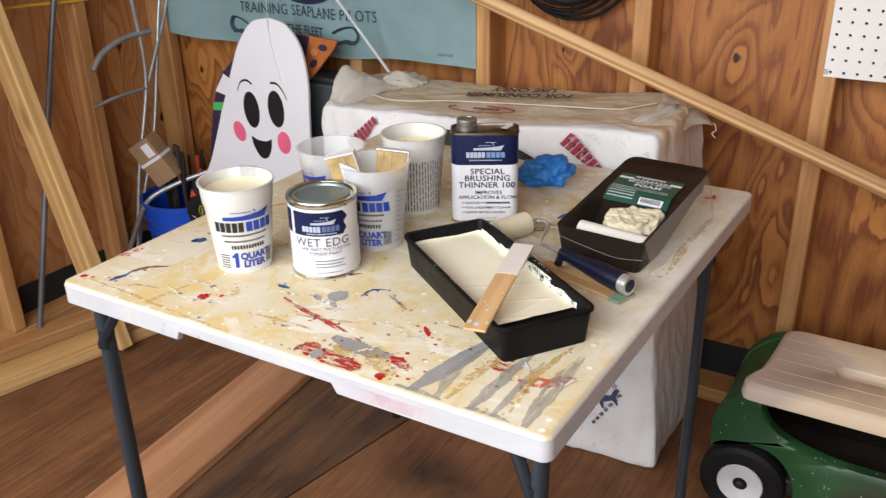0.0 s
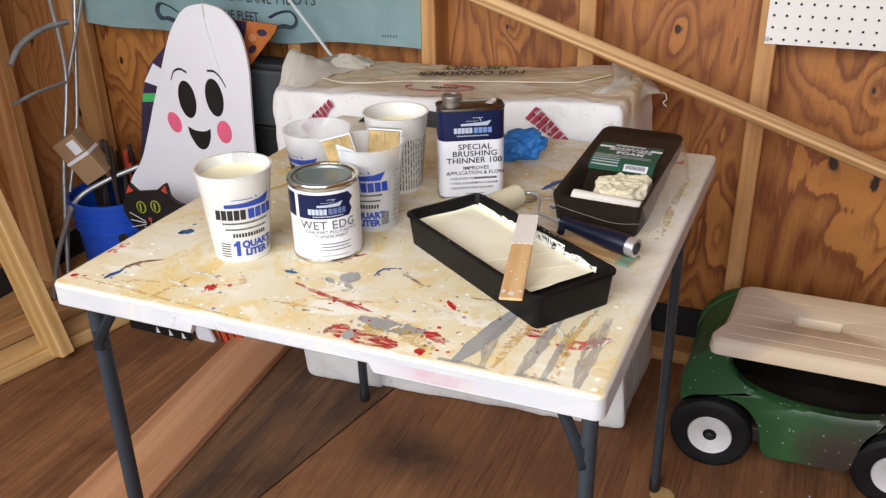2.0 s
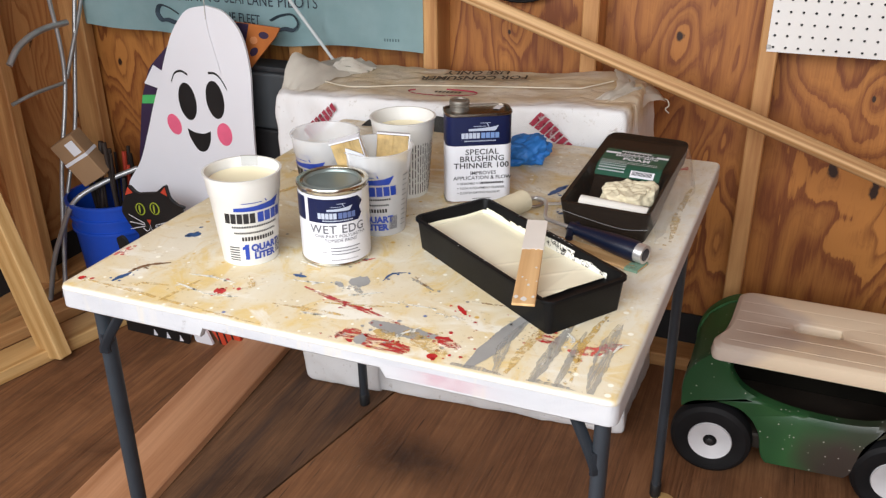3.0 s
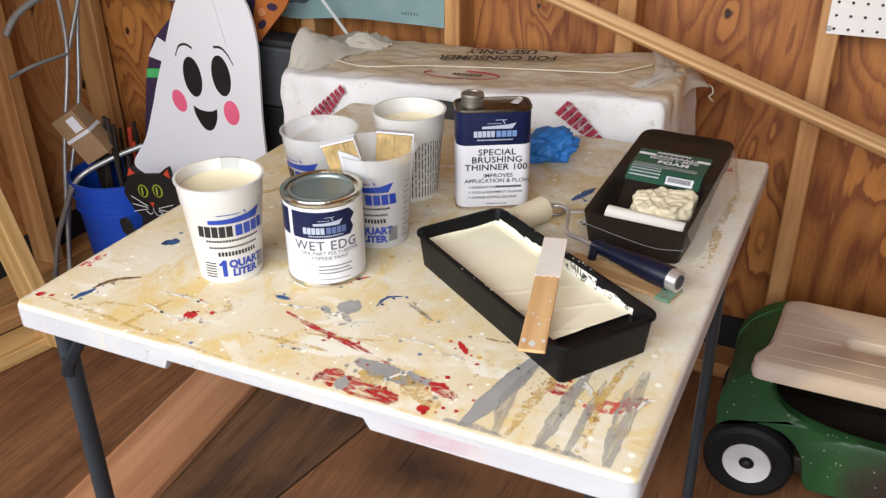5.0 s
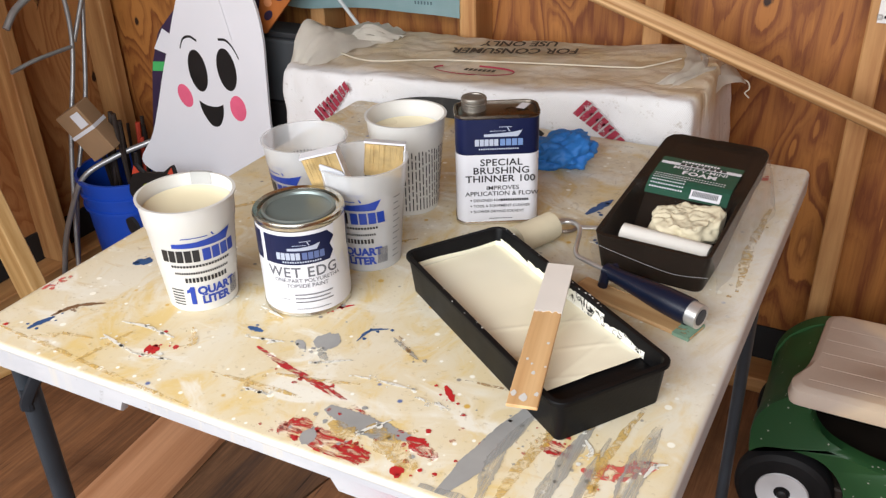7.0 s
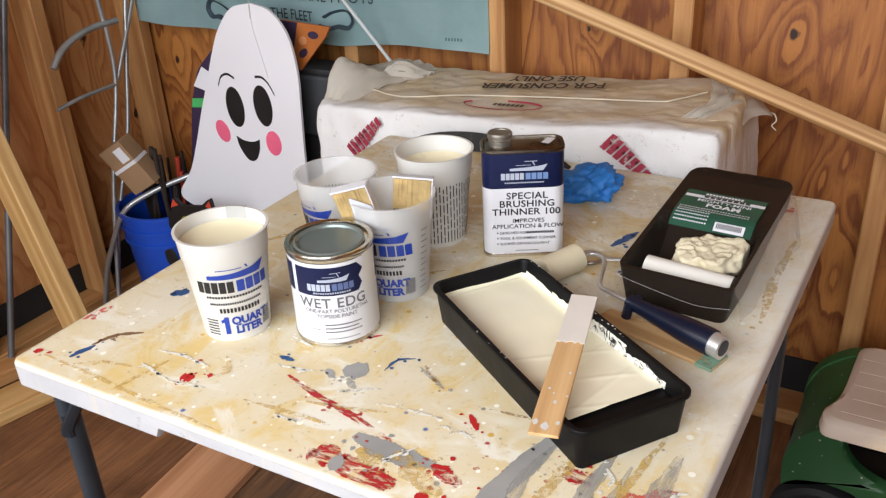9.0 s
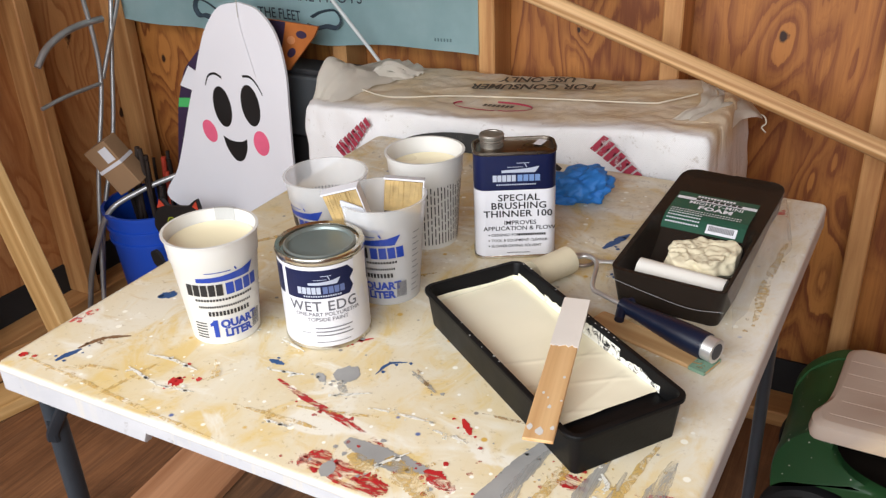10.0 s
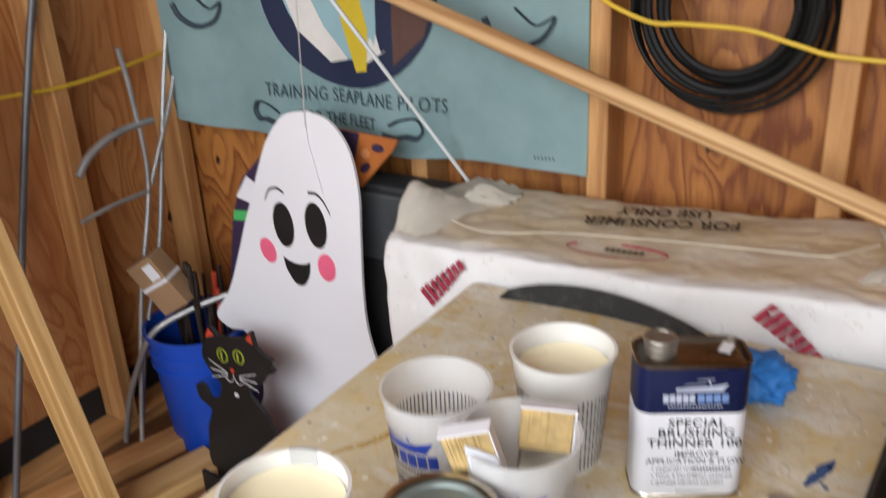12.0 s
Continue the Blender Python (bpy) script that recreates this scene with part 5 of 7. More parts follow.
f = part("film_fold", bm, clear("loose_film", (0.52, 0.50, 0.47), 0.30, 0.12, 0.7, 30.0), kit, "loose clear film at the side", True, 60)
f.visible_shadow = False
part("film_seam", tube([(KX0 - 0.002, KY0 - 0.003, TZ + 0.040), (KX0 + 0.05, KY0 - 0.004, TZ + 0.031), (KX1 - 0.04, KY0 - 0.004, TZ + 0.024), (KX1 + 0.001, KY0 - 0.003, TZ + 0.029)], 0.0005, 6, 8), clear("film_edge", (0.5, 0.5, 0.5), 0.22, 0.2), kit)
kit.rotation_euler.z = radians(-4.0)
kit.location.x += 0.010
kit.location.y -= 0.004

# ---------------- glove and screen ----------------
bm = bmesh.new()
bmesh.ops.create_icosphere(bm, subdivisions=5, radius=1.0)
for v in bm.verts:
    p = v.co.copy()
    k = 1 + 0.30 * noise.noise(p * 1.7 + Vector((5, 0, 2))) + 0.20 * noise.noise(p * 4.2) + 0.10 * abs(noise.noise(p * 9.0))
    v.co = Vector((-0.655 + 0.050 * p.x * k, 1.575 + 0.040 * p.y * k, max(TZ + 0.0005, TZ + 0.020 + 0.032 * p.z * k + 0.010 * p.x * k)))
glove = tagged(obj("work_glove", bm, M_glove, True, 80), "crumpled blue nitrile glove lying on the table", "glove")
screen_m = Nodes("black_abrasive_mesh")
ck = screen_m.t.nodes.new("ShaderNodeTexChecker")
screen_m.put(ck.inputs["Vector"], screen_m.mapped((1, 1, 1), screen_m.join(*[screen_m.math("ADD", screen_m.split()[i], 0.0) for i in range(3)])))
ck.inputs["Scale"].default_value = 420
M_screen = screen_m.done(screen_m.mix(ck.outputs["Fac"], (0.012, 0.012, 0.012), screen_m.mix(screen_m.ramp(screen_m.noise(30, 5, 0.7), [(0.5, 0.0), (0.75, 1.0)]), (0.02, 0.02, 0.019), (0.12, 0.115, 0.10))), 0.8)
bm = bmesh.new()
prev = None
for i in range(33):
    t = i / 32
    x = -1.055 + 0.33 * t
    h = 0.030 * math.sin(math.pi * t ** 0.8) ** 0.7 if 0 < t < 1 else 0
    y = 1.680 + 0.016 * math.sin(math.pi * t)
    pts = [(x, y - 0.014, TZ + 0.0008), (x, y - 0.004 + 0.2 * h, TZ + 0.0012 + h), (x, y - 0.001 + 0.2 * h, TZ + 0.0008 + h), (x, y - 0.008, TZ + 0.0002)]
    pts = [bm.verts.new(p) for p in pts]
    if prev:
        for k in range(4):
            bm.faces.new((prev[k], pts[k], pts[(k + 1) % 4], prev[(k + 1) % 4]))
    prev = pts
tagged(obj("sanding_screen", bm, M_screen, True, 50), "black mesh sanding screen curled against the white bag", "sanding screen")

# ---------------- white target bag behind the table ----------------
def bag_material():
    n = Nodes("dirty_white_woven_bag")
    x, y, z = n.split()
    weave = n.math("MULTIPLY", n.math("SINE", n.math("MULTIPLY", x, 1500.0)), n.math("SINE", n.math("MULTIPLY", n.math("ADD", z, y), 1500.0)))
    fold = n.noise(7.0, 4, 0.55, n.mapped((1, 1, 0.6)), 0.8)
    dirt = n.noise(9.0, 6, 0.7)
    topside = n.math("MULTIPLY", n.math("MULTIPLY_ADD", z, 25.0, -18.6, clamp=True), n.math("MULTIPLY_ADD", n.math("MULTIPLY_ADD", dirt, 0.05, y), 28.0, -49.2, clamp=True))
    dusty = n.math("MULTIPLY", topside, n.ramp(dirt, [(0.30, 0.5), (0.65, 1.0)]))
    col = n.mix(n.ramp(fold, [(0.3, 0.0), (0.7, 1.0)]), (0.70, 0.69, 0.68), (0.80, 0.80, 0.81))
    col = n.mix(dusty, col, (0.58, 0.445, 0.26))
    col = n.mix(n.ramp(n.noise(52, 5, 0.75), [(0.60, 0.0), (0.68, 0.4)]), col, (0.27, 0.21, 0.14))
    n.bump(n.math("ADD", n.math("MULTIPLY", weave, 0.05), n.math("MULTIPLY", fold, 1.4)), 0.55, 0.012)
    return n.done(col, 0.62)


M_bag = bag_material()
M_bag_seam = plain("cream_seam_cord", (0.62, 0.56, 0.44), 0.7, vary=0.2)
M_bag_clean = plain("white_woven_corner", (0.84, 0.80, 0.72), 0.65, vary=0.12, scale=25, bump=0.4)
BX0, BX1, BY0, BY1 = -1.312, -0.486, 1.716, 2.040


def bag_top(x, y):
    f = min(1.0, max(0.0, (x - BX0) / (BX1 - BX0)))
    return 0.779 + 0.042 * f - 0.008 * math.sin(math.pi * f)


bm = bmesh.new()
bmesh.ops.create_cube(bm, size=2.0)
bmesh.ops.subdivide_edges(bm, edges=bm.edges[:], cuts=95, use_grid_fill=True)
for v in bm.verts:
    p = v.co.copy()
    # round the edges a little: a squircle
    q = Vector(p)
    m6 = (abs(p.x) ** 48 + abs(p.y) ** 48 + abs(p.z) ** 48) ** (1 / 48)
    q = p / m6 if m6 > 0 else p
    x = (BX0 + BX1) / 2 + q.x * (BX1 - BX0) / 2
    y = (BY0 + BY1) / 2 + q.y * (BY1 - BY0) / 2
    u = (q.z + 1) / 2
    z = FZ + u * (bag_top(x, y) - FZ)
    w = Vector((x * 5, y * 5, z * 4))
    y += 0.004 * abs(noise.noise(w * 3.1)) + 0.010 * noise.noise(w) * (1 if q.y < -0.6 else 0.4) + ((-0.052 + 0.035 * (q.x + 1)) * (1 - u) if q.y < 0 else 0)
    x += 0.012 * noise.noise(w + Vector((7, 0, 0))) + (0.06 * (1 - u) if q.x < -0.5 else 0) + (0.056 * (1 - u) if q.x > 0.5 else 0)
    wr = 0.0045 * (abs(noise.noise(w * 3.3 + Vector((0, 0, 5)))) + 0.6 * abs(noise.noise(Vector((x * 34, y * 34, z * 16)))))
    fold = 1 - min(1, 3.2 * abs(noise.noise(Vector((x * 4.2 + z * 5.0, z * 3.0 - x * 2.0, 2.0)))))
    y += wr - 0.0045 * fold if q.y < -0.5 else 0
    x += wr * (1 if q.x > 0 else -1) * -1
    z += -1.2 * wr * u
    z += 0.006 * noise.noise(w * 1.7 + Vector((0, 9, 0))) * u
    v.co = (x, max(y, 1.7095 if z > 0.66 else 1.668), z)
bag = holder("archery_bag", "dirty white woven target bag standing behind the table", "bag", at=((BX0 + BX1) / 2, 1.88, FZ))
bag_skin = [v.co.copy() for v in bm.verts if v.co.y < 1.80]
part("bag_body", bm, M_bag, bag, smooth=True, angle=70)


def flap(inner, outer, seed, rise=0.010):
    """A gathered, pulled-out corner of the sack: creased cloth between two edges."""
    inner, outer = smooth_path(inner, 8), smooth_path(outer, 8)
    bm = bmesh.new()
    rows = []
    for i, (p, q) in enumerate(zip(inner, outer)):
        row = []
        for j in range(13):
            t = j / 12
            c = p.lerp(q, t)
            c.z += rise * math.sin(math.pi * t) + 0.0045 * math.sin(j * 1.9 + 0.35 * i + seed) * math.sin(math.pi * t)
            c += 0.006 * noise.noise_vector(c * 22 + Vector((seed, 0, 0)))
            row.append(bm.verts.new(c))
        rows.append(row)
    for a, b in zip(rows, rows[1:]):
        for j in range(12):
            bm.faces.new((a[j], a[j + 1], b[j + 1], b[j]))
    bmesh.ops.solidify(bm, geom=bm.faces[:], thickness=0.0025)
    return part("bag_corner", bm, M_bag_clean, bag, smooth=True, angle=70)


flap([(-1.240, 1.745, 0.772), (-1.225, 1.82, 0.784), (-1.200, 1.92, 0.785), (-1.185, 2.02, 0.780)], [(-1.308, 1.745, 0.770), (-1.306, 1.805, 0.850), (-1.290, 1.88, 0.815), (-1.285, 2.02, 0.795)], 1, 0.006)
flap([(-1.262, 1.835, 0.783), (-1.235, 1.870, 0.786), (-1.180, 1.930, 0.782)], [(-1.240, 1.900, 0.806), (-1.222, 1.915, 0.822), (-1.165, 1.985, 0.783)], 2, 0.003)
flap([(-0.580, 2.030, 0.816), (-0.553, 1.930, 0.822), (-0.553, 1.830, 0.820), (-0.625, 1.732, 0.790)], [(-0.556, 2.036, 0.822), (-0.452, 1.995, 0.772), (-0.478, 1.900, 0.786), (-0.492, 1.728, 0.775)], 3, 0.014)
part("thread", tube([(-0.456, 1.992, 0.774), (-0.447, 1.985, 0.772), (-0.443, 1.98, 0.762), (-0.449, 1.975, 0.755), (-0.440, 1.97, 0.748)], 0.0014, 5, 5), M_bag_seam, bag, "loose white thread", True)
part("seam", tube([(-1.262, 1.835, bag_top(-1.262, 1.835) + 0.006), (-1.15, 1.80, bag_top(-1.15, 1.80) + 0.003), (-1.02, 1.842, bag_top(-1.02, 1.842) + 0.003), (-0.815, 1.866, bag_top(-0.815, 1.866) + 0.003), (-0.64, 1.868, bag_top(-0.64, 1.868) + 0.003), (-0.605, 1.880, bag_top(-0.605, 1.880) + 0.004), (-0.560, 1.925, bag_top(-0.560, 1.925) + 0.006)], 0.0017, 8, 10), M_bag_seam, bag, "white stitched seam", True)


def on_bag_top(cx, cy, turn=180.0):
    c, s = math.cos(radians(turn)), math.sin(radians(turn))

    def where(x, y):
        X, Y = cx + x * c - y * s, cy + x * s + y * c
        return Vector((X, Y, bag_top(X, Y) + 0.0055))
    return where


M_bag_ink = paint("worn_brown_ink", (0.06, 0.045, 0.03), 0.35, 0.7)
M_bag_red = paint("worn_red_ink", (0.30, 0.018, 0.045), 0.42, 0.7)
part("slogan", printed(merged(moved(letters("FOR CONSUMER", 0.050, 0.026, narrow=0.68), 0, 0.0), moved(letters("USE ONLY", 0.050, 0.026, narrow=0.68), 0, -0.052)), on_bag_top(-0.893, 1.945, 190)), M_bag_ink, bag, "worn brown words on the bag's top")
part("print_mark", tube([(-0.915 + 0.082 * math.cos(a), 1.795 + 0.026 * math.sin(a), bag_top(-0.915 + 0.082 * math.cos(a), 1.795 + 0.026 * math.sin(a)) + 0.0042) for a in [radians(150 + 15 * k) for k in range(21)]], 0.0017, 6, 3, flat=0.3), M_bag_red, bag, "worn red ring mark", True)
part("print_mark", printed(blocks(-0.035, 0.03, -0.006, 0.008, 7, 0.25), on_bag_top(-0.905, 1.795)), M_bag_ink, bag)


def logo(x, z, w, h, turn):
    """A slanted red block mark on the bag's front."""
    m = Matrix.Translation((x, 1.7055, z)) @ pose(0, 0, 0, 90, 0, 0) @ pose(0, 0, 0, 0, 0, turn)
    rg = random.Random(int(abs(x) * 1000))
    pieces = []
    for k in range(8):
        a = -w + 2 * w * k / 8
        b, hi = a + 2 * w / 8 * 0.78, h * (0.9 - 0.14 * k) * (1 if k % 2 else 0.93)
        pieces.append(shape([(a, -h), (b, -h * rg.uniform(0.9, 1.0)), (b + 0.1 * w, hi), (a + 0.1 * w, hi * rg.uniform(0.9, 1.1))]))
        if k < 5:
            pieces.append(shape([(b, -0.2 * h), (b + 0.06 * w, -0.2 * h), (b + 0.07 * w, 0.1 * h), (b, 0.1 * h)]))
    bm = printed(merged(*pieces), on_plane(m, 0.0))
    return part("print_mark", bm, M_bag_red, bag, "red printed block mark")


logo(-0.628, 0.762, 0.055, 0.020, -32)
logo(-1.185, 0.728, 0.055, 0.020, 52)


def bag_front(x, z):
    return min(v.y for v in bag_skin if abs(v.x - x) < 0.022 and abs(v.z - z) < 0.022)


DEER = (-0.545, 0.190)
deer = merged(shape([(-0.030, 0.004), (-0.022, 0.014), (0.004, 0.012), (0.016, 0.024), (0.024, 0.026), (0.030, 0.020), (0.022, 0.016), (0.014, 0.004), (0.012, -0.016), (0.008, -0.016), (0.006, -0.002), (-0.018, -0.002), (-0.022, -0.018), (-0.026, -0.018)]),
              bars([(0.016, 0.018)], 0.026, 0.040), bars([(0.022, 0.024)], 0.026, 0.044), bars([(0.018, 0.030)], 0.034, 0.036),
              *[moved(blocks(-0.006, 0.006, -0.004, 0.004, 3, 0.35), -0.060 + 0.014 * k, -0.052 + 0.010 * k, 35) for k in range(7)])
part("print_mark", printed(moved(deer, 0, 0, 22), lambda x, y: Vector((DEER[0] + x, bag_front(DEER[0] + x, DEER[1] + y) - 0.0012, DEER[1] + y)), step=0.012), paint("worn_blue_ink", (0.05, 0.07, 0.15), 0.40), bag, "worn blue printed animal mark")

# ---------------- painted board figures ----------------
M_ghost = plain("white_board_paint", (0.80, 0.80, 0.845), 0.5, vary=0.03, scale=10, bump=0.05)
M_fig_black = plain("black_board_paint", (0.010, 0.010, 0.011), 0.5, vary=0.2)
M_fig_pink = plain("pink_board_paint", (0.80, 0.13, 0.24), 0.55, vary=0.12, scale=60)


def oval(cx, cz, rx, rz, turn=0.0, n=28):
    c, s = math.cos(radians(turn)), math.sin(radians(turn))
    return [(cx + rx * math.cos(a) * c - rz * math.sin(a) * s, cz + rx * math.cos(a) * s + rz * math.sin(a) * c) for a in [2 * math.pi * k / n for k in range(n)]]


def flat_curve(points, steps=6):
    return [(p.x, p.z) for p in smooth_path([(x, 0, z) for x, z in points], steps)]


GY = 1.900
right = flat_curve([(-1.610, 0.927), (-1.555, 0.912), (-1.512, 0.860), (-1.496, 0.775), (-1.500, 0.680), (-1.506, 0.560), (-1.503, 0.460), (-1.478, 0.360), (-1.455, 0.260), (-1.450, 0.15), (-1.452, FZ)], 5)
left = flat_curve([(-1.900, FZ), (-1.880, 0.12), (-1.842, 0.20), (-1.850, 0.30), (-1.872, 0.362), (-1.925, 0.362), (-1.962, 0.392), (-1.905, 0.470), (-1.862, 0.560), (-1.828, 0.640), (-1.790, 0.722), (-1.755, 0.800), (-1.722, 0.860), (-1.672, 0.912), (-1.610, 0.927)], 5)
bm = slab(right + left[:-1], 0.007, Matrix.Translation((0, GY, 0)))


def paint_on(outline, index, y, bm, d=0.0008):
    slab(outline, d, Matrix.Translation((0, y - d, 0)), bm=bm, mat_index=index)


paint_on(oval(-1.707, 0.667, 0.0285, 0.052, 3), 1, GY, bm)
paint_on(oval(-1.616, 0.680, 0.0285, 0.052, 3), 1, GY, bm)
paint_on(oval(-1.762, 0.597, 0.022, 0.030, 20), 2, GY, bm)
paint_on(oval(-1.598, 0.586, 0.024, 0.032, 0), 2, GY, bm)
mouth = flat_curve([(-1.719, 0.590), (-1.712, 0.560), (-1.690, 0.530), (-1.665, 0.532), (-1.648, 0.560), (-1.643, 0.590)], 5) + flat_curve([(-1.643, 0.590), (-1.665, 0.581), (-1.695, 0.581), (-1.719, 0.590)], 4)[1:-1]
paint_on(mouth, 1, GY, bm)
for pts in ([(-1.752, 0.718), (-1.738, 0.742), (-1.716, 0.750), (-1.696, 0.742)], [(-1.628, 0.752), (-1.606, 0.752), (-1.588, 0.737), (-1.574, 0.712)]):
    up = flat_curve(pts, 5)
    paint_on([(x, z + 0.003) for x, z in up] + [(x, z - 0.003) for x, z in reversed(up)], 1, GY, bm)
tube([(-1.612, GY - 0.002, 0.925), (-1.610, GY - 0.003, 0.87), (-1.600, GY - 0.002, 0.82), (-1.585, GY - 0.003, 0.755)], 0.0009, 5, 6, bm)
tagged(obj("ghost_cutout", bm, [M_ghost, M_fig_black, M_fig_pink]), "white painted wooden ghost cutout with black eyes and pink cheeks", "cutout")

tagged(obj("hanging_string", tube([(-1.618, 1.975, HZ - 0.002), (-1.614, 1.925, 1.40), (-1.612, 1.8985, 0.930), (-1.612, 1.8975, 0.921)], 0.0011, 6, 6), plain("pale_string", (0.55, 0.53, 0.50), 0.8), True), "thin pale string hanging from the roof to the ghost", "string")

M_cat_red = plain("red_board_paint", (0.55, 0.06, 0.03), 0.5)
M_cat_green = plain("green_eye_paint", (0.30, 0.36, 0.03), 0.5)
KY = 1.752
hx, hz = -1.772, 0.385
head = [(-1.865, 0.375), (-1.858, 0.405), (-1.842, 0.425), (-1.828, 0.462), (-1.802, 0.440), (-1.770, 0.446), (-1.735, 0.452), (-1.700, 0.480), (-1.693, 0.440), (-1.672, 0.425), (-1.645, 0.421), (-1.662, 0.405), (-1.643, 0.393), (-1.670, 0.380), (-1.690, 0.350), (-1.725, 0.330), (-1.735, 0.312), (-1.690, 0.270), (-1.665, 0.21), (-1.655, 0.14), (-1.660, FZ), (-1.880, FZ), (-1.900, 0.09), (-1.885, 0.18), (-1.860, 0.235), (-1.898, 0.255), (-1.905, 0.290), (-1.885, 0.300), (-1.872, 0.288), (-1.862, 0.262), (-1.830, 0.275), (-1.815, 0.315), (-1.840, 0.335)]
bm = slab(rounded(head, 0.008, 2), 0.010, Matrix.Translation((0, KY, 0)))
for cx, cz in ((-1.797, 0.395), (-1.747, 0.404)):
    paint_on(oval(cx, cz, 0.0165, 0.018, 0), 2, KY, bm)
    paint_on(oval(cx, cz, 0.0118, 0.0150, 0), 0, KY - 0.0009, bm)
    paint_on(oval(cx - 0.001, cz, 0.0030, 0.0125, 0), 2, KY - 0.0018, bm)
paint_on([(-1.781, 0.366), (-1.766, 0.368), (-1.772, 0.352)], 1, KY, bm)
for a in ([(-1.842, 0.430), (-1.829, 0.456), (-1.814, 0.441)], [(-1.718, 0.455), (-1.702, 0.473), (-1.698, 0.447)]):
    paint_on(a, 1, KY, bm)
for sgn in (-1, 1):
    for k in range(3):
        x0, z0 = -1.772 + sgn * 0.018, 0.352 - 0.004 * k
        x1, z1 = x0 + sgn * 0.052, z0 + 0.020 - 0.018 * k
        paint_on([(x0, z0), (x1, z1), (x1, z1 + 0.0018), (x0, z0 + 0.002)], 3, KY, bm)
for sgn in (-1, 1):
    curl = flat_curve([(-1.772, 0.352), (-1.772 + sgn * 0.004, 0.338), (-1.772 + sgn * 0.014, 0.331), (-1.772 + sgn * 0.026, 0.338)], 4)
    paint_on([(x, z + 0.0010) for x, z in curl] + [(x, z - 0.0010) for x, z in reversed(curl)], 3, KY, bm)
paint_on(oval(-1.772, 0.300, 0.007, 0.005), 3, KY, bm)
tagged(obj("cat_cutout", bm, [M_fig_black, M_cat_red, M_cat_green, M_label]), "black painted wooden cat cutout with green eyes", "cutout")

M_purple = plain("dark_purple_paint", (0.035, 0.018, 0.055), 0.6, vary=0.2)
bm = slab(rounded([(-2.00, FZ), (-1.62, FZ), (-1.60, 0.60), (-1.72, 0.84), (-1.79, 0.80), (-1.862, 0.735), (-1.905, 0.640), (-1.945, 0.470), (-1.975, 0.30)], 0.02), 0.010, Matrix.Translation((0, 1.945, 0)))
paint_on([(-1.905, 0.630), (-1.70, 0.650), (-1.70, 0.676), (-1.898, 0.655)], 1, 1.945, bm)
paint_on([(-1.885, 0.690), (-1.845, 0.745), (-1.815, 0.730), (-1.84, 0.680)], 2, 1.945, bm)
tagged(obj("witch_cutout", bm, [M_purple, plain("bright_green_paint", (0.07, 0.45, 0.13), 0.5), M_ghost]), "dark purple board figure with a green band, behind the ghost", "cutout")

bm = slab([(-1.585, 0.880), (-1.430, 0.872), (-1.445, 0.848), (-1.528, 0.762), (-1.600, 0.77)], 0.006, Matrix.Translation((0, 1.955, 0)))
for k, (x, z, r) in enumerate(((-1.480, 0.850, 0.015), (-1.512, 0.835, 0.012), (-1.515, 0.805, 0.015), (-1.548, 0.85, 0.013))):
    paint_on(oval(x, z, r, r * (0.6 + 0.2 * (k % 2)), 20 * k), 1 + k % 2, 1.955, bm)
paint_on([(-1.584, 0.879), (-1.522, 0.8765), (-1.546, 0.800), (-1.598, 0.772)], 1, 1.9545, bm)
tagged(obj("orange_board", bm, [plain("orange_board_paint", (0.50, 0.15, 0.03), 0.55, vary=0.25), M_purple, plain("dim_orange", (0.62, 0.25, 0.10), 0.6)]), "orange painted board with dark motifs, behind the ghost", "board")
# horizontal grey board, built as a box over a black block
sup = holder("grey_board_stack", "horizontal grey board with a black block below, against the wall", "case", at=(-1.45, 2.02, FZ))
M_grey_board = plain("grey_board_paint", (0.055, 0.060, 0.066), 0.55, vary=0.2, scale=20)
part("block_below", box(-1.600, -1.345, 1.970, 2.055, FZ, 0.590, 0.008), plain("black_block", (0.012, 0.011, 0.012), 0.6), sup, "black block below the board")
part("board_face", box(-1.605, -1.340, 1.965, 2.058, 0.594, 0.748, 0.008), M_grey_board, sup, "dark grey board")
# dark strip along the top, standing for the shadow on the wall above
part("shade_strip", box(-1.600, -1.345, 1.970, 2.054, 0.750, 0.764, 0.004), plain("dark_shade_strip", (0.03, 0.03, 0.033), 0.5), sup)

# small heap of decorations on the floor by the cat
bm = slab(rounded([(-1.570, FZ), (-1.500, FZ), (-1.505, 0.095), (-1.570, 0.120), (-1.615, 0.09)], 0.012), 0.010, pose(0, 1.730, 0))
for sx in (-1.572, -1.548, -1.522):
    paint_on([(sx, FZ + 0.002), (sx + 0.006, FZ + 0.002), (sx - 0.012, 0.09), (sx - 0.018, 0.09)], 1, 1.730, bm)
tagged(obj("orange_cutout", bm, [plain("red_orange_paint", (0.62, 0.07, 0.03), 0.5), M_fig_black]), "red-orange board decoration with black stripes, standing on the floor", "cutout")
bm = slab([(-1.870, FZ), (-1.655, FZ), (-1.645, 0.058), (-1.665, 0.074), (-1.690, 0.058), (-1.720, 0.080), (-1.760, 0.062), (-1.800, 0.088), (-1.870, 0.095)], 0.009, pose(0, 1.698, 0))
for cx in (-1.685, -1.730, -1.775):
    paint_on([(cx, FZ + 0.004), (cx + 0.014, FZ + 0.006), (cx + 0.003, FZ + 0.024)], 1, 1.698, bm)
tagged(obj("black_cutout", bm, [M_fig_black, M_ghost]), "black board decoration with white points, standing on the floor", "cutout")
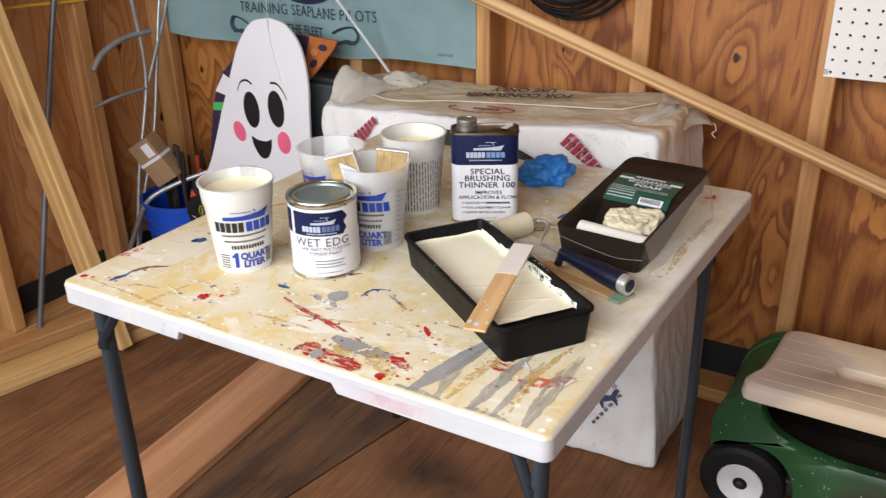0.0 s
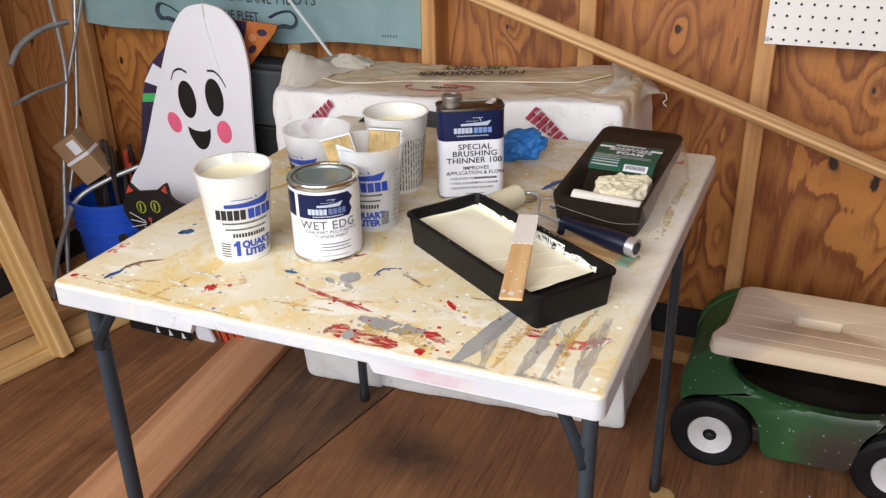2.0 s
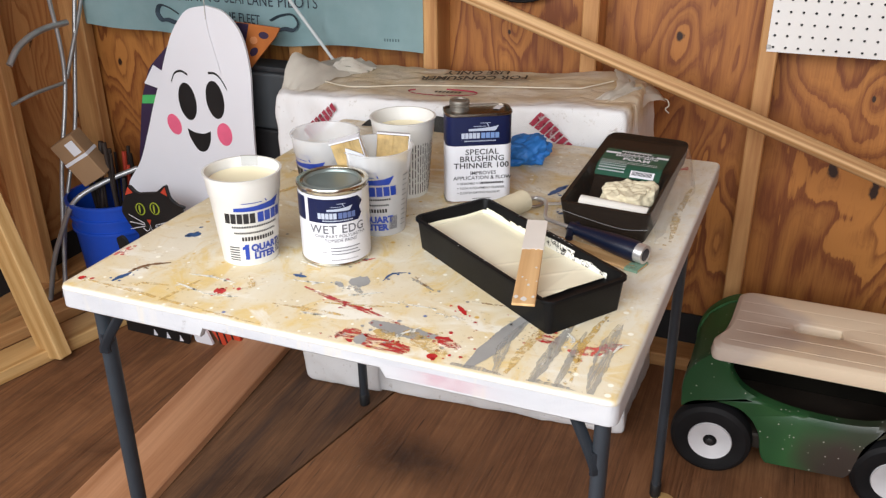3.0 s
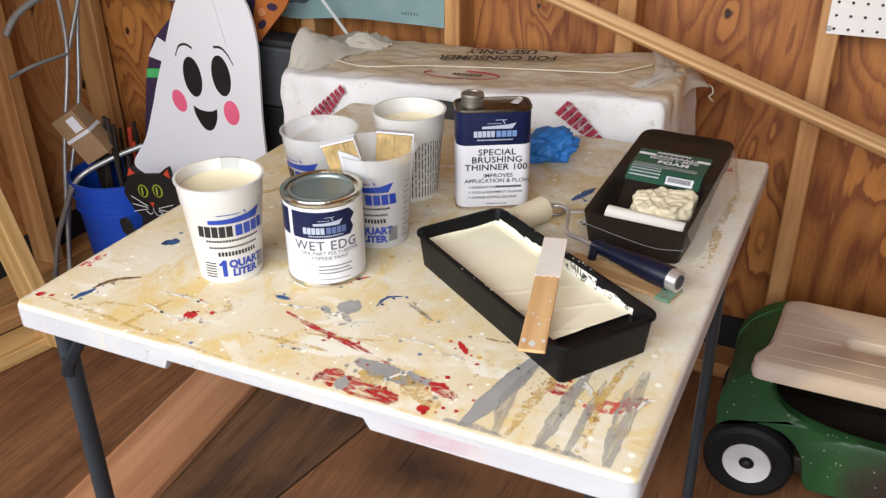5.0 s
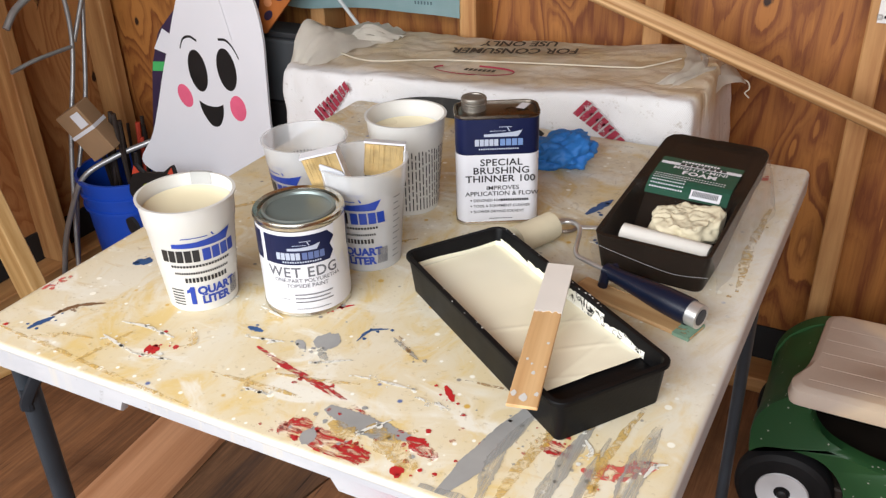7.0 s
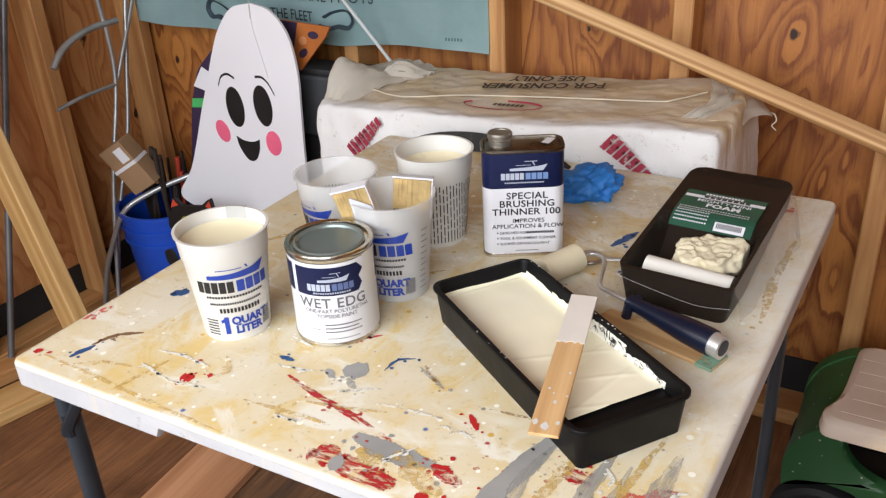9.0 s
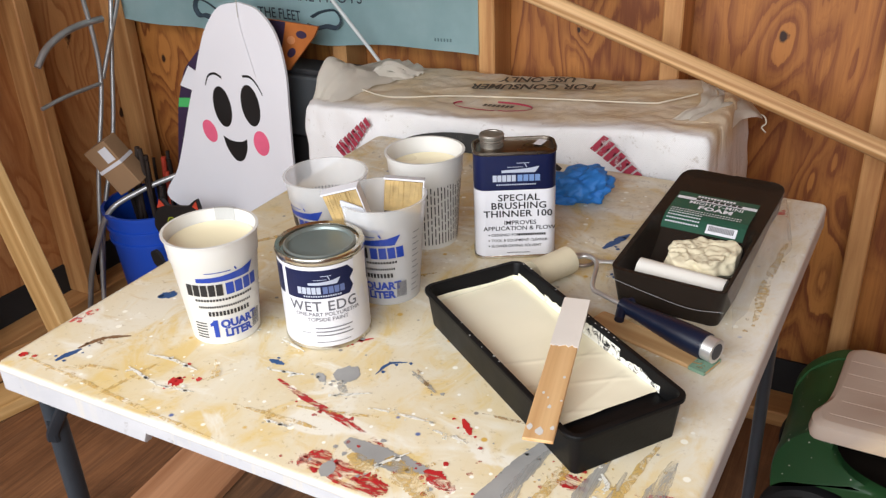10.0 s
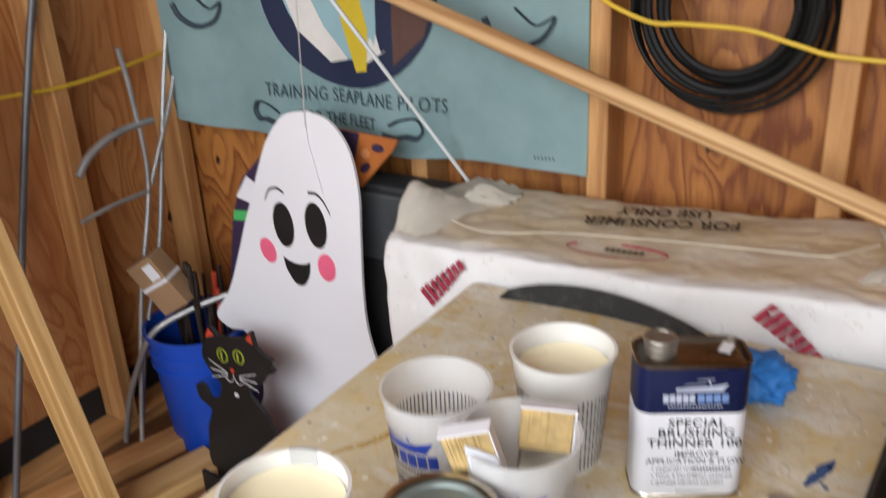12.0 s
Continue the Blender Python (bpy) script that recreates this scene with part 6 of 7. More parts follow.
tagged(obj("white_cutout", slab(rounded([(-1.645, FZ), (-1.585, FZ), (-1.610, 0.085), (-1.66, 0.10)], 0.008), 0.008, pose(0, 1.716, 0)), M_ghost), "small white board decoration standing on the floor", "cutout")

# ---------------- banner ----------------
BNX0, BNX1, BNZ0, BNZ1 = -2.165, -1.078, 0.812, 1.72


def cloth_y(x, z):
    sag = (1 - (z - BNZ0) / (BNZ1 - BNZ0))
    return 2.056 - 0.008 * sag * math.sin(x * 21 + z * 2) - 0.005 * noise.noise(Vector((x * 6, 0, z * 4)))


def banner_bottom(x):
    return BNZ0 + 0.006 * math.sin(x * 14) + 0.010 * noise.noise(Vector((x * 5, 3, 0)))


M_banner = Nodes("light_blue_canvas")
wv = M_banner.noise(9, 4, 0.6)
M_banner.bump(M_banner.noise(14, 3, 0.5), 0.25, 0.01)
M_banner = M_banner.done(M_banner.mix(M_banner.ramp(wv, [(0.3, 0.0), (0.7, 1.0)]), (0.37, 0.575, 0.605), (0.46, 0.665, 0.695)), 0.75)
bm = bmesh.new()
rows = []
for j in range(31):
    row = []
    for i in range(61):
        x = BNX0 + (BNX1 - BNX0) * i / 60
        z = banner_bottom(x) + (BNZ1 - banner_bottom(x)) * j / 30
        row.append(bm.verts.new((x, cloth_y(x, z), z)))
    rows.append(row)
for j in range(30):
    for i in range(60):
        bm.faces.new((rows[j][i], rows[j][i + 1], rows[j + 1][i + 1], rows[j + 1][i]))
bmesh.ops.solidify(bm, geom=bm.faces[:], thickness=0.0015)
banner = holder("canvas_banner", "light blue canvas banner with a round emblem, hung on the studs", "banner", at=(-1.62, 2.06, 1.2))
part("cloth", bm, M_banner, banner, smooth=True, angle=80)


def on_banner(cx, cz, lift=0.0035):
    return lambda x, y: Vector((cx + x, cloth_y(cx + x, cz + y) - lift, cz + y))


EX, EZ = -1.612, 1.165
disc = lambda r, n=40: shape([(r * math.cos(2 * math.pi * k / n), r * math.sin(2 * math.pi * k / n)) for k in range(n)])
part("emblem", printed(disc(0.226), on_banner(EX, EZ), step=0.02), plain("navy_print", (0.010, 0.018, 0.055), 0.7), banner, "navy ring of the emblem")
part("emblem_field", printed(disc(0.165), on_banner(EX, EZ, 0.0042), step=0.02), plain("pale_blue_print", (0.28, 0.45, 0.50), 0.7), banner, "pale blue field of the emblem")
part("emblem_detail", printed(merged(shape([(0.02, -0.19), (0.05, -0.185), (0.06, -0.10), (0.02, 0.05), (-0.03, 0.02), (-0.01, -0.09)])), on_banner(EX, EZ, 0.0049), step=0.02), plain("yellow_print", (0.62, 0.46, 0.03), 0.7), banner, "yellow figure of the emblem")
part("emblem_detail", printed(merged(shape([(-0.16, -0.02), (-0.13, -0.11), (-0.05, -0.175), (0.0, -0.165), (-0.06, -0.10), (-0.11, 0.0)]), shape([(0.05, -0.17), (0.12, -0.13), (0.10, -0.10), (0.06, -0.12)])), on_banner(EX, EZ, 0.0046), step=0.02), plain("white_print", (0.7, 0.68, 0.65), 0.7), banner, "white clouds of the emblem")
part("emblem_detail", printed(shape([(0.12, -0.17), (0.19, -0.11), (0.225, 0.0), (0.21, 0.1), (0.13, 0.07), (0.12, -0.08)]), on_banner(EX, EZ, 0.0053), step=0.02), plain("brown_print", (0.10, 0.045, 0.035), 0.7), banner, "brown side of the emblem")
M_ban_ink = plain("banner_ink", (0.03, 0.05, 0.07), 0.7)
part("slogan", printed(merged(moved(letters("TRAINING SEAPLANE PILOTS", 0.042, 0.0, spacing=1.06, narrow=0.83), 0.0, 0.0), moved(letters("FOR THE FLEET", 0.036, 0.006, narrow=0.84), -0.040, -0.050)), on_banner(-1.612, 0.906), step=0.03), M_ban_ink, banner, "dark blue slogan")
for cx, s in ((-1.845, -1), (-1.482, 1)):
    part("rope_mark", tube([Vector((cx + s * dx, cloth_y(cx + s * dx, 0.862 + dz) - 0.005, 0.862 + dz)) for dx, dz in ((-0.05, -0.014), (-0.02, -0.018), (0.01, -0.012), (0.035, -0.014), (0.048, 0.004), (0.034, 0.026), (0.0, 0.022), (-0.03, 0.008))], 0.0065, 6, 6, flat=0.3), M_ban_ink, banner, "dark rope mark")
for cx in (-2.03, -1.205):
    part("anchor_mark", tube([Vector((cx + dx, cloth_y(cx + dx, 1.07 + dz) - 0.005, 1.07 + dz)) for dx, dz in ((-0.075, 0.03), (-0.055, 0.0), (-0.01, -0.02), (0.04, -0.005), (0.065, 0.035), (0.03, 0.02), (-0.01, 0.05))], 0.0065, 6, 6, flat=0.3), M_ban_ink, banner, "dark anchor mark")
part("maker_mark", printed(blocks(-0.022, 0.022, 0, 0.007, 6, 0.45), on_banner(-1.158, 0.838)), plain("faded_banner_ink", (0.14, 0.24, 0.27), 0.7), banner)

# ---------------- pegboard ----------------
PX0, PZ0, P = -0.2585, 0.882, 0.0254
M_peg = plain("white_hardboard", (0.80, 0.79, 0.77), 0.45, vary=0.05, scale=10)
peg = holder("pegboard", "white perforated hardboard screwed to the studs", "pegboard", at=(0.2, 2.066, 1.2))
bm = bmesh.new()
NXH, NZH = 18, 12
yf, yb = 2.062, 2.068
for i in range(NXH):
    for k in range(NZH):
        cx, cz = PX0 + 0.004 + P * (i + 0.5) - 0.004, PZ0 + P * (k + 0.5) - 0.004
        x0, x1, z0, z1 = PX0 + P * i, PX0 + P * (i + 1), PZ0 + P * k, PZ0 + P * (k + 1)
        c = [bm.verts.new((x, yf, z)) for x, z in ((x0, z0), (x1, z0), (x1, z1), (x0, z1))]
        o = [bm.verts.new((cx + 0.0031 * math.cos(radians(225 + 45 * q)), yf, cz + 0.0031 * math.sin(radians(225 + 45 * q)))) for q in range(8)]
        ob8 = [bm.verts.new((v.co.x, yb, v.co.z)) for v in o]
        for s in range(4):
            bm.faces.new((c[s], c[(s + 1) % 4], o[(2 * s + 2) % 8], o[2 * s + 1], o[2 * s]))
        for q in range(8):
            bm.faces.new((o[q], o[(q + 1) % 8], ob8[(q + 1) % 8], ob8[q]))
xe, ze = PX0 + P * NXH, PZ0 + P * NZH
bmesh.ops.remove_doubles(bm, verts=bm.verts[:], dist=1e-5)
part("perforated_panel", bm, M_peg, peg, "white panel with rows of holes")
part("panel_edge", box(PX0, xe, yf + 0.0002, yb, PZ0 - 0.0015, PZ0), M_peg, peg)
part("panel_rest", box(PX0, 0.95, yf, yb, ze, 2.1), M_peg, peg)
part("panel_side", box(xe, 0.95, yf, yb, PZ0, ze), M_peg, peg)
# black sheet added behind the holes to give them their shade
part("hole_shade", box(PX0 + 0.002, xe - 0.002, yb + 0.0005, yb + 0.0015, PZ0 + 0.002, ze), M_black, peg)
part("corner_clip", box(PX0 - 0.001, PX0 + 0.008, yf - 0.003, yf - 0.0005, PZ0 + 0.004, PZ0 + 0.014, 0.001, 1), M_steel, peg, "small metal corner clip")

# ---------------- leaning pole, rod, hose, cords ----------------
pole_ob = obj("wooden_pole", tube([(-2.05, 0, 0), (2.02, 0, 0)], 0.0168, 20, 1), M_pole, True)
pole_ob.matrix_basis = Matrix.Translation((-0.05, 1.928, 0.690)) @ (Vector((0.943, 0.021, -0.333))).to_track_quat("X", "Z").to_matrix().to_4x4()
tagged(pole_ob, "long round pine pole leaning along the wall", "pole")
tagged(obj("thin_rod", tube([(-1.262, 2.120, 0.620), (-1.345, 2.030, 0.812), (-1.550, 1.797, 1.290), (-1.72, 1.60, 1.69)], 0.0042, 10, 1), plain("white_fibreglass", (0.72, 0.76, 0.78), 0.3), True), "thin white rod leaning behind the bag", "rod")
hose = holder("hose_coil", "black hose hung in a coil on the wall", "hose", at=(-0.85, 2.09, 1.12))
M_hose = plain("black_hose", (0.009, 0.009, 0.009), 0.55, vary=0.2, specular_ior_level=0.2)
rg = random.Random(21)
for k in range(12):
    thin = k > 8
    R = 0.152 + 0.006 * (k - 9) if thin else 0.106 + 0.0042 * k + rg.uniform(-0.004, 0.004)
    dx, dz = (-0.022 + 0.006 * (k - 9), -0.006 * (k - 8)) if thin else (rg.uniform(-0.008, 0.008), rg.uniform(-0.006, 0.006))
    part("hose_loop", tube([(-0.838 + dx + R * math.cos(a), 2.052 + 0.014 * (k % 6), 1.130 + dz + R * 1.02 * math.sin(a)) for a in [2 * math.pi * q / 20 for q in range(21)]], 0.0042 if thin else 0.0072, 8, 3), M_hose, hose, smooth=True)
M_cord = plain("yellow_cord", (0.70, 0.46, 0.03), 0.5, vary=0.1)
tagged(obj("yellow_cord", tube([(-1.12, 2.046, 1.20), (-1.06, 2.044, 1.150), (-1.019, 2.036, 1.128), (-0.955, 2.034, 1.106), (-0.900, 2.034, 1.106), (-0.80, 2.034, 1.101), (-0.72, 2.036, 1.080), (-0.652, 2.040, 1.066), (-0.45, 2.046, 1.062), (-0.2, 2.040, 1.09)], 0.0042, 8, 6), M_cord, True), "yellow cord strung along the wall studs", "cord")
tagged(obj("yellow_cord", tube([(-2.205, 1.30, 0.975), (-2.222, 1.644, 0.958), (-2.222, 1.793, 0.949), (-2.222, 1.95, 0.958), (-2.222, 2.105, 0.975)], 0.0042, 8, 6), M_cord, True), "yellow cord strung past the corner studs", "cord")

# ---------------- lumber at the left wall ----------------
beam("leaning_board", (-1.942, 1.500, FZ + 0.012), (-2.255, 1.475, 1.32), 0.040, 0.089, M_stud_new, twist=-12, label="fresh pine board leaning against the wall", category="board")
beam("floor_timber", (-2.125, 1.02, FZ + 0.0195), (-1.925, 1.79, FZ + 0.0195), 0.105, 0.038, M_stud_new, label="yellow pine timber lying along the wall", category="timber")
beam("floor_timber", (-2.225, 1.25, FZ + 0.0195), (-2.02, 2.03, FZ + 0.0195), 0.075, 0.038, M_stud, label="brown timber lying along the wall", category="timber")
beam("floor_plank", (-1.335, 0.30, FZ + 0.0125), (-1.462, 1.86, FZ + 0.0125), 0.166, 0.025, M_plank_red, label="reddish cedar plank lying on the floor under the table", category="plank")

# ---------------- tubular frame, bucket and sticks ----------------
M_alu = plain("worn_aluminium", (0.42, 0.42, 0.42), 0.38, 0.6, vary=0.25, scale=40)
fr = holder("tube_frame", "worn aluminium lawn chair frame leaning in the corner", "chair frame", at=(-2.15, 1.9, FZ))
for pts, r in (([(-2.15, 1.905, 1.02), (-2.15, 1.918, 0.907), (-2.15, 1.920, 0.694), (-2.15, 1.837, 0.425), (-2.14, 1.762, 0.136), (-2.13, 1.735, FZ + 0.01)], 0.0085),
               ([(-2.16, 2.09, 1.02), (-2.155, 2.037, 0.883), (-2.15, 1.925, 0.685)], 0.0085),
               ([(-2.15, 1.738, 0.765), (-2.15, 1.775, 0.802), (-2.15, 1.830, 0.826), (-2.15, 1.890, 0.837), (-2.15, 1.965, 0.838)], 0.0125),
               ([(-2.15, 1.720, 0.662), (-2.15, 1.80, 0.672), (-2.15, 1.914, 0.675)], 0.0075),
               ([(-2.155, 2.06, 1.05), (-2.155, 2.010, 0.873), (-2.155, 1.971, 0.718), (-2.155, 1.918, 0.518), (-2.160, 1.83, 0.30), (-2.165, 1.76, FZ + 0.008)], 0.0085),
               ([(-2.205, 1.745, FZ + 0.01), (-2.170, 1.755, 0.16), (-2.125, 1.765, 0.26), (-2.073, 1.790, 0.362), (-2.016, 1.860, 0.405), (-1.945, 1.926, 0.435)], 0.0105)):
    part("tube", tube(pts, r * 0.72, 12, 8), M_alu, fr, smooth=True)
tagged(obj("conduit_pipe", tube([(-2.217, 1.855, 1.40), (-2.217, 1.700, 0.94), (-2.214, 1.600, 0.61), (-2.20, 1.42, FZ + 0.002)], 0.0085, 12, 4), plain("dull_steel_pipe", (0.16, 0.16, 0.17), 0.45, 0.5, vary=0.3), True), "grey metal conduit leaning against the wall", "pipe")

BKX, BKY = -2.035, 1.905
bucket = holder("plastic_bucket", "blue plastic bucket full of dark sticks", "bucket", at=(BKX, BKY, FZ))
M_bucket = plain("blue_bucket_plastic", (0.008, 0.06, 0.42), 0.4, vary=0.15, scale=12)
part("bucket_body", lathe([(0, 0.004), (0.098, 0.004), (0.104, 0.0), (0.108, 0.004), (0.124, 0.235), (0.131, 0.237), (0.131, 0.246), (0.126, 0.248), (0.127, 0.275), (0.134, 0.277), (0.134, 0.285), (0.129, 0.287), (0.131, 0.318), (0.138, 0.320), (0.138, 0.330), (0.129, 0.330), (0.104, 0.010), (0, 0.010)], 56, (BKX, BKY), z=FZ), M_bucket, bucket, smooth=True, angle=35)
part("bucket_sticker", printed(bars([(-0.022, 0.022)], 0.075, 0.125), on_round(BKX, BKY, FZ, lambda z: 0.108 + 0.0685 * z, -30, 0.001)), M_silver_ink, bucket, "pale blue paper sticker")
rg = random.Random(31)
M_darkstick = plain("dark_stick", (0.022, 0.014, 0.011), 0.5, vary=0.5)
for k in range(22):
    a, r = rg.uniform(0, 6.28), rg.uniform(0.0, 0.085)
    x, y = BKX + r * math.cos(a), BKY + r * math.sin(a)
    top_z = FZ + rg.uniform(0.36, 0.50)
    lean = (rg.uniform(-0.03, 0.05), rg.uniform(-0.04, 0.04))
    col = M_cat_red if k in (4, 13) else M_darkstick
    tagged(obj("dark_stick", tube([(x, y, FZ + 0.012), (x + lean[0], y + lean[1], top_z)], rg.uniform(0.004, 0.0075), 8, 1), col, True), "thin red stick standing in the bucket" if k in (4, 13) else "thin dark stick standing in the bucket", "stick", "sticks in the bucket")
cb = holder("cardboard_box", "small brown cardboard box with a white label, on the bucket", "box")
cm = pose(-2.063, 1.840, 0.482, 8, -31, 12)
for nm, b, mt, lb in (("box_body", box(-0.042, 0.042, -0.028, 0.028, -0.072, 0.072, 0.002, 1), plain("brown_cardboard", (0.30, 0.18, 0.095), 0.8, vary=0.15, scale=20), ""), ("box_label", box(0.004, 0.034, -0.0295, -0.0285, 0.016, 0.058), M_label, "white paper label"), ("box_tape", box(-0.0425, 0.0425, -0.0290, 0.0290, 0.000, 0.010), M_label, "white strap")):
    o = part(nm, b, mt, cb, lb)
    o.matrix_basis = cm

# ---------------- garden scooter ----------------
WGY0, WGY1 = 1.680, 1.945
M_green = Nodes("green_camouflage_plastic")
gx, gy, gz = M_green.split()
f = M_green.noise(3.4, 2, 0.5)
brownish = M_green.ramp(M_green.math("ADD", M_green.math("MULTIPLY", gx, 1.6), f), [(0.40, 0.0), (0.56, 1.0)])
col = M_green.mix(M_green.ramp(f, [(0.42, 0.0), (0.55, 1.0)]), (0.012, 0.058, 0.020), (0.030, 0.105, 0.034))
col = M_green.mix(brownish, col, (0.045, 0.034, 0.028))
dots = M_green.t.nodes.new("ShaderNodeTexVoronoi")
dots.inputs["Scale"].default_value = 120
M_green.put(dots.inputs["Vector"], M_green.coord)
col = M_green.mix(M_green.math("MULTIPLY", M_green.ramp(dots.outputs["Distance"], [(0.15, 0.75), (0.24, 0.0)]), M_green.math("GREATER_THAN", M_green.split(dots.outputs["Color"])[0], 0.90)), col, (0.5, 0.49, 0.43))
M_green.bump(M_green.noise(120, 3), 0.15, 0.001)
M_green = M_green.done(col, 0.38)
M_tan = Nodes("tan_lid_part_shaded")
tx, ty, tz = M_tan.split()
ft = M_tan.noise(3.0, 3, 0.5)
M_tan.bump(M_tan.noise(150, 3), 0.2, 0.001)
# the greyer left end is the table's shadow, put into the lid colour
M_tan = M_tan.done(M_tan.mix(M_tan.ramp(M_tan.math("ADD", M_tan.math("MULTIPLY", tx, 0.9), ft), [(0.29, 0.0), (0.36, 1.0)]), (0.60, 0.50, 0.42), (0.82, 0.67, 0.49)), 0.5)
wagon = holder("garden_scooter", "green camouflage plastic garden scooter with a tan seat lid", "garden scooter", at=(-0.06, 1.81, FZ))
outer = flat_curve([(-0.312, 0.200), (-0.312, 0.250), (-0.292, 0.297), (-0.248, 0.336), (-0.20, 0.346), (-0.06, 0.346), (0.10, 0.345), (0.18, 0.335), (0.215, 0.290), (0.222, 0.215)], 5)
low = flat_curve([(0.222, 0.190), (0.190, 0.215), (0.125, 0.220), (0.062, 0.185), (0.045, 0.110), (0.035, 0.088)], 5) + [(-0.124, 0.082)] + flat_curve([(-0.136, 0.100), (-0.148, 0.160), (-0.185, 0.203), (-0.240, 0.213), (-0.290, 0.203), (-0.310, 0.184)], 5)
hole = flat_curve([(-0.218, 0.318), (-0.212, 0.282), (-0.180, 0.248), (-0.110, 0.224), (-0.02, 0.216), (0.07, 0.226), (0.120, 0.262), (0.130, 0.318)], 6)


def side_panel(y0, y1):
    """The moulded side with the open mouth under the seat."""
    bm = bmesh.new()
    ring = outer + low
    n = 96

    def resample(pts, count, closed=True):
        pts = [Vector(p) for p in pts]
        if closed:
            pts.append(pts[0])
        L = [0]
        for a, b in zip(pts, pts[1:]):
            L.append(L[-1] + (b - a).length)
        out, j = [], 0
        for k in range(count):
            s = L[-1] * k / count
            while L[j + 1] < s:
                j += 1
            t = (s - L[j]) / max(1e-9, L[j + 1] - L[j])
            out.append(pts[j].lerp(pts[j + 1], t))
        return out
    o = resample(ring, n)
    h = resample(hole, n)
    # start both at the same bearing
    def turned(pts):
        c = Vector((-0.05, 0.26))
        k = min(range(n), key=lambda i: abs(math.atan2(pts[i].y - c.y, pts[i].x - c.x) - math.pi * 0.98))
        pts = pts[k:] + pts[:k]
        area = sum(pts[i].x * pts[(i + 1) % n].y - pts[(i + 1) % n].x * pts[i].y for i in range(n))
        return pts if area < 0 else [pts[0]] + pts[:0:-1]
    o, h = turned(o), turned(h)
    layers = []
    for pts, y in ((h, y1), (h, y0 + 0.008), ([p + (q - p) * 0.12 for p, q in zip(h, o)], y0), ([p + (q - p) * 0.985 for p, q in zip(h, o)], y0), (o, y0 + 0.003), (o, y1)):
        layers.append([bm.verts.new((p.x, y, p.y)) for p in pts])
    layers.append(layers[0])
    for a, b in zip(layers, layers[1:]):
        for i in range(n):
            bm.faces.new((a[i], a[(i + 1) % n], b[(i + 1) % n], b[i]))
    return bm


part("side_panel", side_panel(WGY0, WGY0 + 0.030), M_green, wagon, "green side with an open mouth", True, 50)
part("side_panel", side_panel(WGY1 - 0.030, WGY1), M_green, wagon, "green side with an open mouth", True, 50)
part("end_panel", loft([[(x0 + dx, y, z) for x0, z in ((-0.309, 0.205), (-0.309, 0.250), (-0.289, 0.296), (-0.247, 0.333), (-0.230, 0.338), (-0.240, 0.205)) for dx in (0.0,)] for y in (WGY0 + 0.012, WGY1 - 0.012)]), M_green, wagon, "", True, 50)
part("end_panel", box(0.150, 0.218, WGY0 + 0.012, WGY1 - 0.012, 0.205, 0.325, 0.01), M_green, wagon)
part("tub", box(-0.240, 0.150, WGY0 + 0.020, WGY1 - 0.020, 0.100, 0.140, 0.006), plain("brown_black_tub", (0.025, 0.018, 0.013), 0.6, vary=0.4), wagon, "dark brown-black tub floor")
# near-black sheet across the back, its colour standing for the interior's shade
part("shade_lining", box(-0.236, 0.148, WGY1 - 0.040, WGY1 - 0.032, 0.120, 0.316), plain("near_black_shade", (0.008, 0.007, 0.005), 0.8, vary=0.4, specular_ior_level=0.1), wagon, "near-black sheet for the shade inside")
# lid with planks, grooves and a hand slot
seat = [(-0.262, WGY0 - 0.012), (0.170, WGY0 - 0.012), (0.185, WGY0 + 0.03), (0.185, WGY1), (-0.232, WGY1), (-0.240, 1.80), (-0.247, 1.745), (-0.268, 1.705)]
rings_l = []
for inset, z in ((0.010, 0.318), (0.002, 0.322), (0.0, 0.332), (0.003, 0.350), (0.012, 0.357), (0.016, 0.357)):
    c = Vector((-0.05, 1.81))
    rings_l.append([(c.x + (p[0] - c.x) * (1 - inset / 0.2), c.y + (p[1] - c.y) * (1 - inset / 0.15), z) for p in rounded(seat, 0.03, 4)])
lid_bm = loft(rings_l, True, False)
lid_bm.verts.ensure_lookup_table()
last = lid_bm.verts[-len(rings_l[-1]):]
slot = []
for inset, z in ((-0.003, 0.357), (0.0, 0.3545), (0.0005, 0.352), (0.002, 0.322)):
    ring = []
    for v in last:
        a = math.atan2((v.co.y - 1.805) * 1.9, v.co.x + 0.058)
        c, s = math.cos(a), math.sin(a)
        ring.append(lid_bm.verts.new((-0.058 + (0.052 - inset) * math.copysign(abs(c) ** 0.6, c), 1.805 + (0.023 - inset) * math.copysign(abs(s) ** 0.6, s), z)))
    slot.append(ring)
for a, b in zip([last, *slot], slot):
    for i in range(len(a)):
        lid_bm.faces.new((a[i], a[(i + 1) % len(a)], b[(i + 1) % len(a)], b[i]))
lid_bm.faces.new(slot[-1])
lidp = part("seat_lid", lid_bm, M_tan, wagon, "tan ribbed seat lid", True, 40)
for k in range(5):
    y = 1.705 + 0.045 * k
    for a, b in ((-0.226, -0.118), (0.002, 0.168)) if k == 2 else ((-0.236 if k == 0 else -0.222, 0.168),):
        part("rib", tube([(a, y, 0.3556), (b, y, 0.3556)], 0.0020, 6, 1), M_tan, lidp)
# dark plate laid in the slot, standing for the shade inside it
part("slot_floor", box(-0.100, -0.016, 1.786, 1.824, 0.3225, 0.3240), plain("shaded_tan_plastic", (0.22, 0.17, 0.125), 0.7, vary=0.2), lidp, "hand slot bottom, darkened in place of shade")
M_tyre = plain("black_tyre", (0.010, 0.010, 0.011), 0.6, vary=0.3, scale=40, specular_ior_level=0.2)
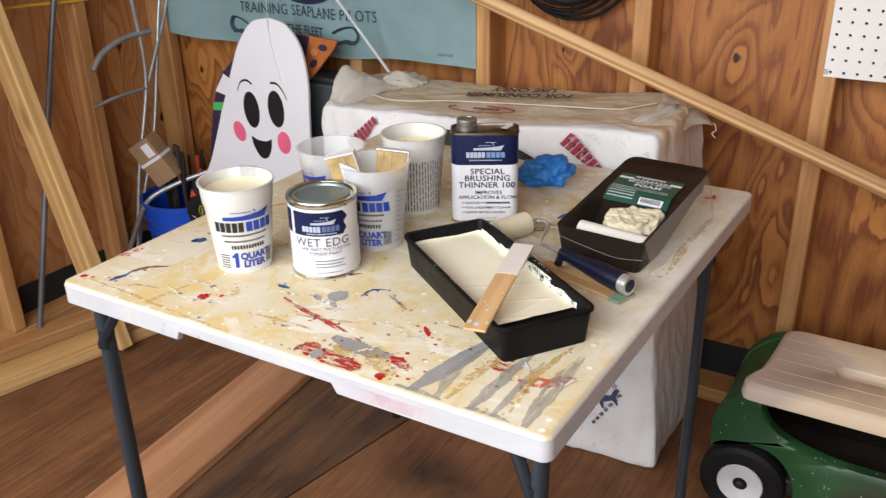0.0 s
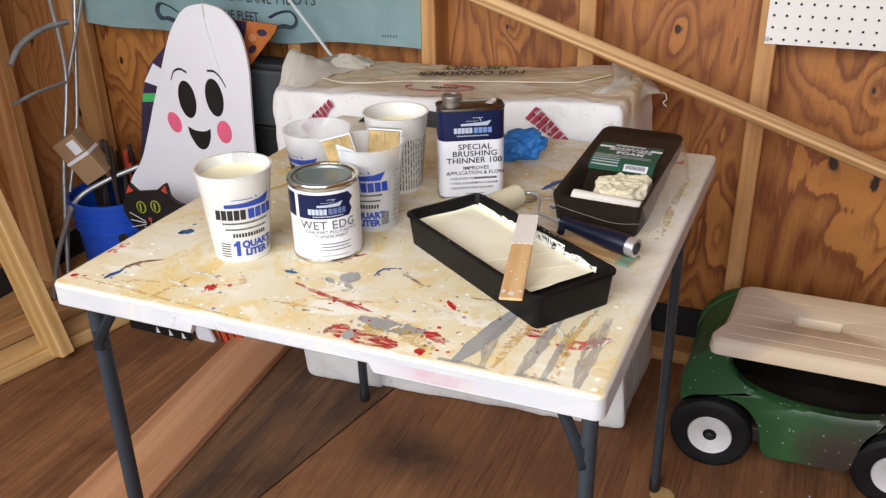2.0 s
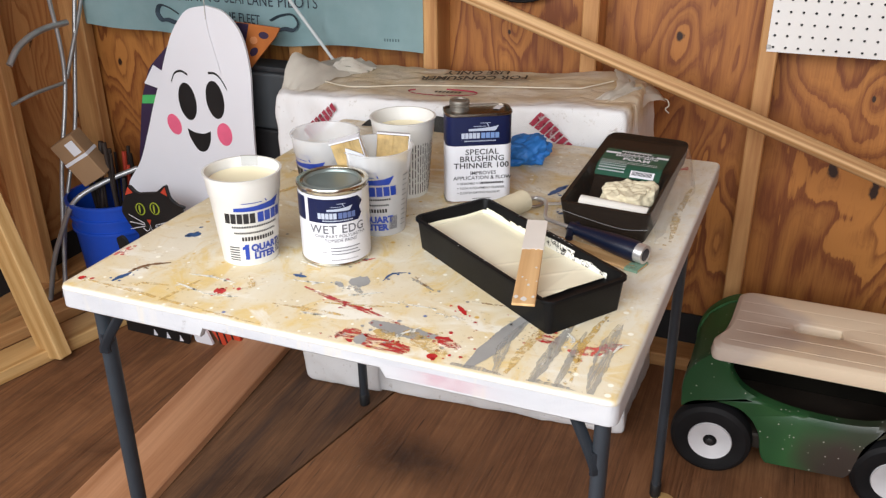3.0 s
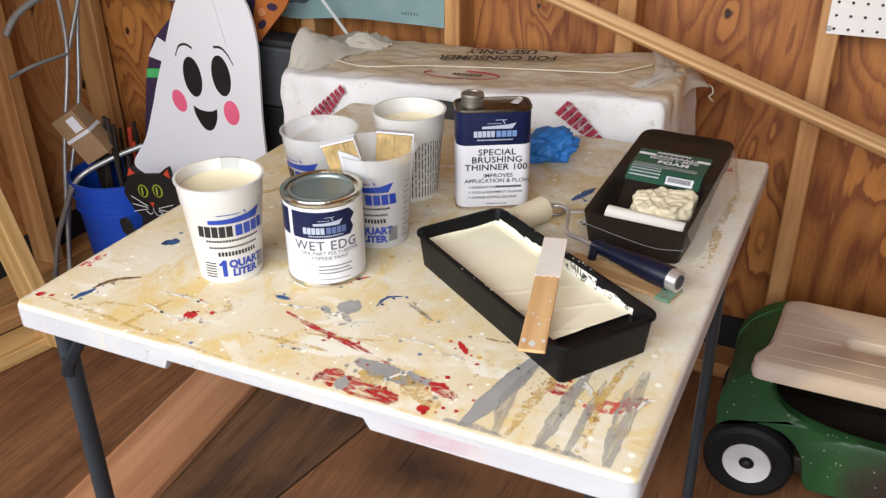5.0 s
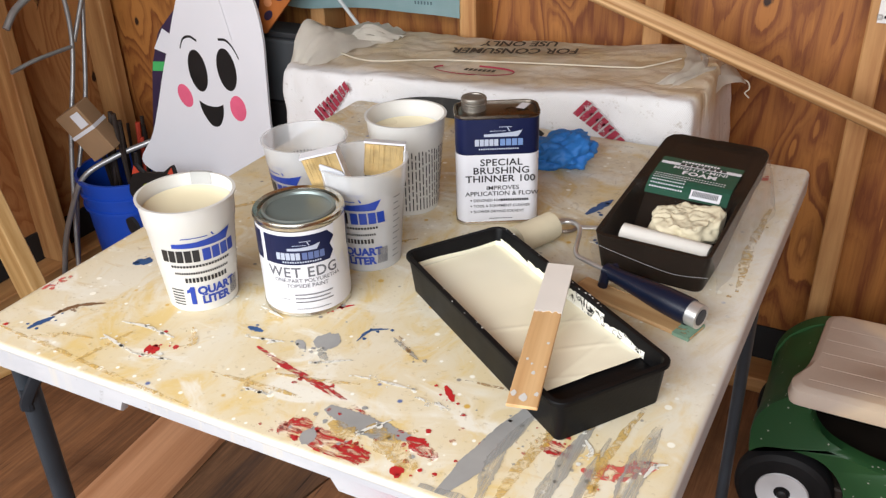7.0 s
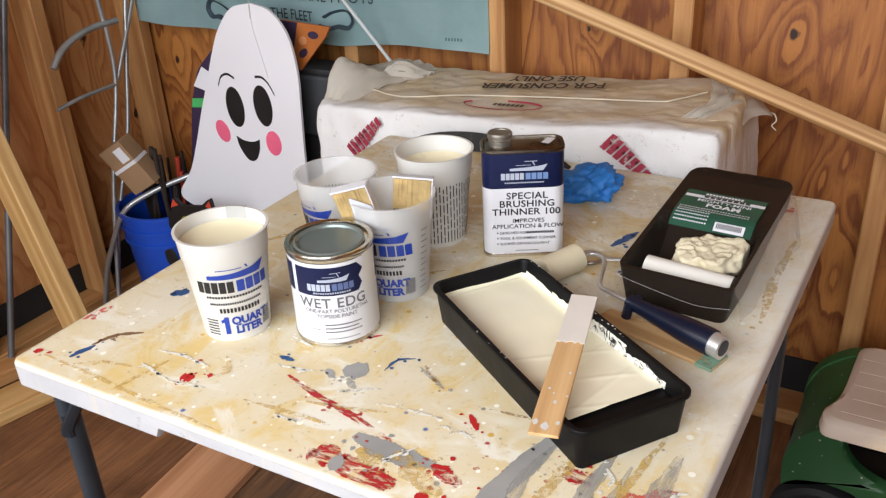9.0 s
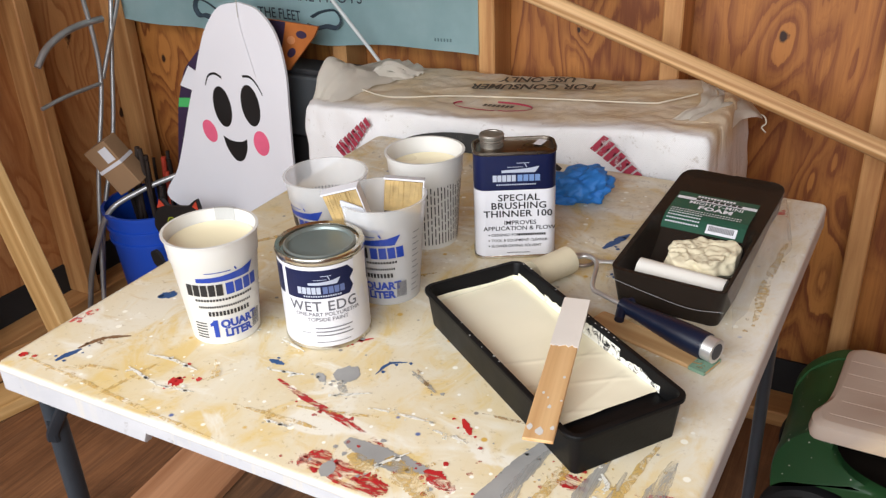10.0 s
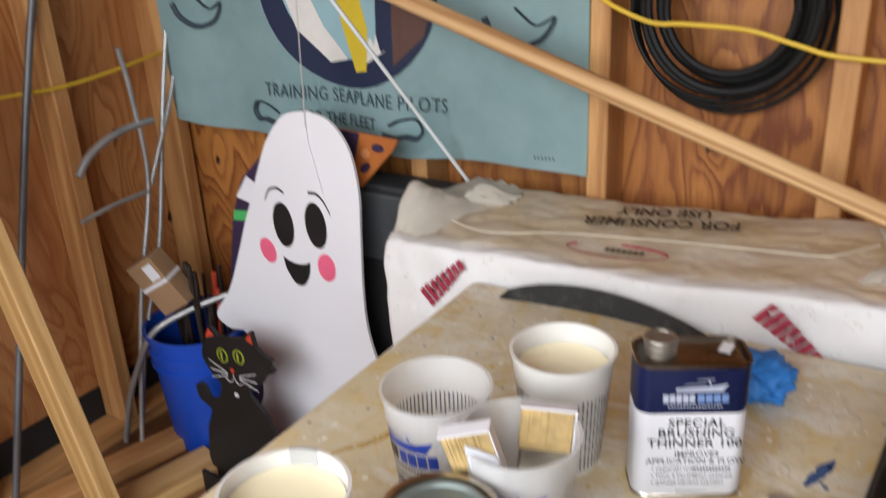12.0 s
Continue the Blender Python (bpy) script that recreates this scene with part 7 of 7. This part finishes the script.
M_hub = plain("white_hub", (0.66, 0.66, 0.68), 0.4, vary=0.1)


def wheel(x, y, out):
    R = 0.087
    w = part("wheel", lathe([(0, -0.022), (0.045, -0.022), (0.050, -0.025), (R - 0.012, -0.025), (R - 0.003, -0.018), (R, -0.008), (R, 0.008), (R - 0.003, 0.018), (R - 0.012, 0.025), (0.050, 0.025), (0.045, 0.022), (0, 0.022)], 48), M_tyre, wagon, "black tyre", True, 35)
    w.matrix_basis = pose(x, y, FZ + R, 90 if out < 0 else -90)
    h = part("hub", lathe([(0, 0.020), (0.012, 0.020), (0.016, 0.023), (0.040, 0.0235), (0.0455, 0.0265), (0.047, 0.023), (0.047, 0.021)], 40), M_hub, w, "white hub disc", True)
    a = part("axle_cap", lathe([(0.0085, 0.020), (0.0085, 0.028), (0.006, 0.030), (0, 0.030)], 16), M_rubber, h, "", True)


for x in (-0.240, 0.128):
    wheel(x, WGY0 + 0.019, -1)
    wheel(x, WGY1 - 0.008, 1)
tagged(obj("glue_spot", lathe([(0, 0.001), (0.018, 0.0012), (0.026, 0.0002)], 14, (-0.312, 1.548), z=FZ), plain("dried_glue", (0.42, 0.26, 0.10), 0.5)), "dried ochre drip on the floor beside the table leg", "spot")

st = Nodes("dark_floor_stain")
sx3, sy3, sz3 = st.split()
ex, ey = st.math("DIVIDE", st.math("SUBTRACT", sx3, -0.858), 0.11), st.math("DIVIDE", st.math("SUBTRACT", sy3, 1.47), 0.075)
fall = st.math("EXPONENT", st.math("MULTIPLY", st.math("ADD", st.math("MULTIPLY", ex, ex), st.math("MULTIPLY", ey, ey)), -1.0))
st.put(st.b.inputs["Alpha"], st.math("MULTIPLY", fall, st.math("MULTIPLY", st.noise(22, 5, 0.65, distort=1.0), 1.1), clamp=True))
part("floor_stain", printed(bars([(-0.28, 0.28)], -0.18, 0.18), lambda x, y: Vector((-0.858 + x, 1.47 + y, FZ + 0.0006)), step=0.1), st.done((0.03, 0.016, 0.011), 0.6), floor, "dark spill stain")
bm = bmesh.new()
rg = random.Random(77)
for k in range(70):
    x, y, r = rg.gauss(-0.02, 0.10), rg.gauss(1.50, 0.07), rg.uniform(0.001, 0.004)
    p = [bm.verts.new((x + r * rg.uniform(0.4, 1.2) * math.cos(a), y + r * rg.uniform(0.4, 1.2) * math.sin(a), FZ + rg.uniform(0.0008, 0.0025))) for a in (0, 1.3, 2.6, 3.9, 5.2)]
    bm.faces.new(p)
tagged(obj("paint_chips", bm, M_label), "scattered white paint chips on the floor", "chips", kind="stuff")
